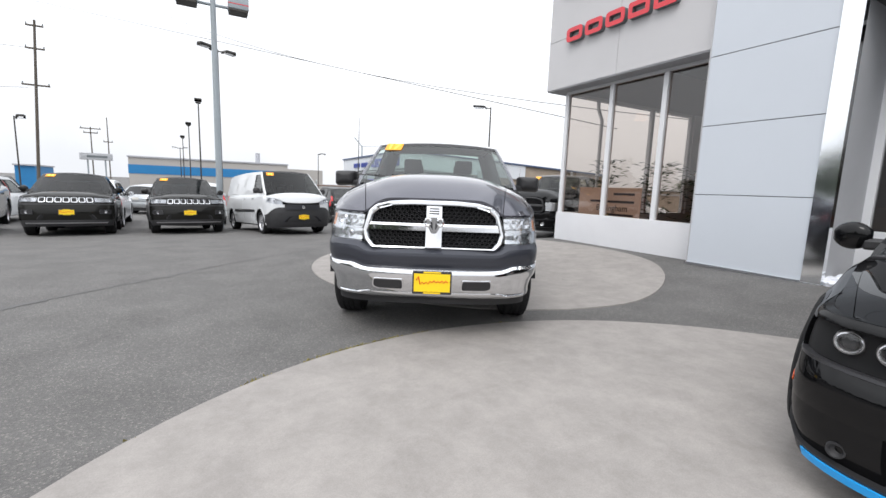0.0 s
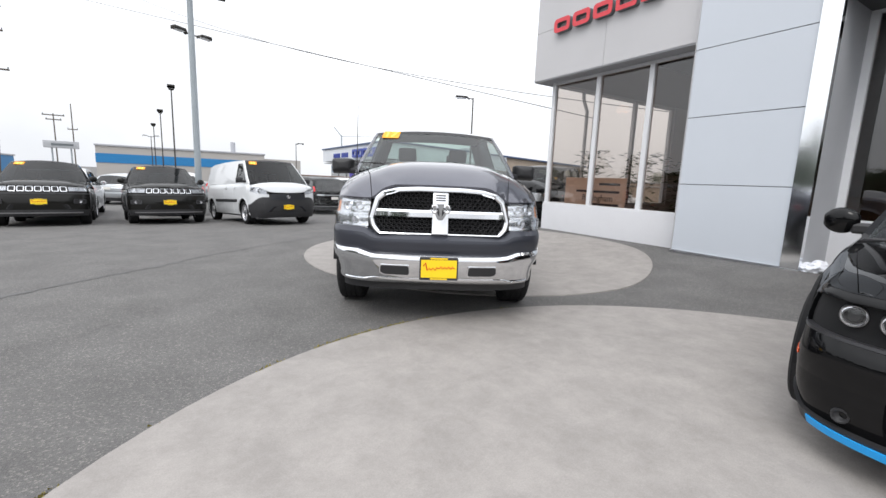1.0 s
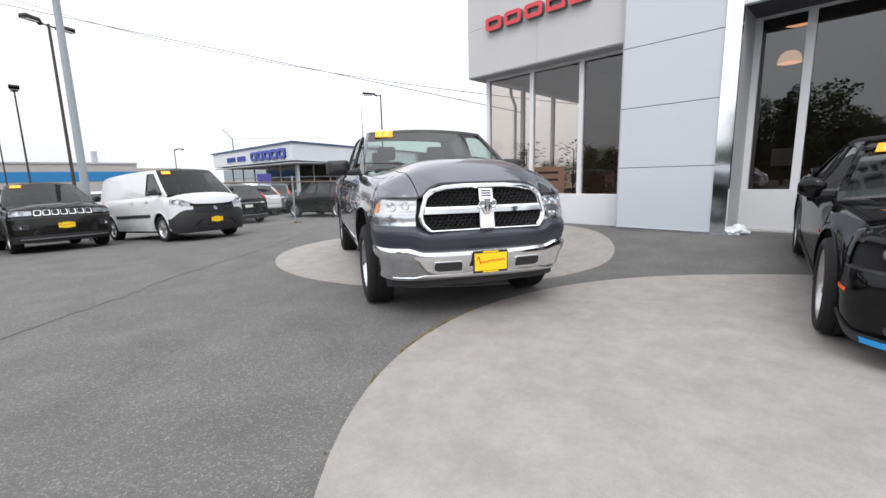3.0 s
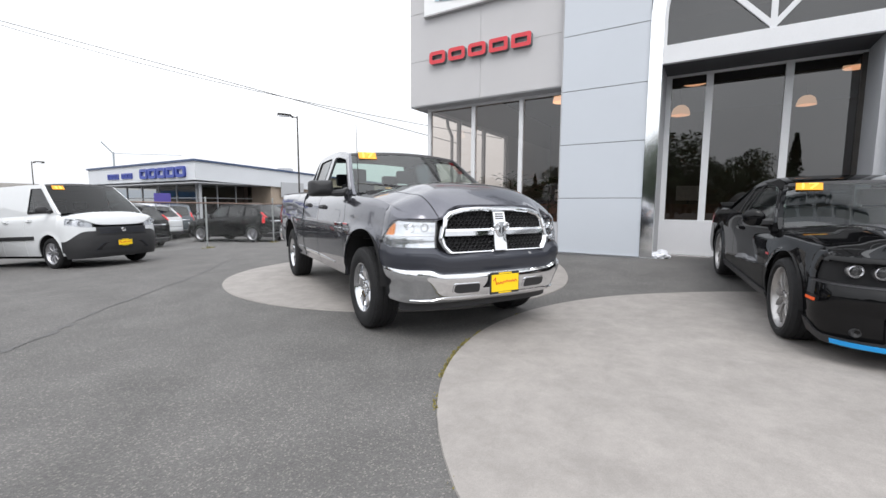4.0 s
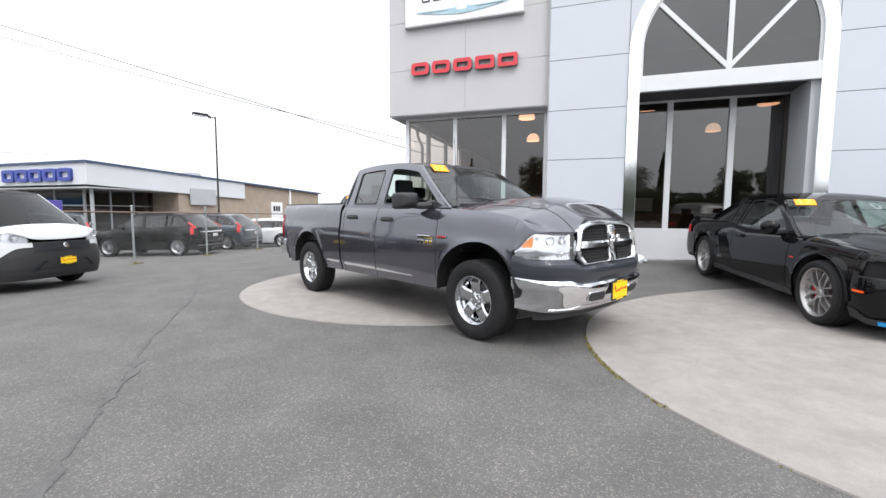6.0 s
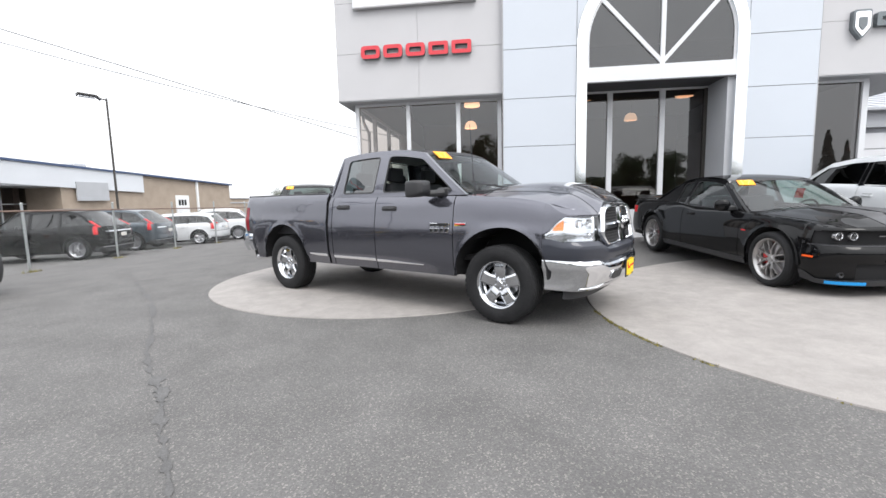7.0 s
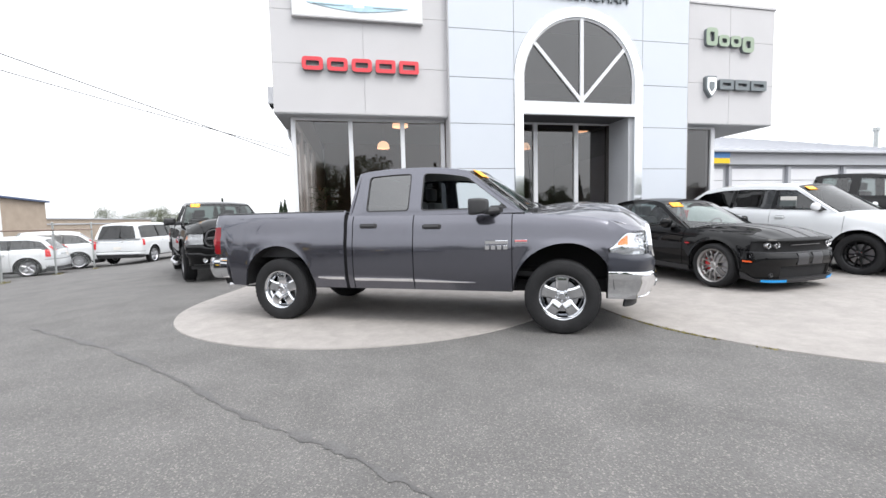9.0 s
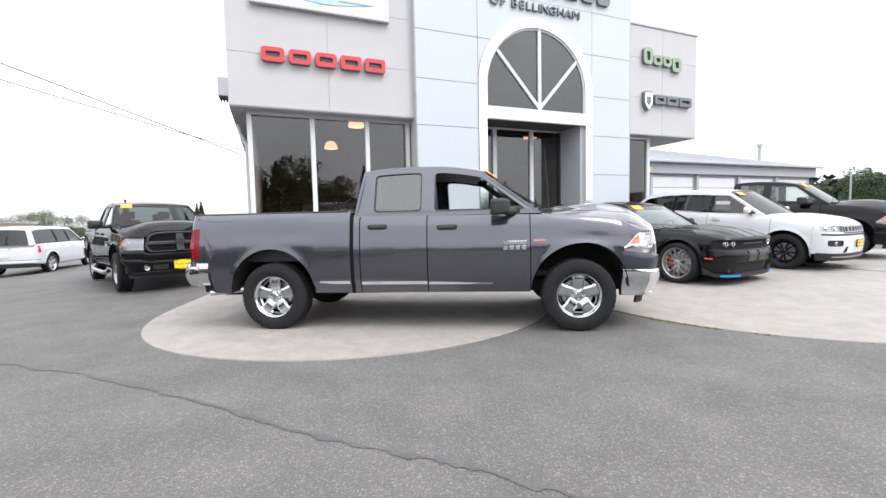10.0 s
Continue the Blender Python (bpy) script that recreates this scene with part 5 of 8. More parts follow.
def handle(S, parent, side, x, z, material, w=0.24):
    y = side_y(S, x, z)
    bm = bmesh.new()
    pts = [(x - w / 2, side * (y - 0.01), z), (x - w / 2 + 0.03, side * (y + 0.028), z), (x + w / 2 - 0.03, side * (y + 0.028), z), (x + w / 2, side * (y - 0.01), z)]
    rows = [[(px, py, pz - 0.022), (px, py + side * 0.008, pz), (px, py, pz + 0.022)] for px, py, pz in pts]
    slab(bm, rows, (0, -side * 0.014, 0))
    part("door_handle", bm, material, parent)
    part("handle_cup", boxm(x - w / 2 + 0.02, x + w / 2 - 0.02, min(side * (y + 0.001), side * (y - 0.01)), max(side * (y + 0.001), side * (y - 0.01)), z - 0.035, z + 0.03, 0.004), PLASTIC, parent)


def lamp_unit(S, car, q0, q1, zlo, zhi, rear=False, amber=None, bowls=2, name="headlamp"):
    """A lamp: dark or bright bowl, round reflectors, clear lens."""
    base = part(name, band(S, q0, q1, zlo, zhi, -0.05, rear, 10, 4, 0.02), STEEL if not rear else RED_LENS, car, "clear headlamp" if not rear else "red tail lamp")
    lo, hi = (zlo if callable(zlo) else (lambda q: zlo)), (zhi if callable(zhi) else (lambda q: zhi))
    if not rear:
        for k in range(bowls):
            q = q0 + (q1 - q0) * (0.32 + 0.36 * k / max(1, bowls - 1) if bowls > 1 else 0.4)
            c = nose(S, q, (lo(q) + hi(q)) / 2, -0.03)
            bm = bmesh.new()
            r = (hi(q) - lo(q)) * 0.34
            lathe(bm, [(0.004, -0.03), (r * 0.5, -0.022), (r * 0.9, 0.0), (r, 0.018), (r * 1.06, 0.018), (r * 1.06, -0.03)], 20, "x")
            part("reflector", bm, CHROME, base, at=pose(*c))
            bm = bmesh.new()
            bmesh.ops.create_uvsphere(bm, u_segments=12, v_segments=8, radius=r * 0.33)
            part("bulb", bm, SIGN_WHITE, base, at=pose(*c))
        if amber:
            part("turn_signal", band(S, q0 + (q1 - q0) * amber[0], q0 + (q1 - q0) * amber[1], lambda q: lo(q) + (hi(q) - lo(q)) * amber[2], lambda q: lo(q) + (hi(q) - lo(q)) * amber[3], -0.018, False, 5, 3, 0.02), AMBER, base, "amber turn signal")
    part("lens", band(S, q0, q1, zlo, zhi, 0.003, rear, 12, 5, 0.008), HEAD_LENS if not rear else RED_LENS, base)
    return base


def place(ob, x, y, heading, wb=2.9):
    """Stands a vehicle on the ground by both axles."""
    c, s = math.cos(radians(heading)), math.sin(radians(heading))
    hf, hr = H(x, y), H(x - wb * c, y - wb * s)
    ob.matrix_basis = pose(x, y, hf, 0, math.degrees(math.atan2(hr - hf, wb)), heading)
    return ob


# ---- the full-size pickup ----
HEX = [(math.cos(math.pi * j / 3), math.sin(math.pi * j / 3)) for j in range(6)]


def sheet_of(rows):
    bm = bmesh.new()
    sheet(bm, rows, close=True)
    return bm


def lift_nose(car):
    """Sets the front end a little higher ahead of the axle, as the truck stands on its springs."""
    for ob in list(car.children_recursive):
        if ob.type != "MESH":
            continue
        o = ob.matrix_basis.translation
        if o.length > 1e-6:
            ob.matrix_basis.translation.z += 0.045 * ss(-0.25, 0.50, o.x)
            continue
        for v in ob.data.vertices:
            if v.co.x > -0.25:
                v.co.z += 0.045 * ss(-0.25, 0.50, v.co.x)


def pickup(label, paint, trim, style, black=False):
    S = Spec(w=0.995, wb=3.57, R=0.405, Ra=0.525, sill=0.45, track=0.845, xc_f=0.47, xc_r=-4.47, n_f=3.1, n_r=4.5, flare=0.009, prof=curve_of((-0.3, 0.93), (0, 0.945), (0.10, 0.966), (0.16, 0.984), (0.35, 0.997), (0.56, 1.0), (0.63, 0.998), (0.68, 0.984), (0.86, 0.962), (0.95, 0.938), (1.0, 0.900)), nar=0.05, open_side=not black, rise=0.052, front_edge=0.962,
             a_f=curve_of((0.3, 0.42), (0.42, 0.50), (0.55, 0.53), (0.70, 0.52), (0.86, 0.49), (1.0, 0.475), (1.12, 0.45), (1.25, 0.40)),
             a_r=curve_of((0.4, 0.16), (0.9, 0.18), (1.4, 0.17)),
             belt=curve_of((-4.7, 1.418), (-2.60, 1.412), (-2.565, 1.368), (-1.0, 1.345), (-0.45, 1.33), (0.0, 1.285), (0.35, 1.215), (0.62, 1.145), (0.8, 1.125), (0.95, 1.12)),
             zb=1.355, zr=1.92, cw=0.91, rw=0.705, roof=curve_of((-2.5, 1.865), (-2.3, 1.90), (-1.9, 1.918), (-1.5, 1.908), (-1.2, 1.868), (-1.04, 1.835)),
             xb=-0.40, xt=-1.07, xe=-2.55, xq=-2.46, x_cowl=-0.42, crown=0.035, bul=(0.17, 0.10, 0.05, 0.04), wind=SCREEN_GLASS if black else CAR_GLASS, back=CAR_GLASS, back_edge=0.84,
             splits=[(None, -1.61, CLEAR_GLASS), (-1.76, -2.32, MID_GLASS if black else REAR_GLASS)], sill_gap=0.03, head_gap=0.075, a_gap=0.125, c_gap=0.2, roof_paint=paint)
    car = thing("pickup_truck", label, "pickup truck")
    body = part("body", boxm(-4.35, 0.25, -0.45, 0.45, 0.50, 0.66, 0.02), VOID, car, "steel chassis frame")
    understructure(S, body)
    bright = PLASTIC if black else CHROME
    for s in (1, -1):
        part("fender", side_panel(S, -0.525, S.xc_f, s), paint, car)
        d = part("front_door", side_panel(S, -1.685, -0.535, s), paint, car)
        r = part("rear_door", side_panel(S, -2.475, -1.697, s), paint, car)
        bed = part("bed_side", side_panel(S, S.xc_r, -2.60, s, lambda x: 0.83 - 0.6 * ss(-4.38, -4.34, x)), paint, car)
        part("cab_corner", side_panel(S, -2.555, -2.487, s), paint, car)
        handle(S, d, s, -1.46, 1.195, PLASTIC)
        handle(S, r, s, -2.27, 1.215, PLASTIC)
        part("door_strip", side_panel(S, -1.68, -0.95, s, 0.545, lambda x: 0.575 - 0.020 * ss(-1.7, -0.95, x), 0.008, 0.012, 3), bright, d, "bright side strip")
        part("door_strip", side_panel(S, -2.47, -1.70, s, 0.548, 0.582, 0.008, 0.012, 3), bright, r, "bright side strip")
        part("bed_strip", side_panel(S, -2.98, -2.61, s, lambda x: 0.572 - 0.014 * ss(-2.98, -2.8, x), 0.590, 0.008, 0.012, 3), bright, bed, "bright side strip")
        part("bed_rail", boxm(-4.56, -2.62, s * 0.865 - 0.045, s * 0.865 + 0.03, 1.392, 1.416, 0.008), PLASTIC, bed, "black rail cap")
        part("bed_inner", boxm(-4.51, -2.64, min(s * 0.80, s * 0.83), max(s * 0.80, s * 0.83), 0.86, 1.395), PLASTIC, bed)
        tow_mirror(S, car, s)
        # door badge as plain bright bars, and a small one on the fender
        yb = side_y(S, -0.70, 0.98)
        bd = part("badge", boxm(-0.83, -0.57, min(s * yb, s * (yb + 0.008)), max(s * yb, s * (yb + 0.008)), 0.992, 1.030, 0.003), CHROME, d, "bright badge bars")
        for k in range(4):
            part("badge_bar", boxm(-0.83 + k * 0.068, -0.78 + k * 0.068, min(s * yb, s * (yb + 0.008)), max(s * yb, s * (yb + 0.008)), 0.930, 0.976, 0.003), CHROME, bd)
        yf = side_y(S, -0.42, 1.0)
        fb = part("fender_badge", boxm(-0.50, -0.36, min(s * yf, s * (yf + 0.006)), max(s * yf, s * (yf + 0.006)), 1.0, 1.034, 0.003), CHROME, car)
        part("badge_stripe", boxm(-0.495, -0.365, min(s * (yf + 0.006), s * (yf + 0.009)), max(s * (yf + 0.006), s * (yf + 0.009)), 1.018, 1.032, 0.001), RED_PAINT, fb, "red badge stripe")
    part("bed_floor", boxm(-4.56, -2.62, -0.83, 0.83, 0.82, 0.86), PLASTIC, car, "black bed liner")
    part("bed_front", boxm(-2.64, -2.61, -0.88, 0.88, 0.6, 1.40, 0.008), paint, car)
    for s in (1, -1):
        part("bed_corner", band(S, s * 0.78, s * 1.0, 0.83, 1.412, -0.002, True, 8, 5, 0.03), paint, car)
    tg = part("tailgate", band(S, -0.86, 0.86, 0.80, 1.415, 0.0, True, 16, 5, 0.05), paint, car)
    part("tailgate_handle", boxm(-4.665, -4.645, -0.13, 0.13, 1.18, 1.27, 0.008), PLASTIC, tg)
    cabin(S, car, paint)
    inside(S, car, True, 0.86, 0.58)
    part("cab_back", boxm(-2.57, -2.53, -0.90, 0.90, 0.6, 1.36), paint, car)
    zc = curve_of((-0.45, 1.415), (0.0, 1.415), (0.26, 1.402), (0.6, 1.350), (0.8, 1.275), (0.95, 1.205))
    shoulder = curve_of((-0.45, 1.33), (0.0, 1.285), (0.35, 1.215), (0.47, 1.18), (0.75, 1.12), (0.95, 1.09))
    zl = curve_of((0.0, 1.186), (q_of(S, 0.44), 1.180), (q_of(S, 0.55), 1.142), (q_of(S, 0.625), 1.075), (q_of(S, 0.67), 1.066), (0.78, 1.072), (0.86, 1.090), (0.93, 1.125), (1.0, S.belt(S.xc_f)))
    lamp_hi = curve_of((0.3, 1.050), (0.70, 1.056), (0.80, 1.052), (0.90, 1.010), (1.0, 0.885))
    lamp_lo = curve_of((0.3, 0.820), (0.85, 0.822), (0.95, 0.834), (1.0, 0.852))
    qh = q_of(S, 0.635)
    hd = part("hood", top_surface(S, -qh, qh, zl, zc, shoulder, 0.018, 30, 48, 0.30, 0.003), paint, car)
    for s in (1, -1):
        part("fender_top", top_surface(S, s * (qh + 0.006), s * 1.0, zl, zc, shoulder, 0.0, 26, 26, 0.30), paint, car)
        part("fender_tip", band(S, s * 0.66, s * 1.0, lambda q: lamp_hi(abs(q)) + 0.004, lambda q: zl(abs(q)) + 0.001, -0.004, False, 16, 5, 0.03), paint, car)
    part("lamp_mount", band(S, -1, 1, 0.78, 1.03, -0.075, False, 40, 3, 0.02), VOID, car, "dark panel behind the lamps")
    part("cowl", slab(bmesh.new(), [[(S.xb - 0.02 + 0.18 * (1 - s * s) + dx, s * 0.90, 1.368 + dz + 0.035 * (1 - s * s)) for s in [-0.86 + 0.86 * k / 8 for k in range(17)]] for dx, dz in ((0.0, 0.0), (0.11, -0.004))], (0, 0, -0.03)), PLASTIC, car, "black cowl under the windscreen")
    for s in (0.15, -0.55):
        part("wiper", tube(bmesh.new(), [(S.xb + 0.16, s + 0.38, 1.40), (S.xb + 0.12, s, 1.435), (S.xb + 0.10, s - 0.35, 1.445)], [0.012, 0.010, 0.005], 6), PLASTIC, car)
    part("antenna", tube(bmesh.new(), [(-0.30, -0.88, 1.30), (-0.31, -0.88, 1.36), (-0.36, -0.88, 2.06)], [0.014, 0.006, 0.002], 6), PLASTIC, car)
    # front end
    part("upper_bumper", band(S, -1, 1, lambda q: 0.585 + 0.045 * ss(q_of(S, 0.60), q_of(S, 0.76), abs(q)), lambda q: 0.772 + 0.046 * ss(q_of(S, 0.56), q_of(S, 0.68), abs(q)) + 0.03 * ss(0.85, 1.0, abs(q)), -0.006, False, 60, 10, 0.03, shape=lambda v: 0.028 * ss(0.0, 0.45, v) + 0.012 * ss(0.45, 0.62, v) - 0.040 * ss(0.8, 1.0, v)), trim, car, "body-coloured upper bumper")
    edge_q = [q_of(S, y) for y in (0.58, 0.64, 0.74)]
    top = lambda q: 0.600 + 0.034 * ss(edge_q[0], edge_q[2], abs(q)) + 0.012 * ss(0.6, 1.0, abs(q))
    low = lambda q: 0.338 + 0.012 * ss(0.55, 1.0, abs(q))
    bp = part("bumper", band(S, -1, 1, low, top, 0.032, False, 72, 14, 0.05, shape=lambda v: -0.030 * (1 - v) ** 3 - 0.028 * ss(0.90, 1.0, v) + 0.010 * v), bright if not black else paint, car, "chrome steel bumper" if not black else "body-coloured bumper")
    part("bumper_lip", band(S, -q_of(S, 0.90), q_of(S, 0.90), lambda q: 0.342 + 0.012 * ss(edge_q[0], edge_q[2], abs(q)), lambda q: 0.402 - 0.030 * ss(edge_q[0], edge_q[2], abs(q)), 0.014, False, 56, 6, 0.05, 0.016), bright, bp)
    for s in (1, -1):
        slot = rounded([(s * 0.275, 0.430), (s * 0.500, 0.430), (s * 0.545, 0.448), (s * 0.530, 0.508), (s * 0.275, 0.508)], 0.02, 3)
        sl = part("slot_rim", patch(S, [(s * 0.405 + (y - s * 0.405) * 1.08, 0.469 + (z - 0.469) * 1.2) for y, z in slot], 0.046, 0.03), bright, bp)
        part("bumper_slot", patch(S, slot, 0.049, 0.01), PLASTIC, sl, "black bumper slot")
    part("valance", band(S, -0.80, 0.80, 0.26, 0.36, -0.06, False, 24, 3, 0.03), PLASTIC, car, "black lower valance")
    plate(S, bp, nose(S, 0, 0.5, 0.052)[0], 0.498, w=0.325, h=0.195)
    # grille
    X = lambda y, z, o=0.0: nose(S, q_of(S, y), z, o)
    half = [(0.22, 1.172), (0.42, 1.160), (0.545, 1.128), (0.600, 1.075), (0.622, 0.97), (0.630, 0.89), (0.612, 0.828), (0.555, 0.768)]
    outer = rounded(half + [(-y, z) for y, z in reversed(half)], 0.018, 3)
    def inner(p, k):
        y, z = p
        return (y * (1 - 0.085 * k), 0.945 + (z - 0.945) * (1 - (0.21 if z > 0.945 else 0.13) * k))
    gr = part("grille", sheet_of([[X(*inner(p, k), o) for p in outer] for k, o in ((0, -0.03), (0, 0.010), (0.10, 0.022), (0.35, 0.031), (0.70, 0.026), (0.92, 0.012), (1.0, -0.004), (1.0, -0.03))]), bright, car, "chrome grille surround" if not black else "black grille surround")
    bm = bmesh.new()
    sheet(bm, [[X(y, z, -0.045) for y in np.linspace(-0.6, 0.6, 21)] for z in np.linspace(0.775, 1.13, 6)])
    part("grille_back", bm, VOID, gr)
    bm = bmesh.new()
    for row in range(13):
        z0 = 0.790 + row * 0.0275
        for k in range(-13, 14):
            y = k * 0.046 + (0.023 if row % 2 else 0)
            if abs(y) > 0.585 - 0.10 * ss(1.02, 1.13, z0) or abs(y) < 0.07:
                continue
            hexa = [(y + 0.0245 * a, z0 + 0.0170 * c) for a, c in HEX]
            hin = [(y + 0.0185 * a, z0 + 0.0125 * c) for a, c in HEX]
            sheet(bm, [[X(*p, -0.014) for p in hexa], [X(*p, -0.008) for p in hin], [X(*p, -0.03) for p in hin]], close=True)
    tagged(part("grille_mesh", bm, PLASTIC, gr, "black honeycomb grille mesh", smooth=0), kind="stuff")
    for s in (1, -1):
        rows = [[X(s * y, z, o) for y in np.linspace(0.06, 0.595, 12)] for z, o in ((0.912, -0.02), (0.920, 0.016), (0.960, 0.018), (0.978, 0.006), (0.984, -0.02))]
        part("cross_bar", slab(bmesh.new(), rows, (-0.02, 0, 0)), bright, gr)
    rows = [[X(y, z, 0.024 + o) for z in np.linspace(0.785, 1.125, 12)] for y, o in ((-0.078, -0.03), (-0.070, 0.0), (-0.03, 0.004), (0.03, 0.004), (0.070, 0.0), (0.078, -0.03))]
    cb = part("centre_bar", slab(bmesh.new(), rows, (-0.03, 0, 0)), bright, gr)
    for k in range(3):
        part("bar_groove", patch(S, [(-0.045, 1.060 + k * 0.020), (0.045, 1.060 + k * 0.020), (0.045, 1.070 + k * 0.020), (-0.045, 1.070 + k * 0.020)], 0.031, 0.004), INK, cb)
    em = rounded([(-0.062, 1.035), (0.062, 1.035), (0.058, 0.975), (0.022, 0.900), (-0.022, 0.900), (-0.058, 0.975)], 0.02)
    x0 = X(0, 0.97, 0.030)[0]
    e = part("emblem", prism(bmesh.new(), [(x0, p[0], p[1]) for p in em], (0.016, 0, 0)), CHROME if not black else STRIPE_PAINT, gr, "bright shield emblem")
    for s in (1, -1):
        part("emblem_curl", tube(bmesh.new(), [(x0 + 0.016, s * (0.052 + 0.024 * math.cos(a)), 0.995 + 0.030 * math.sin(a)) for a in [2 * math.pi * k / 14 for k in range(15)]], 0.012, 8), CHROME if not black else STRIPE_PAINT, e)
        part("emblem_mark", prism(bmesh.new(), [(x0 + 0.016, s * 0.012, 0.985), (x0 + 0.016, s * 0.034, 0.995), (x0 + 0.016, s * 0.026, 0.955), (x0 + 0.016, s * 0.010, 0.930)], (0.003, 0, 0)), INK, e)
    for s in (1, -1):
        q0 = q_of(S, 0.655)
        base = part("headlamp", band(S, s * q0, s * 0.995, lambda q: lamp_lo(abs(q)), lambda q: lamp_hi(abs(q)), -0.055, False, 14, 18, 0.015, shape=lambda v: 0.006 * abs((v * 3.5) % 1 - 0.5)), DARK_ALLOY if black else LAMP_SILVER, car, "clear headlamp with silver reflectors")
        for f, z0, r in ((0.16, 0.990, 0.034), (0.40, 0.985, 0.037), (0.20, 0.872, 0.026)):
            c = nose(S, s * (q0 + (0.995 - q0) * f), z0, -0.040)
            part("reflector", lathe(bmesh.new(), [(0.006, -0.022), (r * 0.5, -0.018), (r * 0.85, -0.006), (r, 0.012), (r * 1.05, 0.012), (r * 1.05, -0.03)], 20, "x"), LAMP_SILVER, base, at=pose(c[0], c[1], c[2], 0, 0, s * (6 + 45 * f)))
        part("lamp_rib", band(S, s * q0, s * 0.90, 0.918, 0.930, -0.030, False, 10, 2, 0.02), DARK_ALLOY if black else LAMP_SILVER, base)
        part("turn_signal", band(S, s * 0.83, s * 0.945, lambda q: 0.925, lambda q: lamp_hi(abs(q)) - 0.022, -0.030, False, 6, 3, 0.02), AMBER, base, "amber turn signal")
        part("lens", band(S, s * q0, s * 0.998, lambda q: lamp_lo(abs(q)), lambda q: lamp_hi(abs(q)), 0.002, False, 18, 5, 0.006), HEAD_LENS, base)
        tl = part("tail_lamp", band(S, s * 0.66, s * 1.0, lambda q: 0.90 - 0.03 * ss(0.7, 1.0, abs(q)), lambda q: 1.215 + 0.02 * ss(0.7, 1.0, abs(q)), 0.010, True, 10, 8, 0.035, 0.012), TAIL_RED, car, "dark red tail lamp")
        part("reverse_lens", band(S, s * 0.68, s * 0.96, 1.005, 1.075, 0.024, True, 8, 3, 0.012), PINK_LENS, tl, "pale pink reversing lens")
        if black:
            part("fog_lamp", (lambda bm: lathe(bm, [(0.004, 0.0), (0.04, 0.004), (0.05, 0.012), (0.055, -0.02)], 18, "x"))(bmesh.new()), CHROME, bp, at=pose(*nose(S, s * q_of(S, 0.66), 0.47, 0.045)))
            part("side_step", tube(bmesh.new(), [(-2.7, s * 0.98, 0.44), (-2.4, s * 1.06, 0.36), (-0.8, s * 1.06, 0.36), (-0.62, s * 1.0, 0.40)], 0.045, 10), STEEL, car, "bright side step")
    rb = part("rear_bumper", band(S, -1, 1, 0.55, 0.825, 0.085, True, 48, 10, 0.05, 0.045), bright, car, "chrome rear bumper")
    for s in (1, -1):
        part("bumper_end", slab(bmesh.new(), [[(x, s * (side_y(S, S.xc_r, z) + 0.012 + 0.018 * math.sin(math.pi * (z - 0.55) / 0.275)), z) for z in (0.555, 0.59, 0.63, 0.69, 0.75, 0.79, 0.822)] for x in (-4.47, -4.42, -4.36)], (0, -s * 0.03, 0)), bright, rb)
    part("hitch", boxm(-4.64, -4.2, -0.32, 0.32, 0.46, 0.56, 0.02), PLASTIC, car)
    part("exhaust", tube(bmesh.new(), [(-3.9, -0.62, 0.47), (-4.20, -0.80, 0.46), (-4.42, -0.90, 0.45)], 0.038, 10), STEEL, car)
    lift_nose(car)
    M = wheel_meshes(S.R, 0.240, 0.275, 5 if not black else 6, style, WHEEL_CHROME if not black else GUNMETAL, "pickup_wheel", 44)
    wheels(S, car, M)
    sticker(S, car, -0.72, 0.90)
    return car


place(pickup("metallic grey crew pickup with chrome bumper on a concrete pad", GREY_PAINT, GREY_TRIM, "blade"), 2.545, 4.284, -118.18, 3.57)


# ---- cars and vans ----
def car_shell(S, car, paint, doors, clad=None, clad_z=None, handles=None, handle_mat=None, hz=None):
    """Fenders, doors, quarters and cladding of a closed car."""
    understructure(S, car)
    cuts = [S.xc_f, *doors, S.xc_r]
    names = ["fender"] + ["front_door", "rear_door"][:len(doors) - 1] + ["quarter_panel"]
    for s in (1, -1):
        for nm, a, b in zip(names, cuts, cuts[1:]):
            p = part(nm, side_panel(S, b + 0.005, a - 0.005, s), paint, car)
            if clad:
                part("cladding", side_panel(S, b + 0.006, a - 0.006, s, None, clad_z, 0.012, 0.014, 4), clad, p, "black lower cladding")
            if "door" in nm and hz:
                handle(S, p, s, b + 0.2, hz, handle_mat or paint, 0.2)
        if clad:
            for cx in (0, -S.wb):
                rows = []
                for k in range(29):
                    a = math.pi * (-0.02 + 1.04 * k / 28)
                    rows.append([(cx + r * math.cos(a), s * (side_y(S, cx + r * math.cos(a), max(S.sill, S.R + r * math.sin(a))) + o), max(S.sill - 0.02, S.R + r * math.sin(a))) for r, o in ((S.Ra - 0.004, 0.0), (S.Ra, 0.016), (S.Ra + 0.045, 0.014), (S.Ra + 0.05, 0.0))])
                bm = bmesh.new()
                sheet(bm, rows)
                part("arch_trim", bm, clad, car, "black wheel arch trim")


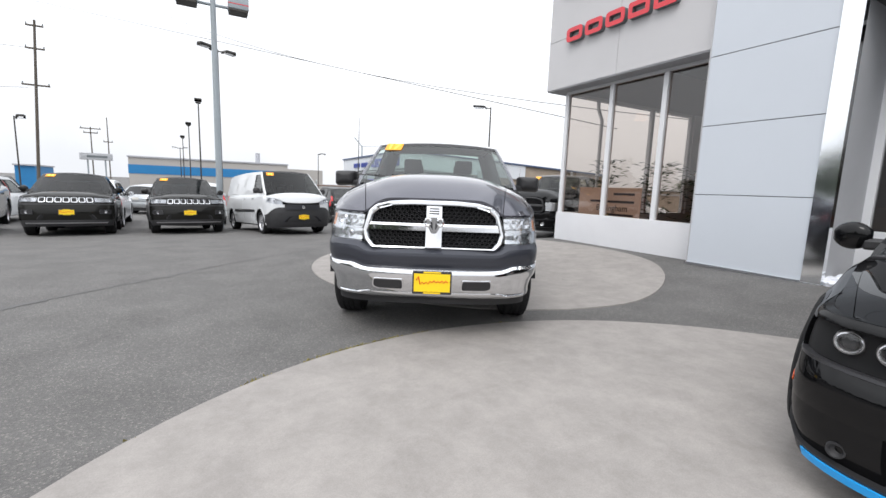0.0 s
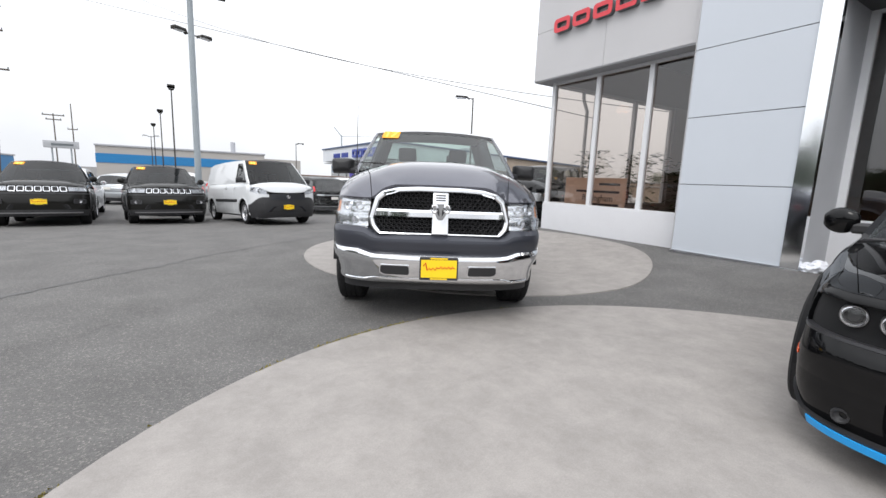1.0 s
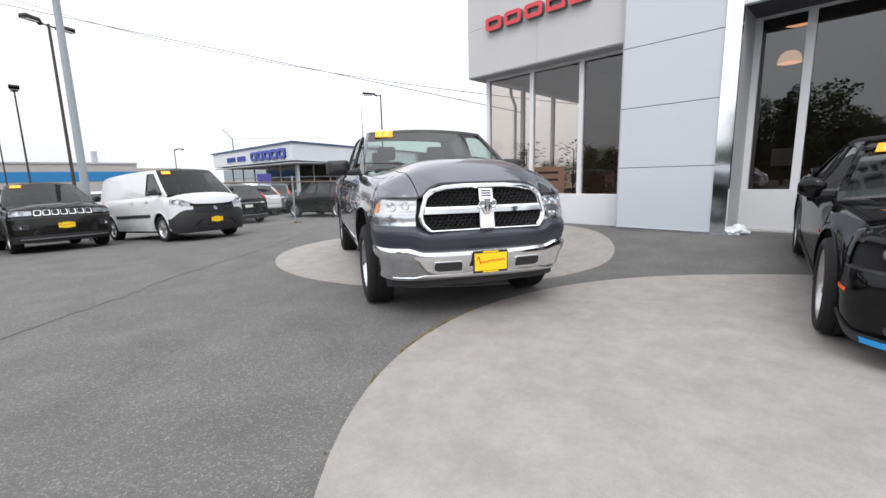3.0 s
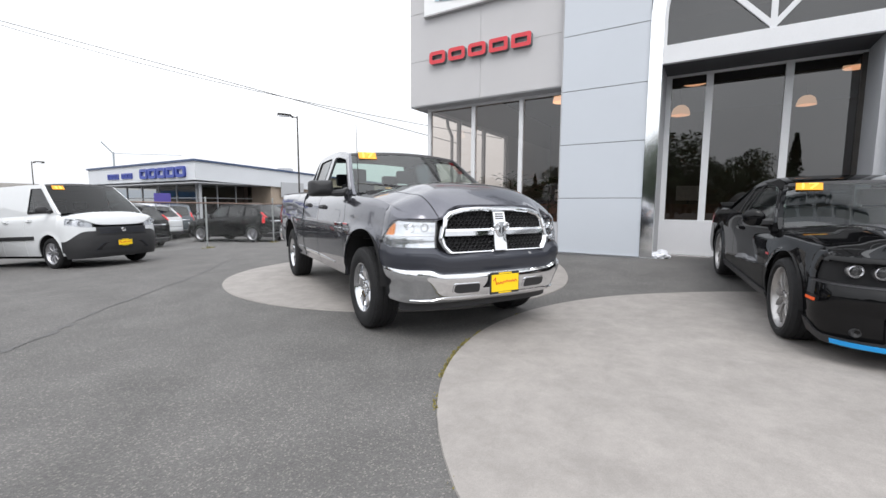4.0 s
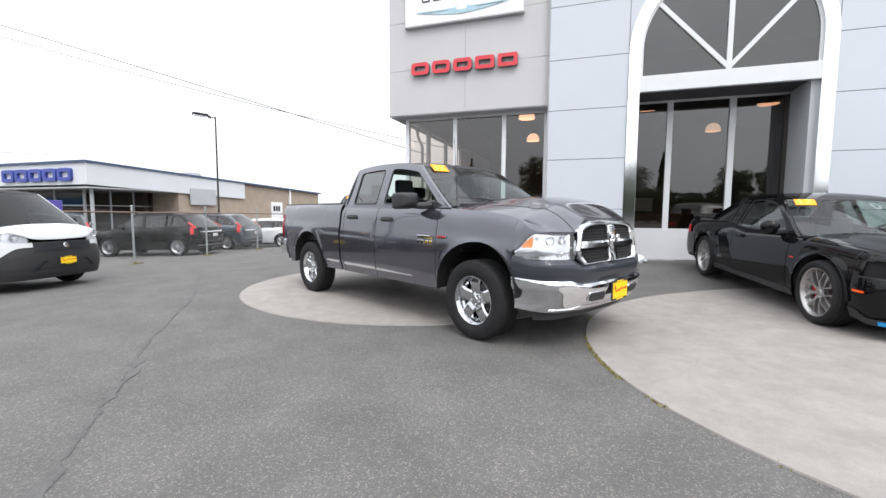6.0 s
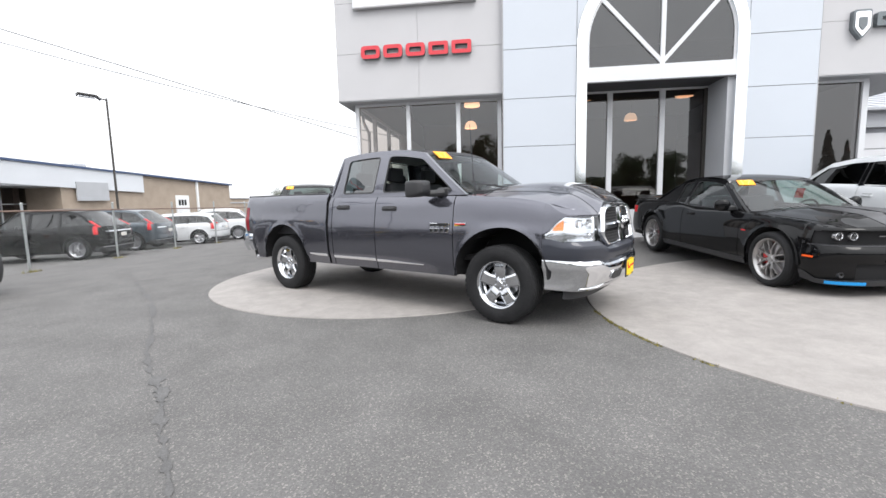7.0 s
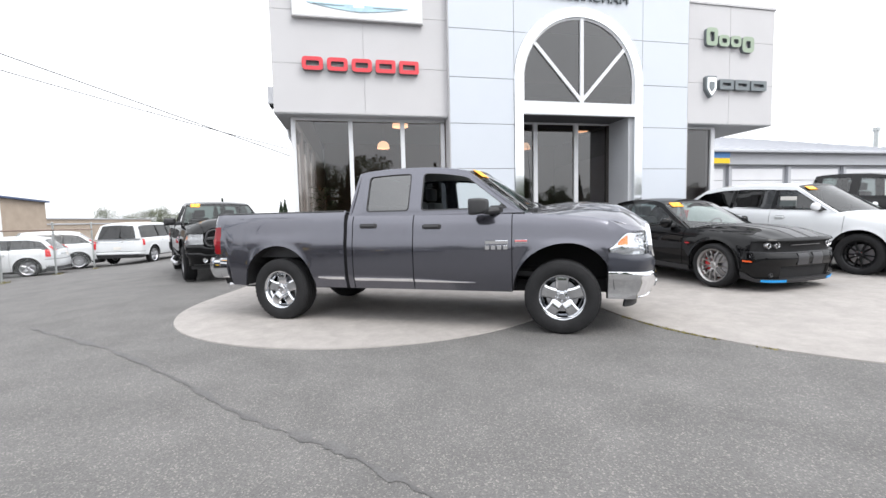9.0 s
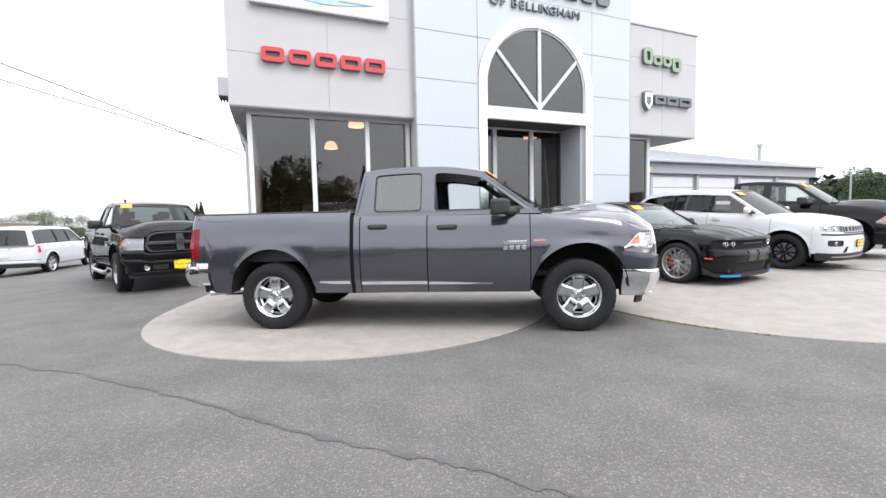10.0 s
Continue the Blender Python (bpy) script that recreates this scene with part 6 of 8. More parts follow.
def suv(kind, label, paint, wb, fo, ro, w, h, R, belt, hood, cab, category="suv", clad=None, rim=GUNMETAL, spokes=5, style="split", glassr=None, tail="low", front="slots", group="", privacy=True, plate_on=True, sticker_on=True, lamp_z=(0.68, 0.85), sill=0.30, mirrors=None, three=False, dip=0.0, cargo=False, square=3.2):
    """A closed car from its measures: belt and hood are (front, rear) heights, cab the x of screen foot, screen top, roof end and tail."""
    a_f, a_r = fo - (R + 0.07) - 0.02, ro - (R + 0.07)
    hz = hood[1]
    xb, xt, xq, xe = cab
    S = Spec(w=w, wb=wb, R=R, Ra=R + 0.075, sill=sill, track=w - 0.13, xc_f=R + 0.09, xc_r=-wb - R - 0.09, n_f=2.7, n_r=square, flare=0.012,
             a_f=curve_of((0.2, a_f - 0.06), (0.4, a_f), (0.6, a_f), (lamp_z[1], a_f - 0.06), (hz + 0.1, a_f - 0.16)),
             a_r=curve_of((0.2, a_r - 0.05), (0.5, a_r), (0.75, a_r - 0.02), (belt[1], a_r - 0.10), (h, a_r - 0.35)),
             belt=curve_of((-wb - ro, belt[1]), (-wb, belt[1]), (xb - 0.3, belt[0]), (xb, belt[0] - 0.01), (0.1, hz - 0.02), (fo, lamp_z[1] + 0.02)),
             zb=belt[0], zr=h - 0.02, cw=w * 0.925, rw=w * (0.76 if cargo else 0.695), crown=0.035 if cargo else 0.055, black_posts=True, roof=curve_of((xe - 0.2, h - 0.17), (xq, h - 0.12), (xq + 0.4, h - 0.05), ((xq + xt) / 2, h - 0.03), (xt + 0.25 if xt + 0.25 < xb else xt + 0.1, h - 0.075), (xt + 0.4, h - 0.12)),
             xb=xb, xt=xt, xq=xq, xe=xe, x_cowl=xb + 0.02, bul=(0.20, 0.10, 0.06, 0.08), wind=SCREEN_GLASS if front in ("slots", "van") else CAR_GLASS, back=DARK_GLASS if privacy else MID_GLASS, back_edge=0.86,
             splits=[(None, xb - 1.10, MID_GLASS)] + ([] if cargo else [(xb - 1.155, xb - 1.98, glassr or (DARK_GLASS if privacy else MID_GLASS))]) + ([(xb - 2.035, None, DARK_GLASS if privacy else MID_GLASS)] if three else []),
             sill_gap=0.02, head_gap=0.085, a_gap=0.12, c_gap=0.16, roof_paint=paint)
    car = thing(kind, label, category, group)
    car_shell(S, car, paint, [xb + 0.12, xb - 1.15, xb - 2.02], clad, sill + 0.13 if clad else None, True, None, belt[0] - 0.13)
    cabin(S, car, paint)
    inside(S, car)
    zc = curve_of((xb - 0.1, belt[0] + 0.03), (xb + 0.4, hood[0]), (fo - 0.35, hz + 0.02), (fo - 0.05, lamp_z[1] + 0.02))
    zl = curve_of((0.0, lamp_z[1] + 0.012 - dip), (q_of(S, w * 0.45), lamp_z[1] + 0.012 - dip * 0.92), (q_of(S, w * 0.80), lamp_z[1] + 0.012 - dip * 0.25), (0.84, lamp_z[1] + 0.012), (1.0, S.belt(S.xc_f)))
    qh = q_of(S, w * 0.66)
    part("hood", top_surface(S, -qh, qh, zl, zc, S.belt, 0.015, 20, 28, 0.14, 0.003), paint, car)
    for s in (1, -1):
        part("fender_top", top_surface(S, s * (qh + 0.006), s * 1.0, zl, zc, S.belt, 0.0, 18, 16, 0.14), paint, car)
        part("fender_brow", band(S, s * 0.66, s * 1.0, lambda q: zl(abs(q)) - 0.03 - 0.06 * ss(0.88, 0.96, abs(q)), lambda q: zl(abs(q)), -0.008, False, 12, 3, 0.03), paint, car)
    for s in (1, -1):
        mirror(S, car, s, xb - 0.28, belt[0] + 0.07, 0.85, mirrors or paint, 0.17)
    # front
    L0, L1 = lamp_z
    low = clad or paint
    bp = part("front_bumper", band(S, -1, 1, sill + 0.06, (L0 - 0.015) if front != "van" else (lambda q: L0 - 0.06 - 0.20 * ss(0.42, 0.95, abs(q))), 0.0, False, 40, 8, 0.03, 0.015), paint if front != "van" else PLASTIC, car)
    part("lower_lip", band(S, -0.95, 0.95, sill - 0.07, sill + 0.08, 0.004, False, 34, 3, 0.03, 0.012), PLASTIC, bp, "black lower lip")
    mouth = rounded([(-w * 0.52, sill + 0.205), (w * 0.52, sill + 0.205), (w * 0.60, sill + 0.105), (-w * 0.60, sill + 0.105)], 0.03, 3)
    if front == "van":
        mouth = rounded([(-w * 0.42, sill + 0.235), (w * 0.42, sill + 0.235), (w * 0.59, sill + 0.095), (-w * 0.59, sill + 0.095)], 0.03, 3)
    part("intake_rim", patch(S, [(y * 1.05, sill + 0.165 + (z - sill - 0.165) * 1.18) for y, z in mouth], 0.018, 0.03), GREY_TRIM if front == "van" else PLASTIC, bp)
    part("air_intake", patch(S, mouth, 0.022, 0.01), VOID, bp, "black air intake")
    for s in (1, -1):
        lamp_unit(S, car, s * q_of(S, w * 0.60), s * 0.90, lambda q: L0 + 0.02 + dip * 0.35 * ss(0.4, 0.9, abs(q)), lambda q: min(L1, zl(abs(q)) - 0.012), False, None, 2)
        part("lamp_surround", band(S, s * q_of(S, w * 0.57), s * 1.0, L0 - 0.015, L0 + 0.02, -0.004, False, 12, 2, 0.03), paint, car)
        part("fender_tip", band(S, s * 0.90, s * 1.0, L0 - 0.015, lambda q: zl(abs(q)) - 0.02, -0.002, False, 6, 4, 0.03), paint, car)
        if front == "van":
            part("lamp_surround", band(S, s * q_of(S, w * 0.55), s * 1.0, lambda q: L0 - 0.12 - 0.20 * ss(0.42, 0.95, abs(q)), lambda q: L0 + 0.02 + dip * 0.35 * ss(0.4, 0.9, abs(q)), -0.004, False, 14, 6, 0.03), paint, car)
        part("fog_recess", band(S, s * q_of(S, w * 0.68), s * q_of(S, w * 0.92), sill + 0.22, sill + 0.33, 0.018, False, 8, 3, 0.02), PLASTIC, bp, "black fog lamp recess")
        if front == "slots":
            cy = s * w * 0.80
            out = rounded(rect(cy - w * 0.13, cy + w * 0.13, sill + 0.225, sill + 0.335), 0.03)
            ins = [(cy + (p[0] - cy) * 0.80, sill + 0.28 + (p[1] - sill - 0.28) * 0.66) for p in out]
            X = lambda p, o: nose(S, q_of(S, p[0]), p[1], o)
            bm = bmesh.new()
            sheet(bm, [[X(p, 0.010) for p in out], [X(p, 0.036) for p in out], [X(p, 0.034) for p in ins], [X(p, 0.010) for p in ins]], close=True)
            part("fog_trim", bm, STRIPE_PAINT, bp, "grey ring round the fog lamp")
            part("fog_lamp", lathe(bmesh.new(), [(0.004, 0.0), (0.030, 0.004), (0.036, 0.010), (0.040, -0.02)], 16, "x"), STEEL, bp, at=pose(*nose(S, s * q_of(S, w * 0.80), sill + 0.275, 0.02)))
    if front == "slots":
        part("grille_gap", band(S, -0.86, 0.86, L0 - 0.055, L0 - 0.022, 0.012, False, 30, 2, 0.02), PLASTIC, bp, "black gap under the grille")
        # bright strip added to give the dark bumper a highlight line
        part("skid_strip", band(S, -0.62, 0.62, sill - 0.005, sill + 0.022, 0.022, False, 26, 2, 0.02), STEEL, bp, "added silver strip as a highlight on the lower bumper")
        part("grille_back", band(S, -q_of(S, w * 0.6), q_of(S, w * 0.6), L0 - 0.02, L1 + 0.010, -0.012, False, 20, 3, 0.02), PLASTIC, car)
        for k in range(7):
            y = (k - 3) * w * 0.165
            hw = w * 0.071
            bm = bmesh.new()
            out = rounded(rect(y - hw, y + hw, L0 + 0.008, L1 - 0.006), 0.028)
            ins = [(y + (p[0] - y) * 0.74, (L0 + L1) / 2 + (p[1] - (L0 + L1) / 2) * 0.78) for p in out]
            X = lambda p, o: nose(S, q_of(S, p[0]), p[1], o)
            sheet(bm, [[X(p, -0.008) for p in out], [X(p, 0.010) for p in out], [X(p, 0.006) for p in ins], [X(p, -0.008) for p in ins]], close=True)
            part("grille_slot", bm, CHROME if rim is not BLACK_ALLOY else STEEL, car, "bright grille slot")
    else:
        G0, G1 = (L0, L1) if front != "van" else (L0 - 0.13, L0 + 0.02)
        part("grille", band(S, -q_of(S, w * 0.55), q_of(S, w * 0.55), G0 - 0.01, G1, 0.002 if front != "van" else 0.018, False, 20, 3, 0.02), PLASTIC, car, "black grille")
        for k in range(3):
            z = G0 + 0.02 + k * (G1 - G0) * 0.3
            part("grille_bar", band(S, -q_of(S, w * 0.5), q_of(S, w * 0.5), z, z + 0.018, 0.014 if front != "van" else 0.028, False, 16, 2, 0.02), STEEL if front != "van" else GREY_TRIM, car)
        part("emblem", (lambda bm: lathe(bm, [(0.002, 0.015), (0.045, 0.012), (0.05, 0.0)], 20, "x"))(bmesh.new()), CHROME, car, at=pose(*nose(S, 0, (G0 + G1) / 2, 0.03)))
    if plate_on:
        plate(S, bp, nose(S, 0, sill + 0.25, 0.026)[0], sill + 0.27 if front == "slots" else sill + 0.22, w=0.31, h=0.15)
    # rear
    tg = part("tailgate", band(S, -0.80, 0.80, 0.62, belt[0] + 0.02, 0.0, True, 26, 6, 0.03, 0.01), paint, car)
    for s in (1, -1):
        part("rear_corner", band(S, s * 0.80, s * 1.0, 0.62, belt[0] + 0.02, -0.002, True, 8, 5, 0.03), paint, car)
        if tail == "tall":
            part("tail_lamp", band(S, s * 0.80, s * 0.95, lambda q: belt[0] - 0.24, lambda q: belt[0] + 0.03, 0.008, True, 8, 6, 0.03), RED_LENS, car, "red tail lamp")
            z0 = S.zb
            rows = []
            for k in range(9):
                t = k / 8 * 0.42
                z = z0 + (S.roof(xq) - z0) * t
                x = xe + (xq - xe) * t
                rows.append([(x - 0.012 - 0.02 * (1 - t), s * (cab_y(S, z) * f + 0.006), z) for f in (0.94, 0.975, 1.0)] + [(x + 0.06 * (1 - 0.5 * t), s * (cab_y(S, z) + 0.008), z)])
            bm = bmesh.new()
            slab(bm, rows, (0.01, -s * 0.01, 0))
            part("tail_lamp", bm, RED_LENS, car, "tall red tail lamp")
        elif tail == "slim":
            part("tail_lamp", band(S, s * 0.80, s * 0.97, belt[0] - 0.32, belt[0] - 0.04, 0.008, True, 8, 5, 0.03), RED_LENS, car, "slim dark red tail lamp")
        else:
            part("tail_lamp", band(S, s * 0.62, s * 0.99, belt[0] - 0.22, belt[0] - 0.03, 0.008, True, 10, 4, 0.03), RED_LENS, car, "red tail lamp")
    rb = part("rear_bumper", band(S, -1, 1, sill + 0.05, 0.63, 0.012, True, 30, 5, 0.03, 0.015), paint, car)
    part("rear_lip", band(S, -0.96, 0.96, sill - 0.06, sill + 0.17, 0.022, True, 28, 3, 0.03), PLASTIC, rb, "black rear lip")
    part("rear_strip", band(S, -0.70, 0.70, sill + 0.10, sill + 0.125, 0.030, True, 24, 2, 0.02), STEEL, rb, "silver rear strip")
    part("tailgate_strip", band(S, -0.52, 0.52, belt[0] - 0.17, belt[0] - 0.135, 0.018, True, 18, 2, 0.02), CHROME, tg, "chrome tailgate strip")
    part("seam_line", band(S, -0.97, 0.97, 0.622, 0.638, 0.016, True, 28, 2, 0.02), VOID, rb, "dark gap under the tailgate")
    part("licence_plate", boxm(nose(S, 0, 0.78, 0.02, True)[0] - 0.012, nose(S, 0, 0.78, 0.02, True)[0], -0.16, 0.16, 0.72, 0.84, 0.004), PAPER, tg)
    M = wheel_meshes(R, R * 0.68, 0.225, spokes, style, rim, kind)
    wheels(S, car, M)
    if sticker_on:
        sticker(S, car, -0.70, 0.86, 0.2, 0.13, False)
    return car


def muscle_coupe():
    """The low black coupe on the large pad."""
    paint, R, wb, w = BLACK_PAINT, 0.355, 2.95, 0.955
    hb = 0.90
    S = Spec(w=w, wb=wb, R=R, Ra=R + 0.06, sill=0.22, track=w - 0.13, xc_f=0.42, xc_r=-wb - 0.44, n_f=3.0, n_r=4.0, flare=0.016, nar=0.065, black_posts=True,
             a_f=curve_of((0.12, 0.33), (0.2, 0.37), (0.45, 0.41), (0.56, 0.42), (0.63, 0.39), (0.70, 0.38), (0.78, 0.41), (0.84, 0.38)), a_r=curve_of((0.2, 0.60), (0.6, 0.68), (0.95, 0.66)),
             belt=curve_of((-wb - 1.2, 0.965), (-wb, 1.0), (-2.35, 0.985), (-1.7, 0.93), (-0.85, 0.925), (-0.4, 0.915), (0.1, 0.89), (0.42, 0.868), (0.7, 0.825), (1.0, 0.815)),
             zb=0.925, zr=1.43, cw=0.865, rw=0.60, crown=0.03, roof=curve_of((-3.0, 1.17), (-2.6, 1.30), (-2.2, 1.395), (-1.85, 1.42), (-1.45, 1.39), (-1.25, 1.34)),
             xb=-0.52, xt=-1.30, xq=-2.42, xe=-3.22, x_cowl=-0.50, bul=(0.22, 0.10, 0.12, 0.10), wind=CAR_GLASS, back=MID_GLASS, back_edge=0.82,
             splits=[(None, -2.02, CAR_GLASS), (-2.07, -2.34, MID_GLASS)], sill_gap=0.015, head_gap=0.07, a_gap=0.16, c_gap=0.3, roof_paint=paint)
    car = thing("muscle_coupe", "gloss black two-door muscle coupe with grey stripes", "car")
    understructure(S, car)
    for s in (1, -1):
        part("fender", side_panel(S, -0.565, S.xc_f, s), paint, car)
        d = part("door", side_panel(S, -1.98, -0.575, s), paint, car)
        part("quarter_panel", side_panel(S, S.xc_r, -1.99, s), paint, car)
        handle(S, d, s, -1.75, 0.83, paint, 0.2)
        mirror(S, car, s, -0.86, 0.985, 0.95, paint, 0.19)
        part("sill_skirt", side_panel(S, -wb + S.Ra + 0.01, -S.Ra - 0.01, s, 0.2, 0.30, 0.012, 0.016, 3), PLASTIC, car, "black side skirt")
        part("marker_lamp", band(S, s * 0.85, s * 0.985, 0.474, 0.496, 0.024, False, 6, 2, 0.012), MARKER, car, "orange side marker")
        yb = side_y(S, -0.48, 0.68)
        part("fender_badge", boxm(-0.51, -0.43, min(s * yb, s * (yb + 0.006)), max(s * yb, s * (yb + 0.006)), 0.674, 0.692, 0.003), RED_PAINT, car, "small red and chrome badge")
    cabin(S, car, paint)
    inside(S, car, True, 0.42)
    zc = curve_of((-0.55, 0.985), (0.0, 0.975), (0.40, 0.945), (0.82, 0.860))
    zl = curve_of((0.0, 0.838), (0.80, 0.826), (1.0, S.belt(S.xc_f)))
    qh = q_of(S, 0.80)
    hd = part("hood", top_surface(S, -qh, qh, zl, zc, S.belt, 0.02, 30, 48, 0.34, 0.003), paint, car)
    for s in (1, -1):
        part("fender_top", top_surface(S, s * (qh + 0.006), s * 1.0, zl, zc, S.belt, 0.0, 26, 20, 0.34), paint, car)
        part("fender_brow", band(S, s * 0.8, s * 1.0, 0.785, lambda q: zl(abs(q)), -0.004, False, 10, 4, 0.03), paint, car)
    for s in (1, -1):
        # twin stripes lie on the bonnet, scoops beside them
        part("stripe", top_surface(S, s * q_of(S, 0.05), s * q_of(S, 0.30), zl, zc, S.belt, 0.02, 30, 6, 0.34, 0.007), STRIPE_PAINT, hd, "satin grey stripe")
        sc = boxm(0.02, 0.30, s * 0.36 - 0.10, s * 0.36 + 0.10, 0.90, 0.962, 0.02)
        part("hood_scoop", sc, PLASTIC, hd, "black hood scoop")
        part("bumper_stripe", band(S, s * q_of(S, 0.05), s * q_of(S, 0.30), 0.44, 0.615, 0.022, False, 6, 4, 0.01), STRIPE_PAINT, car)
    part("trunk", slab(bmesh.new(), [[(x, s * 0.84, 0.985 + 0.03 * (1 - s * s) - 0.03 * ss(-wb - 0.8, -wb - 1.1, x)) for x in np.linspace(-3.15, -wb - 1.06, 10)] for s in [-1 + k / 8 for k in range(17)]], (0, 0, -0.02)), paint, car)
    part("spoiler", slab(bmesh.new(), [[(x, s * 0.80, 1.0 + dz) for s in [-1 + k / 8 for k in range(17)]] for x, dz in ((-wb - 0.90, 0.0), (-wb - 1.02, 0.05), (-wb - 1.08, 0.055))], (0, 0, -0.02)), paint, car)
    part("cowl", slab(bmesh.new(), [[(S.xb - 0.02 + 0.22 * (1 - s * s) + dx, s * 0.84, 0.938 + 0.035 * (1 - s * s)) for s in [-1 + k / 8 for k in range(17)]] for dx in (0.0, 0.1)], (0, 0, -0.03)), PLASTIC, car)
    # front: recessed black lamp panel with four round lamps
    part("nose_panel", band(S, -1, 1, 0.795, lambda q: zl(abs(q)) + 0.002, 0.004, False, 40, 4, 0.03, 0.006), paint, car)
    part("lamp_panel", band(S, -0.945, 0.945, 0.60, 0.815, -0.06, False, 40, 3, 0.02), VOID, car, "recessed black grille panel")
    part("bumper", band(S, -1, 1, 0.42, 0.630, 0.0, False, 40, 6, 0.04, 0.02), paint, car)
    # thin grey strip paints the highlight along the bumper's upper edge
    part("bumper_rim", band(S, -0.95, 0.95, 0.620, 0.634, 0.010, False, 40, 2, 0.03), STRIPE_PAINT, car)
    part("grille_bar", band(S, -q_of(S, 0.36), q_of(S, 0.36), 0.725, 0.734, -0.03, False, 20, 2, 0.02), STEEL, car)
    part("lower_grille", band(S, -q_of(S, 0.62), q_of(S, 0.62), 0.22, 0.42, -0.03, False, 24, 3, 0.02), VOID, car, "black lower intake")
    for s in (1, -1):
        part("lower_corner", band(S, s * q_of(S, 0.60), s * 1.0, 0.20, 0.425, 0.0, False, 16, 4, 0.03, 0.01), paint, car)
        part("outer_cheek", band(S, s * 0.90, s * 1.0, 0.42, 0.80, -0.002, False, 6, 6, 0.03), paint, car)
        for y in (0.640, 0.782):
            c = nose(S, s * q_of(S, y), 0.730, -0.045)
            bm = bmesh.new()
            lathe(bm, [(0.002, -0.02), (0.03, -0.018), (0.046, 0.0), (0.050, 0.016), (0.060, 0.016), (0.065, 0.006), (0.067, -0.03)], 30, "x")
            bmesh.ops.scale(bm, vec=(0.9, 0.76, 0.76), verts=bm.verts)
            hl = part("headlamp", bm, GUNMETAL, car, "round headlamp with a bright ring", at=pose(*c))
            bm = bmesh.new()
            lathe(bm, [(0.035, 0.011), (0.040, 0.018), (0.043, 0.016), (0.046, 0.009)], 30, "x")
            part("halo_ring", bm, LAMP_SILVER, hl)
            bm = bmesh.new()
            lathe(bm, [(0.001, 0.010), (0.02, 0.008), (0.033, -0.004), (0.036, -0.015)], 24, "x")
            part("projector", bm, PLASTIC, hl)
            bm = bmesh.new()
            lathe(bm, [(0.001, 0.030), (0.03, 0.028), (0.040, 0.022), (0.044, 0.014)], 24, "x")
            part("lens", bm, HEAD_LENS, hl)
        bm = bmesh.new()
        lathe(bm, [(0.002, -0.01), (0.018, -0.004), (0.026, 0.006), (0.032, 0.006), (0.036, -0.03)], 24, "x")
        part("fog_lamp", bm, PLASTIC, car, "small dark round fog lamp", at=pose(*nose(S, s * q_of(S, 0.74), 0.295, 0.016)))
        part("edge_guard", band(S, s * q_of(S, 0.52), s * q_of(S, 0.885), 0.186, 0.222, 0.068, False, 16, 2, 0.05), BLUE_TAPE, car, "bright blue splitter edge guard")
        part("tail_lamp", band(S, s * 0.30, s * 0.93, 0.72, 0.86, 0.004, True, 14, 3, 0.03), RED_LENS, car, "wide red tail lamp")
    part("splitter", band(S, -1.0, 1.0, lambda q: 0.178 + 0.03 * ss(0.8, 1.0, abs(q)), lambda q: 0.234 + 0.08 * ss(0.8, 1.0, abs(q)), 0.055, False, 48, 3, 0.16), PLASTIC, car, "black front splitter")
    part("rear_bumper", band(S, -1, 1, 0.28, 0.72, 0.01, True, 30, 6, 0.03, 0.02), paint, car)
    part("tail_panel", band(S, -1, 1, 0.72, 0.97, 0.0, True, 30, 4, 0.03), paint, car)
    M = wheel_meshes(R, 0.262, 0.275, 7, "wye", DARK_ALLOY, "coupe_wheel")
    wheels(S, car, M, RED_PAINT)
    sticker(S, car, -0.70, 0.88, 0.22, 0.15)
    return car


def cargo_van():
    c = suv("cargo_van", "white cargo van with a black plastic bumper", WHITE_PAINT, 3.11, 0.90, 0.74, 0.915, 1.86, 0.325, (1.15, 1.17), (1.16, 1.10), (0.30, -0.42, -3.72, -3.82), "van", None, STEEL, 8, "steel", tail="low", front="van", lamp_z=(0.82, 1.05), sill=0.27, mirrors=PLASTIC, dip=0.17, cargo=True)
    for s in (1, -1):
        part("rub_strip", boxm(-2.6, -0.5, min(s * 0.915, s * 0.935), max(s * 0.915, s * 0.935), 0.62, 0.70, 0.008), PLASTIC, c, "black rub strip")
    return c


place(muscle_coupe(), 3.48, 0.33, 188.4, 2.95)


def compact_suv():
    return suv("compact_suv", "dark granite compact suv with a seven-slot grille", OLIVE_PAINT, 2.64, 0.85, 0.90, 0.905, 1.64, 0.35, (1.08, 1.12), (1.09, 1.03), (-0.30, -1.10, -3.02, -3.36), clad=PLASTIC, rim=STEEL, spokes=5, style="blade", group="row of parked suvs", lamp_z=(0.80, 0.935), sill=0.30, three=True)


A = place(compact_suv(), -2.66, 14.45, -84)
B = copy_thing(A, A.matrix_basis)
place(B, -0.12, 14.6, -83)
place(cargo_van(), 2.60, 13.58, -79)

big_white = suv("large_suv", "white midsize suv with black wheels and tinted glass", WHITE_PAINT, 2.915, 0.90, 1.0, 0.96, 1.69, 0.372, (1.13, 1.19), (1.15, 1.06), (-0.38, -1.22, -3.10, -3.74), clad=None, rim=BLACK_ALLOY, spokes=5, style="split", lamp_z=(0.80, 0.935), sill=0.32, three=True)
part("window_sheet", boxm(-1.42, -1.12, -0.80, -0.795, 1.22, 1.42), PAPER, big_white, "white price sheet behind the glass")
place(big_white, 3.62, -2.85, 190)
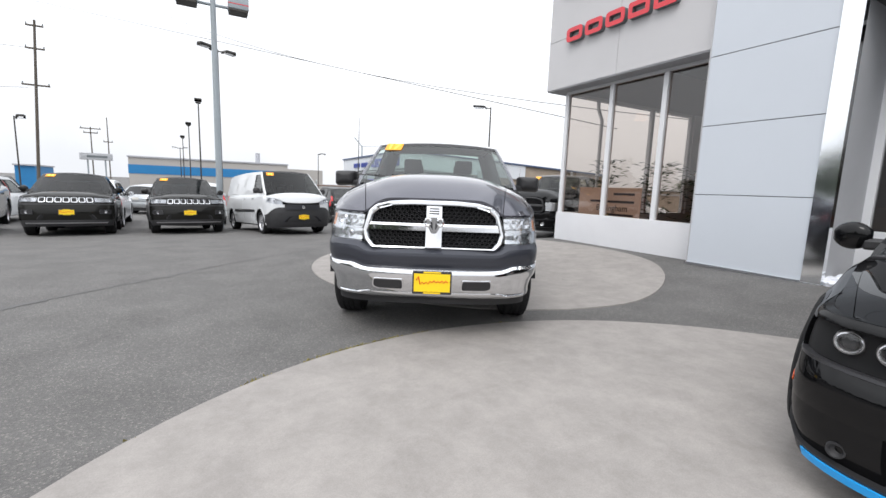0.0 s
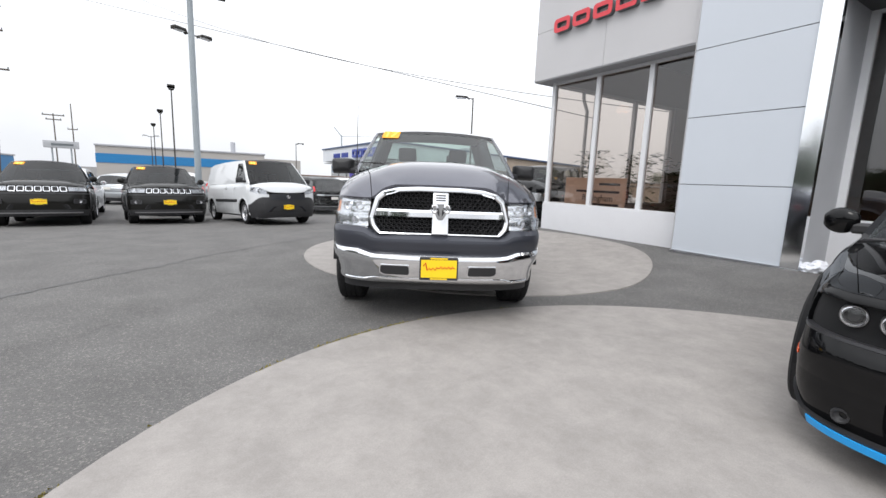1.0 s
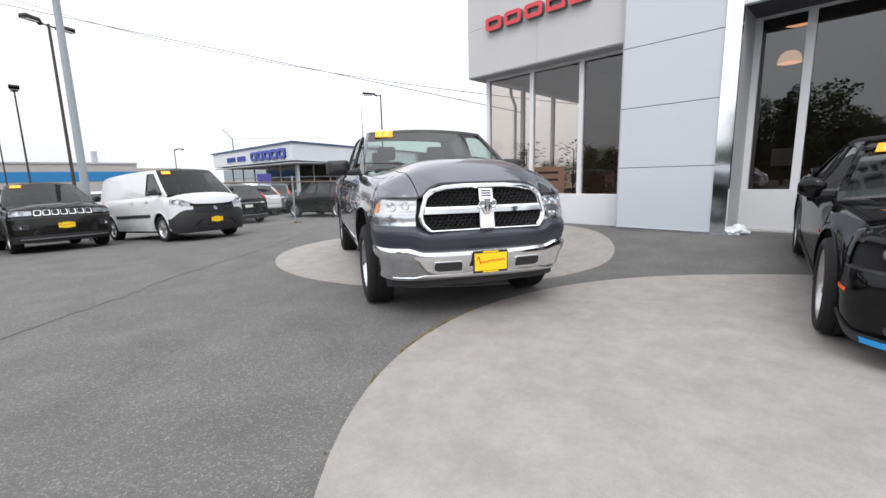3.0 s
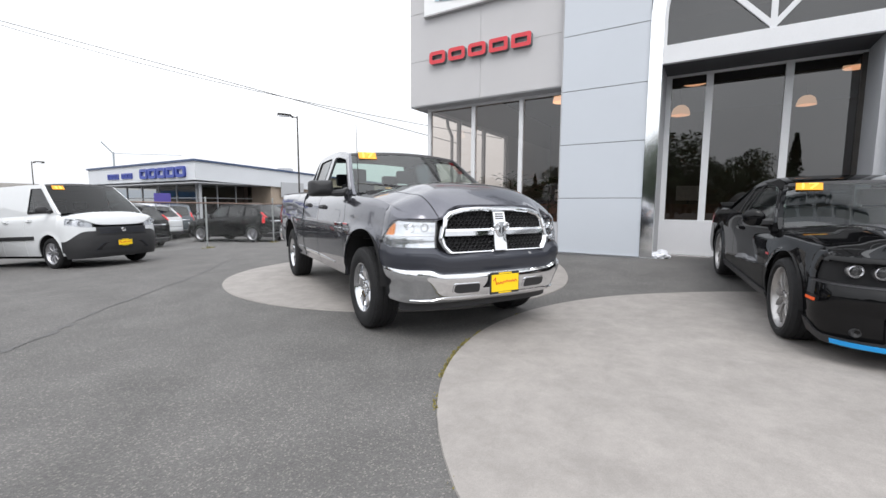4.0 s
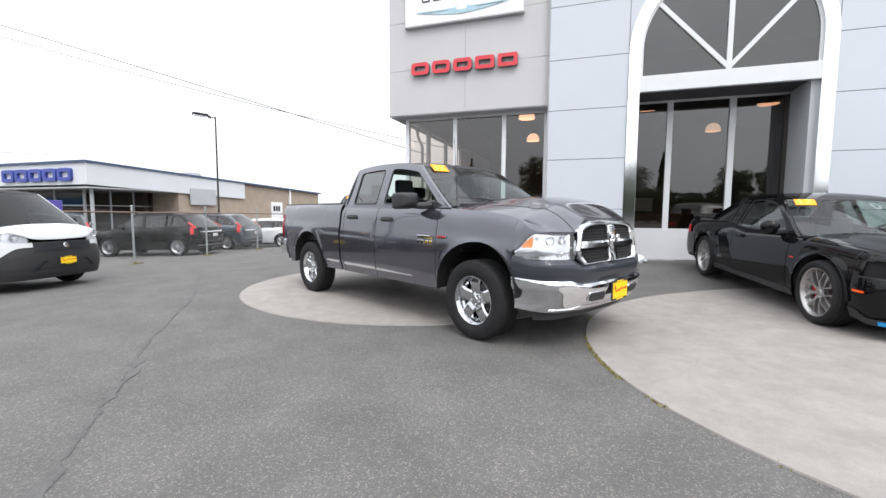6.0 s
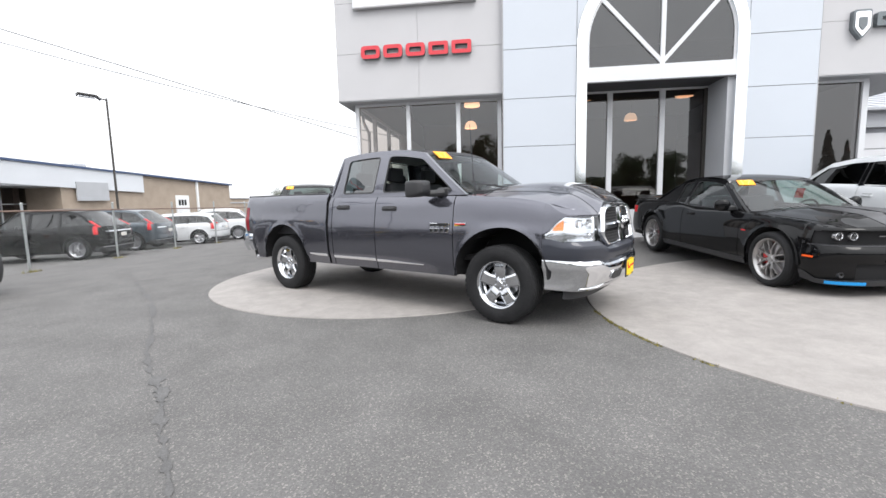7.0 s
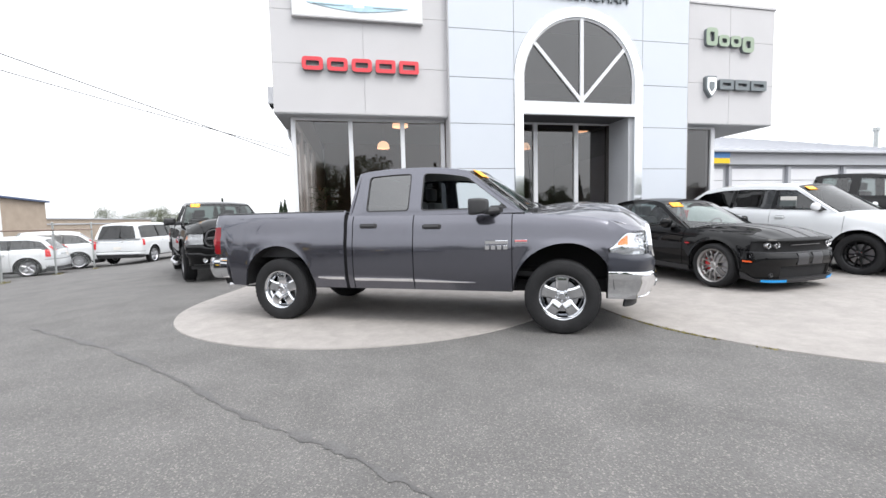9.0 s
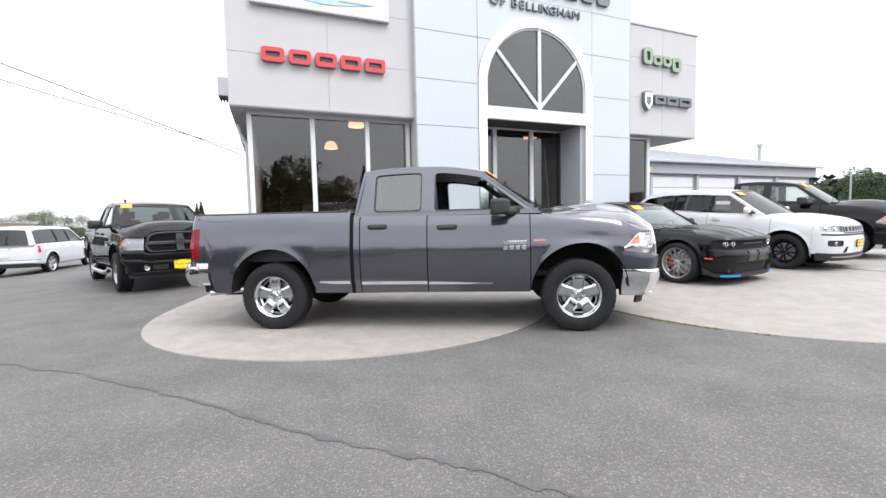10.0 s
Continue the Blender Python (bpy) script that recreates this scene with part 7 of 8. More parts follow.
place(pickup("gloss black crew pickup beside the white suv", BLACK_PAINT, BLACK_PAINT, "split", True), 4.15, -5.95, 198, 3.57)
place(pickup("gloss black sport pickup with a black grille", BLACK_PAINT, BLACK_PAINT, "split", True), 8.95, 10.0, 203.5, 3.57)


# ---- the neighbouring lot ----
def far_suv(label, paint, seed=0):
    return suv("crossover", label, paint, 2.77, 0.92, 0.95, 0.945, 1.70, 0.36, (1.07, 1.14), (1.06, 0.98), (-0.30, -1.05, -2.80, -3.50), clad=None, rim=STEEL, spokes=5, style="split", tail="tall", front="bars", group="cars beyond the fence", lamp_z=(0.74, 0.90), three=True, plate_on=False, sticker_on=False)


def wagon(label, paint):
    return suv("estate_car", label, paint, 2.78, 0.92, 0.95, 0.92, 1.48, 0.33, (0.96, 1.02), (0.95, 0.86), (-0.30, -1.15, -3.2, -3.6), "car", rim=STEEL, spokes=5, style="blade", tail="tall", front="bars", group="cars beyond the fence", lamp_z=(0.62, 0.76), sill=0.24, three=True, plate_on=False, sticker_on=False)


dark = far_suv("black crossover with red tail lamps behind the fence", BLACK_PAINT)
place(dark, 9.85, 21.4, 106)
slate = far_suv("slate blue crossover with red tail lamps behind the fence", SLATE_PAINT)
place(slate, 12.9, 22.1, 105)
wht = wagon("white estate car with tall red tail lamps", WHITE_PAINT)
place(wht, 15.7, 21.5, 108)
w2 = far_suv("white crossover parked behind the fence", WHITE_PAINT)
place(w2, 18.6, 21.7, 119)
tagged(copy_thing(w2, pose(8.3, 27.0, H(8.3, 27), 0, 0, 94)), "white crossover near the violet board")
tagged(copy_thing(dark, pose(6.1, 23.4, H(6.1, 23.4), 0, 0, 92)), "black crossover parked behind the cargo van")
tagged(copy_thing(slate, pose(11.2, 27.6, H(11.2, 27.6), 0, 0, 60)), "slate crossover parked by the brick building")
tagged(copy_thing(w2, pose(-3.3, 21.7, H(-3.3, 21.7), 0, 0, 93)), "white crossover behind the compact suvs")
sil = wagon("silver estate car in the lot", SILVER_PAINT)
place(sil, -0.9, 29.5, 60)
tagged(copy_thing(slate, pose(-5.3, 14.9, H(-5.3, 14.9), 0, 0, -80)), "dark teal crossover at the end of the row")
tagged(copy_thing(w2, pose(0.0, 22.9, H(0.0, 22.9), 0, 0, 92)), "white crossover parked behind the row of suvs")
tagged(copy_thing(w2, pose(-6.6, 23.0, H(-6.6, 23), 0, 0, 85)), "white crossover in the second row")
tagged(copy_thing(sil, pose(2.6, 31.0, H(2.6, 31), 0, 0, 85)), "silver estate car far down the lot")
tagged(copy_thing(dark, pose(-8.8, 30.0, H(-8.8, 30), 0, 0, 95)), "black crossover far down the lot")

yuk = suv("full_size_suv", "white full-size suv seen from behind", WHITE_PAINT, 2.95, 0.95, 1.08, 1.0, 1.92, 0.41, (1.22, 1.24), (1.24, 1.14), (-0.35, -1.1, -3.85, -4.02), rim=STEEL, spokes=5, style="blade", tail="slim", front="bars", lamp_z=(0.80, 1.0), sill=0.40, three=True, plate_on=False, sticker_on=False, square=7.0)
place(yuk, 23.2, 16.9, -6)


def fence():
    f = thing("fence", "galvanised chain-link fence with a rusty top rail", "fence")
    line = lambda x: 16.6 + 0.105 * (x - 6.74)
    xs = [3.9, 6.74, 9.62, 12.5, 15.4, 18.3]
    for x in xs:
        y = line(x)
        p = part("post", tube(bmesh.new(), [(x, y, H(x, y) - 0.05), (x, y, 1.43)], 0.030, 10), GALV, f)
        bm = bmesh.new()
        bmesh.ops.create_uvsphere(bm, u_segments=10, v_segments=6, radius=0.034)
        part("cap", bm, GALV, p, at=pose(x, y, 1.43))
    part("top_rail", tube(bmesh.new(), [(x, line(x) - 0.02, 1.27 - 0.008 * (x - 3.9)) for x in (2.6, 6.74, 12.5, 18.3)], 0.022, 8), RUST, f, "rusty top rail")
    bm = bmesh.new()
    x0, x1, top, pitch = 2.6, 18.3, 1.22, 0.075
    n = int((x1 - x0) / pitch)
    for k in range(-22, n + 22):
        for lean in (1, -1):
            a, b = x0 + k * pitch, x0 + k * pitch + lean * 1.5
            za, zb = -0.28, top
            for lim in (x0, x1):
                if (a - lim) * (b - lim) < 0:
                    zc = za + (zb - za) * (lim - a) / (b - a)
                    if (a < lim) == (lim == x0):
                        a, za = lim, zc
                    else:
                        b, zb = lim, zc
            if min(a, b) < x0 - 1e-6 or max(a, b) > x1 + 1e-6:
                continue
            tube(bm, [(a, line(a), za), (b, line(b), zb)], 0.0008, 3, False)
    tagged(part("chain_link", bm, GALV, f, "galvanised chain-link wire", smooth=0), kind="stuff")
    rng = random.Random(2)
    for x in xs[1:]:
        y = line(x)
        bm = bmesh.new()
        for k in range(60):
            a, r = rng.uniform(0, 6.28), rng.uniform(0.02, 0.22)
            c = Vector((x + r * math.cos(a), y - 0.05 + r * 0.6 * math.sin(a), H(x, y)))
            d = Vector((rng.uniform(-0.05, 0.05), rng.uniform(-0.05, 0.05), rng.uniform(0.03, 0.1)))
            bm.faces.new([bm.verts.new(c + Vector((0.008, 0, 0))), bm.verts.new(c - Vector((0.008, 0, 0))), bm.verts.new(c + d)])
        solid("weed_tuft", bm, MOSS, "yellow-green weeds at a fence post", "weeds", "weeds along the fence", kind="stuff", smooth=0)


fence()


def street_lamp(x, y, h, label, arms=((0.0, 0.75),), pole_r=0.06, head=(0.62, 0.30, 0.14), rz=0.0, mat_=None, z=None):
    l = thing("street_lamp", label, "street lamp", "lot lamps", pose(x, y, H(x, y) if z is None else z, 0, 0, rz))
    p = part("pole", tube(bmesh.new(), [(0, 0, -0.1), (0, 0, h * 0.5), (0, 0, h)], [pole_r, pole_r * 0.9, pole_r * 0.75], 12), mat_ or BRONZE, l)
    part("base", boxm(-pole_r * 2, pole_r * 2, -pole_r * 2, pole_r * 2, 0, 0.06, 0.01), mat_ or BRONZE, p)
    for a, reach in arms:
        c, s = math.cos(radians(a)), math.sin(radians(a))
        arm = part("arm", tube(bmesh.new(), [(0, 0, h - 0.08), (c * reach * 0.5, s * reach * 0.5, h - 0.04)], 0.03, 8), mat_ or BRONZE, l)
        bm = bmesh.new()
        w, d, t = head
        x0 = reach * 0.45
        rows = [[(x0, -d / 2 * 0.6, h - t * 0.4), (x0, d / 2 * 0.6, h - t * 0.4)], [(x0 + w * 0.2, -d / 2, h + t * 0.4), (x0 + w * 0.2, d / 2, h + t * 0.4)], [(x0 + w, -d / 2, h + t * 0.5), (x0 + w, d / 2, h + t * 0.5)], [(x0 + w, -d / 2, h - t * 0.1), (x0 + w, d / 2, h - t * 0.1)]]
        slab(bm, rows, (0, 0, -t * 0.4))
        bmesh.ops.rotate(bm, verts=bm.verts, matrix=Matrix.Rotation(radians(a), 3, "Z"))
        hd = part("lamp_head", bm, mat_ or BRONZE, arm, "shoebox lamp head")
        bm = boxm(x0 + w * 0.25, x0 + w * 0.92, -d * 0.38, d * 0.38, h - t * 0.46, h - t * 0.38)
        bmesh.ops.rotate(bm, verts=bm.verts, matrix=Matrix.Rotation(radians(a), 3, "Z"))
        part("lens", bm, SIGN_WHITE, hd)
    return l


street_lamp(15.75, 22.7, 6.9, "grey lot lamp with a slim shoebox head", ((150, 0.5),), 0.055, (0.85, 0.35, 0.16))
street_lamp(1.0, 23.3, 7.72, "slim lot lamp with two brown shoebox heads", ((35, 0.6), (215, 0.6)), 0.06, (0.6, 0.30, 0.16))
for q in ((0.03, 33.6, 6.9), (-0.9, 44.0, 6.5), (-1.8, 54.0, 6.2)):
    street_lamp(*q, "distant single-headed lot lamp", ((-90, 0.3),), 0.05, (0.45, 0.42, 0.22))
street_lamp(-2.1, 54.5, 5.1, "distant twin lot lamp", ((0, 0.5), (180, 0.5)), 0.045, (0.5, 0.3, 0.14))
street_lamp(-10.85, 40.0, 5.6, "distant lot lamp by the street", ((0, 0.2),), 0.05, (0.45, 0.45, 0.25))
street_lamp(14.0, 62.0, 6.0, "far lot lamp over the roofs", ((20, 0.4),), 0.06, (0.9, 0.4, 0.2))


def pylon_mast(x, y):
    l = thing("lamp_mast", "tall pale grey mast with box floodlights", "lamp mast", at=pose(x, y, H(x, y)))
    part("pole", tube(bmesh.new(), [(0, 0, -0.1), (0, 0, 4), (0, 0, 8.0)], [0.105, 0.10, 0.085], 16), POLE_GREY, l)
    part("cross_arm", tube(bmesh.new(), [(-0.75, 0, 7.62), (0.75, 0, 7.62)], 0.05, 10), POLE_GREY, l)
    for s in (1, -1):
        b = part("floodlight", boxm(s * 0.78 - 0.32, s * 0.78 + 0.32, -0.3, 0.3, 7.56, 7.95, 0.03), POLE_GREY, l, "grey box floodlight")
        part("visor", boxm(s * 0.78 - 0.30, s * 0.78 + 0.30, -0.29, 0.29, 7.49, 7.56, 0.01), BRONZE, b)
        part("red_line", boxm(s * 0.78 - 0.323, s * 0.78 + 0.323, -0.303, 0.303, 7.70, 7.73), SIGN_RED, b)


pylon_mast(0.79, 17.8)


def utility_pole(x, y, h, label, arms, k=1.0, lean=0.0):
    l = thing("utility_pole", label, "utility pole", at=pose(x, y, H(x, y)))
    part("pole", tube(bmesh.new(), [(0, 0, 0), (lean * 0.5, 0, h * 0.5), (lean, 0, h)], [0.11 * k, 0.10 * k, 0.08 * k], 12), TIMBER, l)
    for z, w in arms:
        c = lean * z / h
        a = part("cross_arm", boxm(c - w / 2, c + w / 2, -0.05, 0.05, z - 0.06, z + 0.06, 0.008), TIMBER, l)
        for e in (-0.46, 0.46):
            part("insulator", tube(bmesh.new(), [(c + e * w, 0, z + 0.06), (c + e * w, 0, z + 0.2)], 0.04, 8), SIGN_GREY, a)
    return l


utility_pole(-10.95, 43.8, 12.9, "tall timber utility pole with cross arms", ((12.5, 1.0), (10.9, 1.1), (8.3, 1.6)), lean=0.65)
utility_pole(-12.0, 68.0, 7.7, "distant timber utility pole", ((7.5, 2.0), (7.0, 1.4)), 0.7)
utility_pole(-11.3, 74.0, 9.6, "distant tall timber pole", ((6.4, 1.0),), 0.7)


def cable(a, b, sag, r=0.014, label="black overhead cable"):
    a, b = Vector(a), Vector(b)
    pts = [a.lerp(b, k / 24) - Vector((0, 0, sag * 4 * (k / 24) * (1 - k / 24))) for k in range(25)]
    return solid("overhead_cable", tube(bmesh.new(), pts, r, 5), WIRE, label, "cable", "overhead cables")


cable((-12.2, 60.0, 23.5), (13.28, 8.5, 3.66), 2.49, 0.012, "black overhead cable across the lot")
cable((-41.5, 88.0, 27.6), (10.2, 8.5, 3.09), 0.1, 0.011, "thin overhead cable across the lot")
cable((-10.95, 43.8, 10.4), (-60, 30, 9.5), 0.8, 0.014, "black overhead cable along the street")
cable((-10.95, 43.8, 7.6), (-60, 52, 7.0), 0.8, 0.014, "low overhead cable along the street")


def brick_showroom():
    """The neighbour's low building: white fascia, glass front, tan brick."""
    b = thing("brick_showroom", "low tan brick car showroom with a white fascia", "building")
    zt = lambda x: 3.70 - (x - 12.1) * 0.038
    def slope(x0, x1, y0, y1, z0, dz0, dz1):
        bm = bmesh.new()
        vs = []
        for x in (x0, x1):
            for y in (y0, y1):
                for d in (dz0, dz1):
                    vs.append(bm.verts.new((x, y, zt(x) + d if d is not None else z0)))
        for q in ((0, 1, 3, 2), (4, 6, 7, 5), (0, 4, 5, 1), (2, 3, 7, 6), (0, 2, 6, 4), (1, 5, 7, 3)):
            bm.faces.new([vs[i] for i in q])
        return bm
    part("fascia", slope(12.1, 22.4, 27.2, 42.2, 0, -1.10, -0.02), FASCIA_GREY, b, "white metal fascia")
    part("roof_edge", slope(12.0, 31.6, 27.12, 42.3, 0, -0.02, 0.09), NAVY, b, "dark blue roof edge")
    part("wall", slope(17.2, 31.5, 27.35, 42, -1.0, None, -0.02), TAN_BRICK, b, "tan brick wall")
    part("soffit", boxm(12.15, 17.2, 27.25, 42.1, 2.42, 2.5), SOFFIT, b)
    part("inner_wall", boxm(16.6, 16.9, 29.5, 41.9, -0.8, 2.4), ROOM_WALL, b)
    for k in range(6):
        y = 29.6 + k * 2.4
        w = part("window", face_of(bmesh.new(), [(13.4, y, -0.6), (13.4, y + 2.3, -0.6), (13.4, y + 2.3, 2.42), (13.4, y, 2.42)]), FAR_GLASS, b, smooth=0)
        part("post", boxm(13.35, 13.45, y - 0.05, y + 0.02, -0.7, 2.42), SOFFIT, w)
    for k in range(3):
        x = 13.4 + k * 1.3
        w = part("window", face_of(bmesh.new(), [(x, 29.5, -0.6), (x + 1.25, 29.5, -0.6), (x + 1.25, 29.5, 2.42), (x, 29.5, 2.42)]), FAR_GLASS, b, smooth=0)
        part("post", boxm(x - 0.05, x + 0.02, 29.45, 29.55, -0.7, 2.42), SOFFIT, w)
    for z in (0.1, 1.55):
        part("window_rail", boxm(13.36, 13.44, 29.5, 43.9, z, z + 0.06), SOFFIT, b)
        part("window_rail", boxm(13.4, 17.2, 29.46, 29.54, z, z + 0.06), SOFFIT, b)
    part("corner_column", boxm(12.55, 12.67, 27.65, 27.77, -0.9, 2.42), SOFFIT, b)
    part("end_wing", boxm(31.5, 52, 29.5, 40, -1.0, 1.88), TAN_BRICK, b, "lower tan brick wing")
    part("wing_edge", boxm(31.5, 52.1, 29.4, 40.1, 1.88, 1.97), SOFFIT, b)
    part("wing_band", boxm(31.52, 52.06, 29.44, 40.06, 1.45, 1.55), SOFFIT, b)
    part("grey_panel", boxm(17.9, 19.8, 27.14, 27.22, 1.70, 2.72), SOFFIT, b, "grey louvred panel")
    d = part("door", boxm(25.2, 26.5, 27.28, 27.36, -0.1, 2.05, 0.02), SIGN_WHITE, b, "white door with small panes")
    for k in range(3):
        part("door_pane", boxm(25.42 + k * 0.28, 25.62 + k * 0.28, 27.265, 27.28, 1.35, 1.75), VOID, d)
    part("downpipe", boxm(27.35, 27.5, 27.22, 27.34, -0.6, 3.1), SIGN_WHITE, b)
    part("roof_unit", boxm(20.0, 20.9, 29.5, 30.5, 3.3, 4.0, 0.2), SOFFIT, b, "round roof vent")
    s = thing("wall_sign", "five large blue raised sign shapes on a white fascia", "sign")
    y = 33.7
    for k in range(5):
        out, ins = block(y - 0.98, y, 2.78, 3.42, 0.28, 0.16)
        part("sign_shape", prism(bmesh.new(), yz(out, 11.96), (0.14, 0, 0), [yz(ins, 11.96)]), SIGN_BLUE, s)
        y -= 1.14
    s = thing("wall_sign", "two rows of small blue sign bars", "sign")
    for y0, y1 in ((38.7, 36.9), (36.5, 34.9)):
        n = 4
        for k in range(n):
            a = y0 + (y1 - y0) * k / n
            out, ins = block(a - 0.33, a, 2.86, 3.24, 0.28, 0.06)
            part("sign_shape", prism(bmesh.new(), yz(out, 12.02), (0.08, 0, 0), [yz(ins, 12.02)]), SIGN_BLUE, s)
    c = thing("roof_crane", "slim roof mast with a long level arm", "mast", at=pose(14.5, 44.0, 3.2))
    part("mast", tube(bmesh.new(), [(0, 0, 0), (0, 0, 2.2)], 0.07, 8), POLE_GREY, c)
    part("jib", tube(bmesh.new(), [(0, 0, 2.1), (-0.7, 0.3, 3.0)], 0.045, 8), POLE_GREY, c)
    part("arm", tube(bmesh.new(), [(0, 0, 2.1), (5.0, -0.8, 2.4)], 0.025, 6), POLE_GREY, c)
    v = thing("lot_board", "small violet notice board on a stand", "sign", at=pose(8.75, 23.9, H(8.75, 23.9)))
    part("board", boxm(-0.36, 0.36, -0.03, 0.03, 1.72, 2.2, 0.01), PURPLE, v)
    for sx in (-0.3, 0.3):
        part("leg", boxm(sx - 0.02, sx + 0.02, -0.02, 0.02, 0, 1.72), GALV, v)


brick_showroom()


def warehouse():
    b = thing("warehouse", "long grey warehouse with a blue band", "building")
    part("wall", boxm(-7.4, 9.6, 60, 85, -1.0, 3.55), WAREHOUSE, b)
    part("blue_band", boxm(-7.44, 9.64, 59.96, 60.5, 1.75, 2.75), BLUE_BAND, b, "bright blue cladding band")
    part("roof", boxm(-7.5, 9.7, 59.9, 85.1, 3.55, 3.72), STEEL_ROOF, b)
    part("side_block", boxm(9.9, 15.5, 66, 84, -1, 3.3), WAREHOUSE, b)
    part("vent_stack", tube(bmesh.new(), [(6.2, 62, 3.6), (6.2, 62, 5.0)], 0.28, 12), STEEL_ROOF, b)
    s = thing("blue_hut", "small bright blue building beyond the street", "building")
    part("wall", boxm(-16.9, -15.3, 60, 66, -1, 2.1), BLUE_BAND, s)
    part("roof", boxm(-17.0, -15.2, 59.8, 66.2, 2.1, 2.25), STEEL_ROOF, s)
    p = thing("pylon_sign", "grey roadside sign board on two legs", "sign", at=pose(-7.9, 47.1, H(-7.9, 47.1)))
    part("board", boxm(-1.1, 1.1, -0.2, 0.2, 3.15, 3.72, 0.03), SOFFIT, p)
    part("printed_bar", boxm(-0.6, 0.8, -0.215, -0.2, 3.35, 3.52), SIGN_GREY, p)
    for sx in (-1.0, 1.0):
        part("leg", boxm(sx * 0.6 - 0.05, sx * 0.6 + 0.05, -0.05, 0.05, 0, 3.15), POLE_GREY, p)


warehouse()


def service_shop():
    """The pale workshop south of the showroom, with roll-up doors and a hipped metal roof."""
    b = thing("service_shop", "pale workshop with roll-up doors and hipped metal roof", "building")
    y0, y1 = -22.3, -5.5
    part("wall", boxm(13.6, 26, y0, y1, -0.2, 3.9), SHOP_WALL, b)
    part("fascia", boxm(13.35, 13.6, y0 - 0.2, y1, 3.34, 3.90, 0.01), SHOP_WALL, b, "plain painted fascia")
    bm = bmesh.new()
    e = [bm.verts.new(p) for p in ((13.2, y0 - 0.4, 3.95), (13.2, y1, 3.95), (26.3, y1, 3.95), (26.3, y0 - 0.4, 3.95), (19.7, y1, 5.75), (19.7, y0 + 6.2, 5.75))]
    for q in ((0, 1, 4, 5), (2, 3, 5, 4), (3, 0, 5), (1, 2, 4), (0, 3, 2, 1)):
        bm.faces.new([e[i] for i in q])
    part("roof", bm, STEEL_ROOF, b, "grey metal hipped roof", smooth=0)
    for k in range(26):
        y = y1 - 0.3 - k * 0.62
        if y > y0 - 0.2:
            run = min(1.0, max(0.05, (y - y0 + 0.4) / 6.6))
            part("roof_seam", tube(bmesh.new(), [(13.22, y, 3.97), (13.2 + 6.5 * run, y, 3.97 + 1.8 * run)], 0.022, 4), STEEL_ROOF, b)
    part("gutter", boxm(13.08, 13.22, y0 - 0.45, y1, 3.84, 3.96, 0.02), STEEL_ROOF, b)
    part("chimney", tube(bmesh.new(), [(15.6, -20.9, 4.1), (15.6, -20.9, 5.45)], 0.10, 12), GALV, b, "metal flue")
    part("chimney_cap", tube(bmesh.new(), [(15.6, -20.9, 5.45), (15.6, -20.9, 5.62)], 0.16, 12), GALV, b, "metal flue cap")
    for k in range(5):
        y = -6.3 - k * 3.2
        d = part("roll_up_door", boxm(13.54, 13.6, y - 2.8, y, 0, 3.2, 0.004), SHOP_WALL, b, "pale roll-up door")
        for j in range(6):
            part("door_panel", boxm(13.51, 13.54, y - 2.78, y - 0.02, 0.02 + j * 0.53, 0.02 + j * 0.53 + 0.50, 0.006), WHITE_WALL, d)
        part("post", boxm(13.46, 13.6, y, y + 0.16, 0, 3.3), SHOP_WALL, b)
    s = thing("shop_sign", "blue and yellow sign panel on the workshop", "sign", at=pose(13.35, -8.95, 3.35))
    part("blue_panel", boxm(-0.06, 0, -0.25, 0.65, 0.26, 0.54), SKY_BLUE, s)
    part("yellow_panel", boxm(-0.06, 0, -0.25, 0.65, 0.04, 0.26), YELLOW, s)


service_shop()


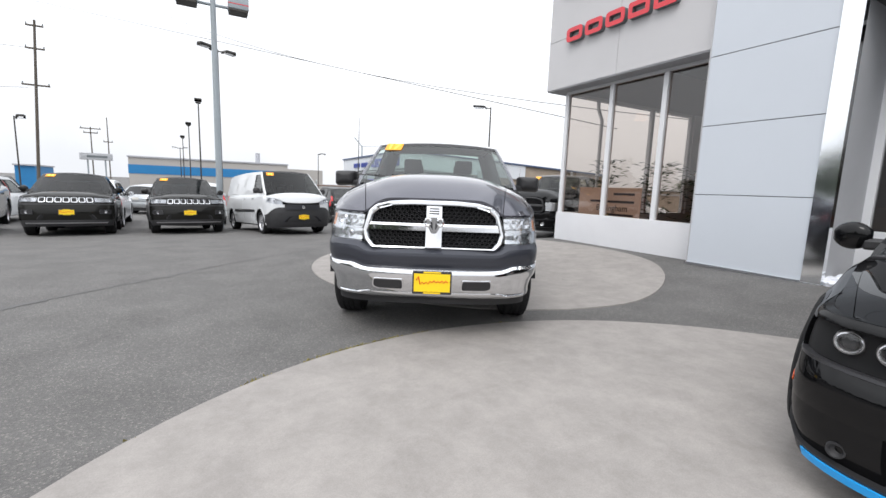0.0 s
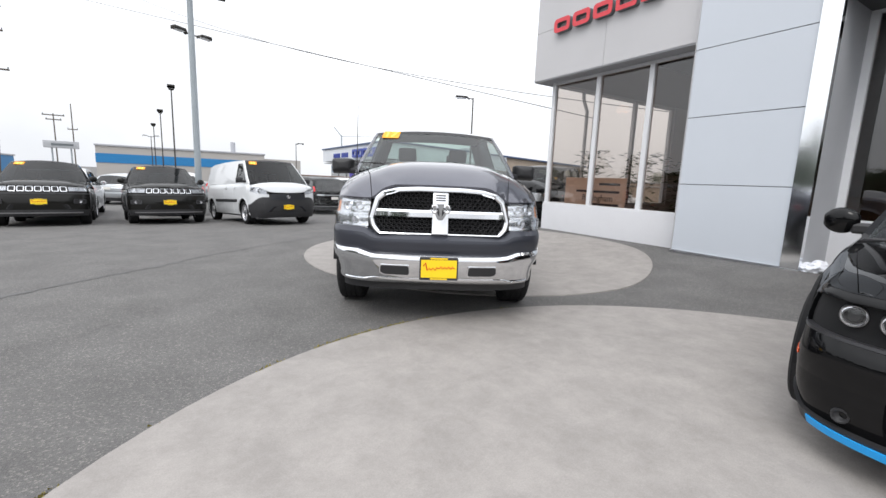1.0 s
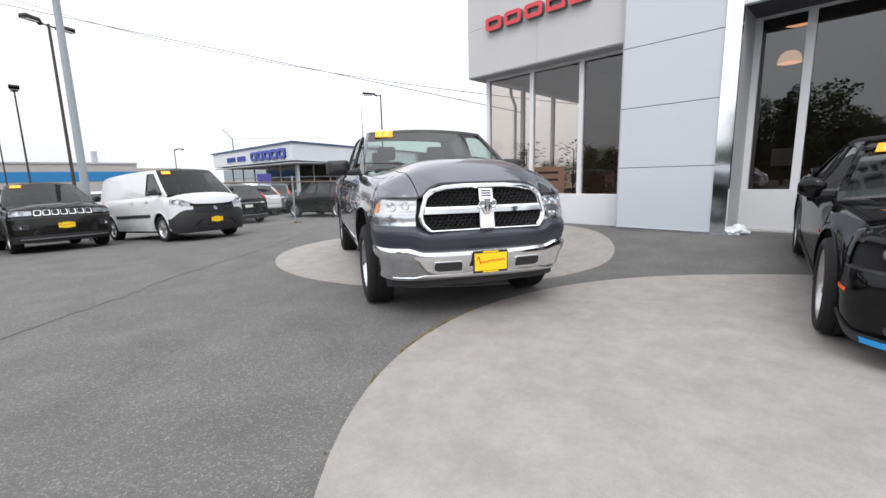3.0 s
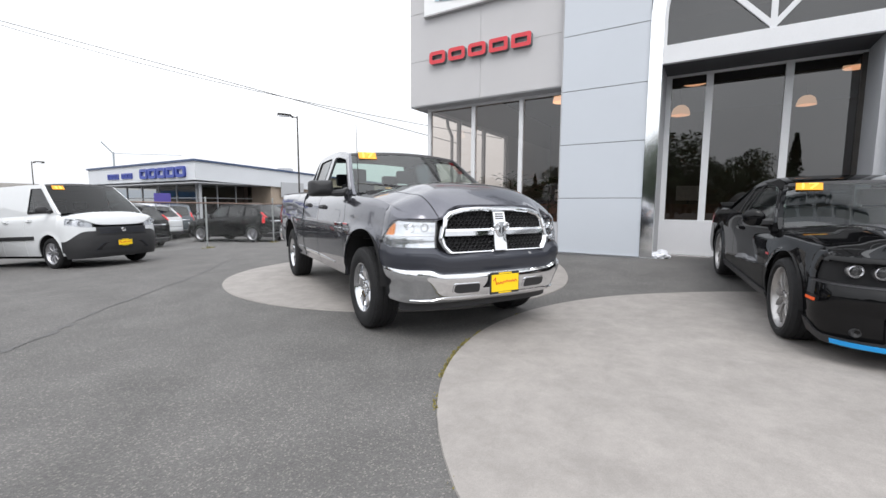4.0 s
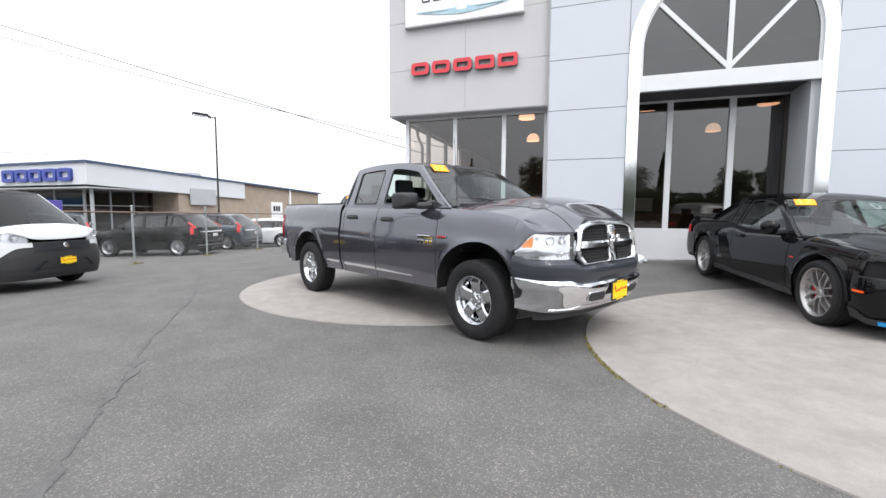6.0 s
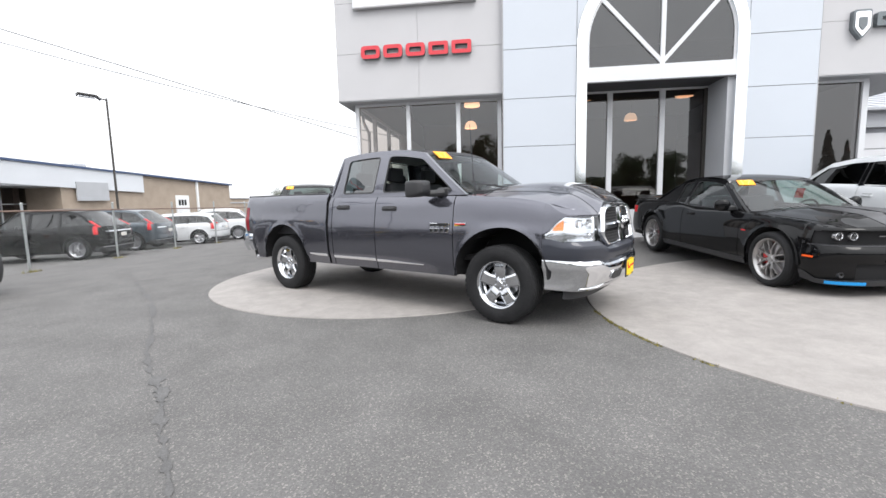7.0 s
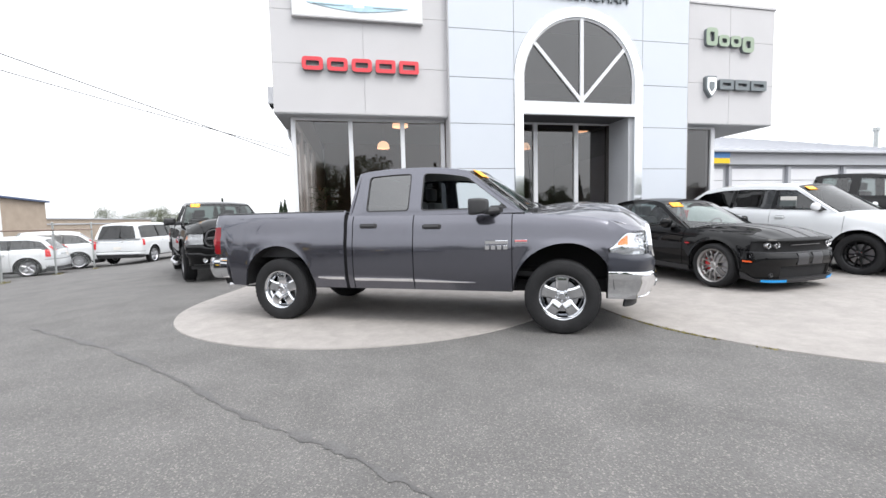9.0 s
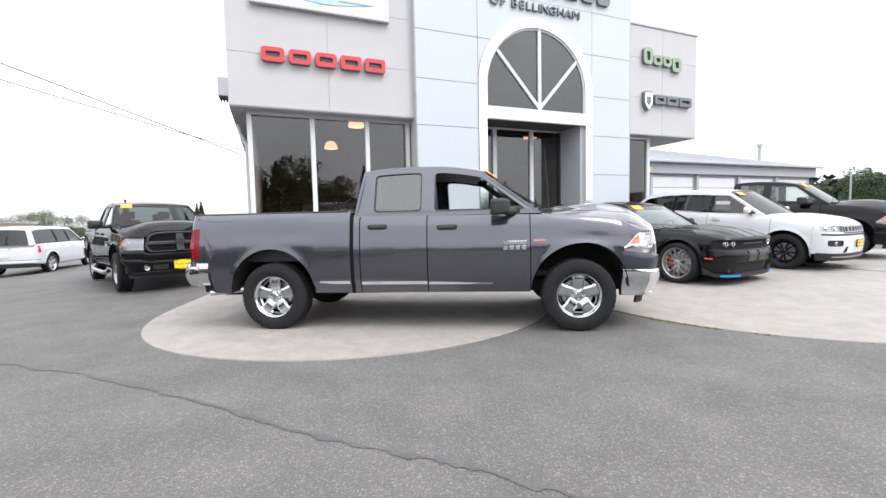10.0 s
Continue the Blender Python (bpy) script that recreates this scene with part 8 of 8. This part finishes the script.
# ---- trees ----
def tree_thing(label, h, r, seed, conifer=False, leaf=None, size=1.0):
    rng = random.Random(seed)
    t = thing("tree", label, "tree", "trees round the lot")
    part("trunk", tube(bmesh.new(), [(0, 0, -0.3), (0.05, 0.03, h * 0.3), (0.0, 0.05, h * 0.6), (0, 0, h * 0.93)], [h * 0.022, h * 0.018, h * 0.011, 0.01], 8), BARK, t)
    bm = bmesh.new()
    blobs = []
    if conifer:
        for k in range(26):
            z = h * (0.12 + 0.86 * k / 25)
            rr = r * (1 - (z / h)) * 1.05 + 0.08
            for j in range(5):
                a = rng.uniform(0, 6.28)
                blobs.append((Vector((rr * 0.55 * math.cos(a), rr * 0.55 * math.sin(a), z)), Vector((rr * 0.5, rr * 0.5, h * 0.035))))
    else:
        for k in range(30):
            a, u = rng.uniform(0, 6.28), rng.uniform(0.3, 0.97)
            q = r * 0.75 * math.sqrt(max(0.05, 1 - ((u - 0.6) / 0.45) ** 2)) * rng.uniform(0.3, 1)
            s = r * rng.uniform(0.22, 0.42)
            blobs.append((Vector((q * math.cos(a), q * math.sin(a), h * u)), Vector((s, s, s * 0.8))))
            if k % 5 == 0:
                tube(bm, [(0, 0, h * u * 0.6), (q * 0.6 * math.cos(a), q * 0.6 * math.sin(a), h * u * 0.9)], [h * 0.007, h * 0.003], 5, False)
    n = 5200 // len(blobs)
    for c, s in blobs:
        for k in range(n):
            d = Vector((rng.gauss(0, 1), rng.gauss(0, 1), rng.gauss(0, 1))).normalized() * rng.uniform(0.55, 1.08)
            p = c + Vector((d.x * s.x, d.y * s.y, d.z * s.z))
            u = Vector((rng.uniform(-1, 1), rng.uniform(-1, 1), rng.uniform(-0.6, 0.6))).normalized()
            v = u.cross(Vector((rng.uniform(-1, 1), rng.uniform(-1, 1), rng.uniform(-1, 1)))).normalized()
            e = size * h * rng.uniform(0.010, 0.022)
            bm.faces.new([bm.verts.new(p + u * e), bm.verts.new(p + v * e * 0.6), bm.verts.new(p - u * e), bm.verts.new(p - v * e * 0.6)])
    part("crown", bm, leaf or (CONIFER if conifer else LEAF), t, smooth=0)
    return t


def grow(base, x, y, k, rz, label=""):
    o = copy_thing(base, pose(x, y, H(x, y) - 0.1, 0, 0, rz))
    o.scale = (k, k, k * (0.9 + 0.2 * ((rz * 7) % 10) / 10))
    return o


oak = tree_thing("broad green tree across the street", 9.0, 3.6, 21)
oak.matrix_basis = pose(-42, 10, -0.1)
ash = tree_thing("uneven green tree across the street", 8.0, 3.0, 22)
ash.matrix_basis = pose(-46, -2, -0.1)
fir = tree_thing("dark conifer beyond the lots", 10.0, 2.0, 23, True)
fir.matrix_basis = pose(-50, 22, -0.1)
grow(ash, -30, 5.2, 1.15, 40)
grow(fir, -32, 7.0, 0.9, 130)
grow(oak, -31, 2.6, 0.7, 200)
rt = random.Random(9)
for k in range(30):
    y = -62 + k * 4.6 + rt.uniform(-1.5, 1.5)
    if 1 < k < 29:
        grow(rt.choice([oak, ash, oak, ash, fir]), -44 - rt.uniform(0, 16), y, rt.uniform(0.45, 1.0), rt.uniform(0, 360))
rt = random.Random(12)
for k in range(24):
    grow(rt.choice([oak, ash, fir, ash]), -36 - rt.uniform(0, 9), -30 + k * 2.7 + rt.uniform(-1, 1), rt.uniform(0.5, 0.85), rt.uniform(0, 360))
for x, y, k in ((53, -50, 0.7), (56, -62, 0.9), (48, -64, 0.8), (62, -58, 0.8), (66, -66, 0.9), (70, -72, 1.1), (58, -72, 0.9), (52, -75, 1.0), (64, -50, 0.8), (72, -56, 0.9)):
    grow(oak if k < 0.95 else ash, x, y, k, x * 13 % 360)
olive = tree_thing("olive-green tree behind the brick building, paled for haze", 4.1, 2.1, 24, leaf=OLIVE, size=0.7)
olive.matrix_basis = pose(60.7, 38.2, H(60.7, 38.2) - 0.1)
for x, y, k in ((61.4, 36.4, 0.86), (62.4, 34.8, 1.02), (63.0, 32.9, 1.0), (63.6, 31.2, 0.9), (64.4, 29.6, 0.8), (66.0, 34.0, 1.0)):
    grow(olive, x, y, k, x * 37 % 360)
for x, y, k in ((48, 21.5, 0.40), (49.2, 21.1, 0.44), (47, 14.6, 0.36), (48.4, 14.4, 0.40)):
    grow(fir, x, y, k, x * 11 % 360)


def hedge_line(name, label, a, b, h, n, seed):
    """A far wood as one mass of leaf clumps with an uneven top."""
    rng = random.Random(seed)
    bm = bmesh.new()
    a, b = Vector(a), Vector(b)
    for k in range(n):
        t = rng.random()
        top = h * (0.6 + 0.5 * noise.noise(Vector((t * 23, seed, 0))) + 0.25 * noise.noise(Vector((t * 70, seed, 1))))
        p = a.lerp(b, t) + Vector((rng.uniform(-4, 4), rng.uniform(-4, 4), rng.random() ** 0.6 * max(0.6, top)))
        u = Vector((rng.uniform(-1, 1), rng.uniform(-1, 1), rng.uniform(-0.7, 0.7))).normalized()
        v = u.cross(Vector((rng.uniform(-1, 1), rng.uniform(-1, 1), rng.uniform(-1, 1)))).normalized()
        e = rng.uniform(0.35, 0.8)
        bm.faces.new([bm.verts.new(p + u * e), bm.verts.new(p + v * e), bm.verts.new(p - u * e), bm.verts.new(p - v * e)])
    return solid(name, bm, CONIFER, label, "woods", kind="stuff", smooth=0)


hedge_line("far_woods", "dark belt of far woods", (60, -110, -0.5), (150, -60, -0.5), 12, 9000, 31)
hedge_line("street_woods", "dark belt of trees across the street", (-66, -90, -0.5), (-66, 90, -0.5), 7, 14000, 32)
hedge_line("north_woods", "low line of trees behind the brick building", (40, 80, -0.8), (130, 50, -0.8), 3.2, 5000, 33)
hedge_line("south_woods", "wooded rise beyond the southern lots", (62, -84, -0.5), (8, -106, -0.5), 11.5, 11000, 34)
for x, y, k in ((30, -66, 0.75), (33, -72, 0.85), (26, -68, 0.6), (22, -72, 0.8), (37, -70, 0.6), (18, -74, 0.7)):
    grow(oak if k < 0.78 else ash, x, y, k, x * 17 % 360)
street_lamp(22.6, -46.6, 4.9, "pale far twin lot lamp", ((20, 0.7), (200, 0.7)), 0.09, (0.7, 0.35, 0.16), mat_=GALV)
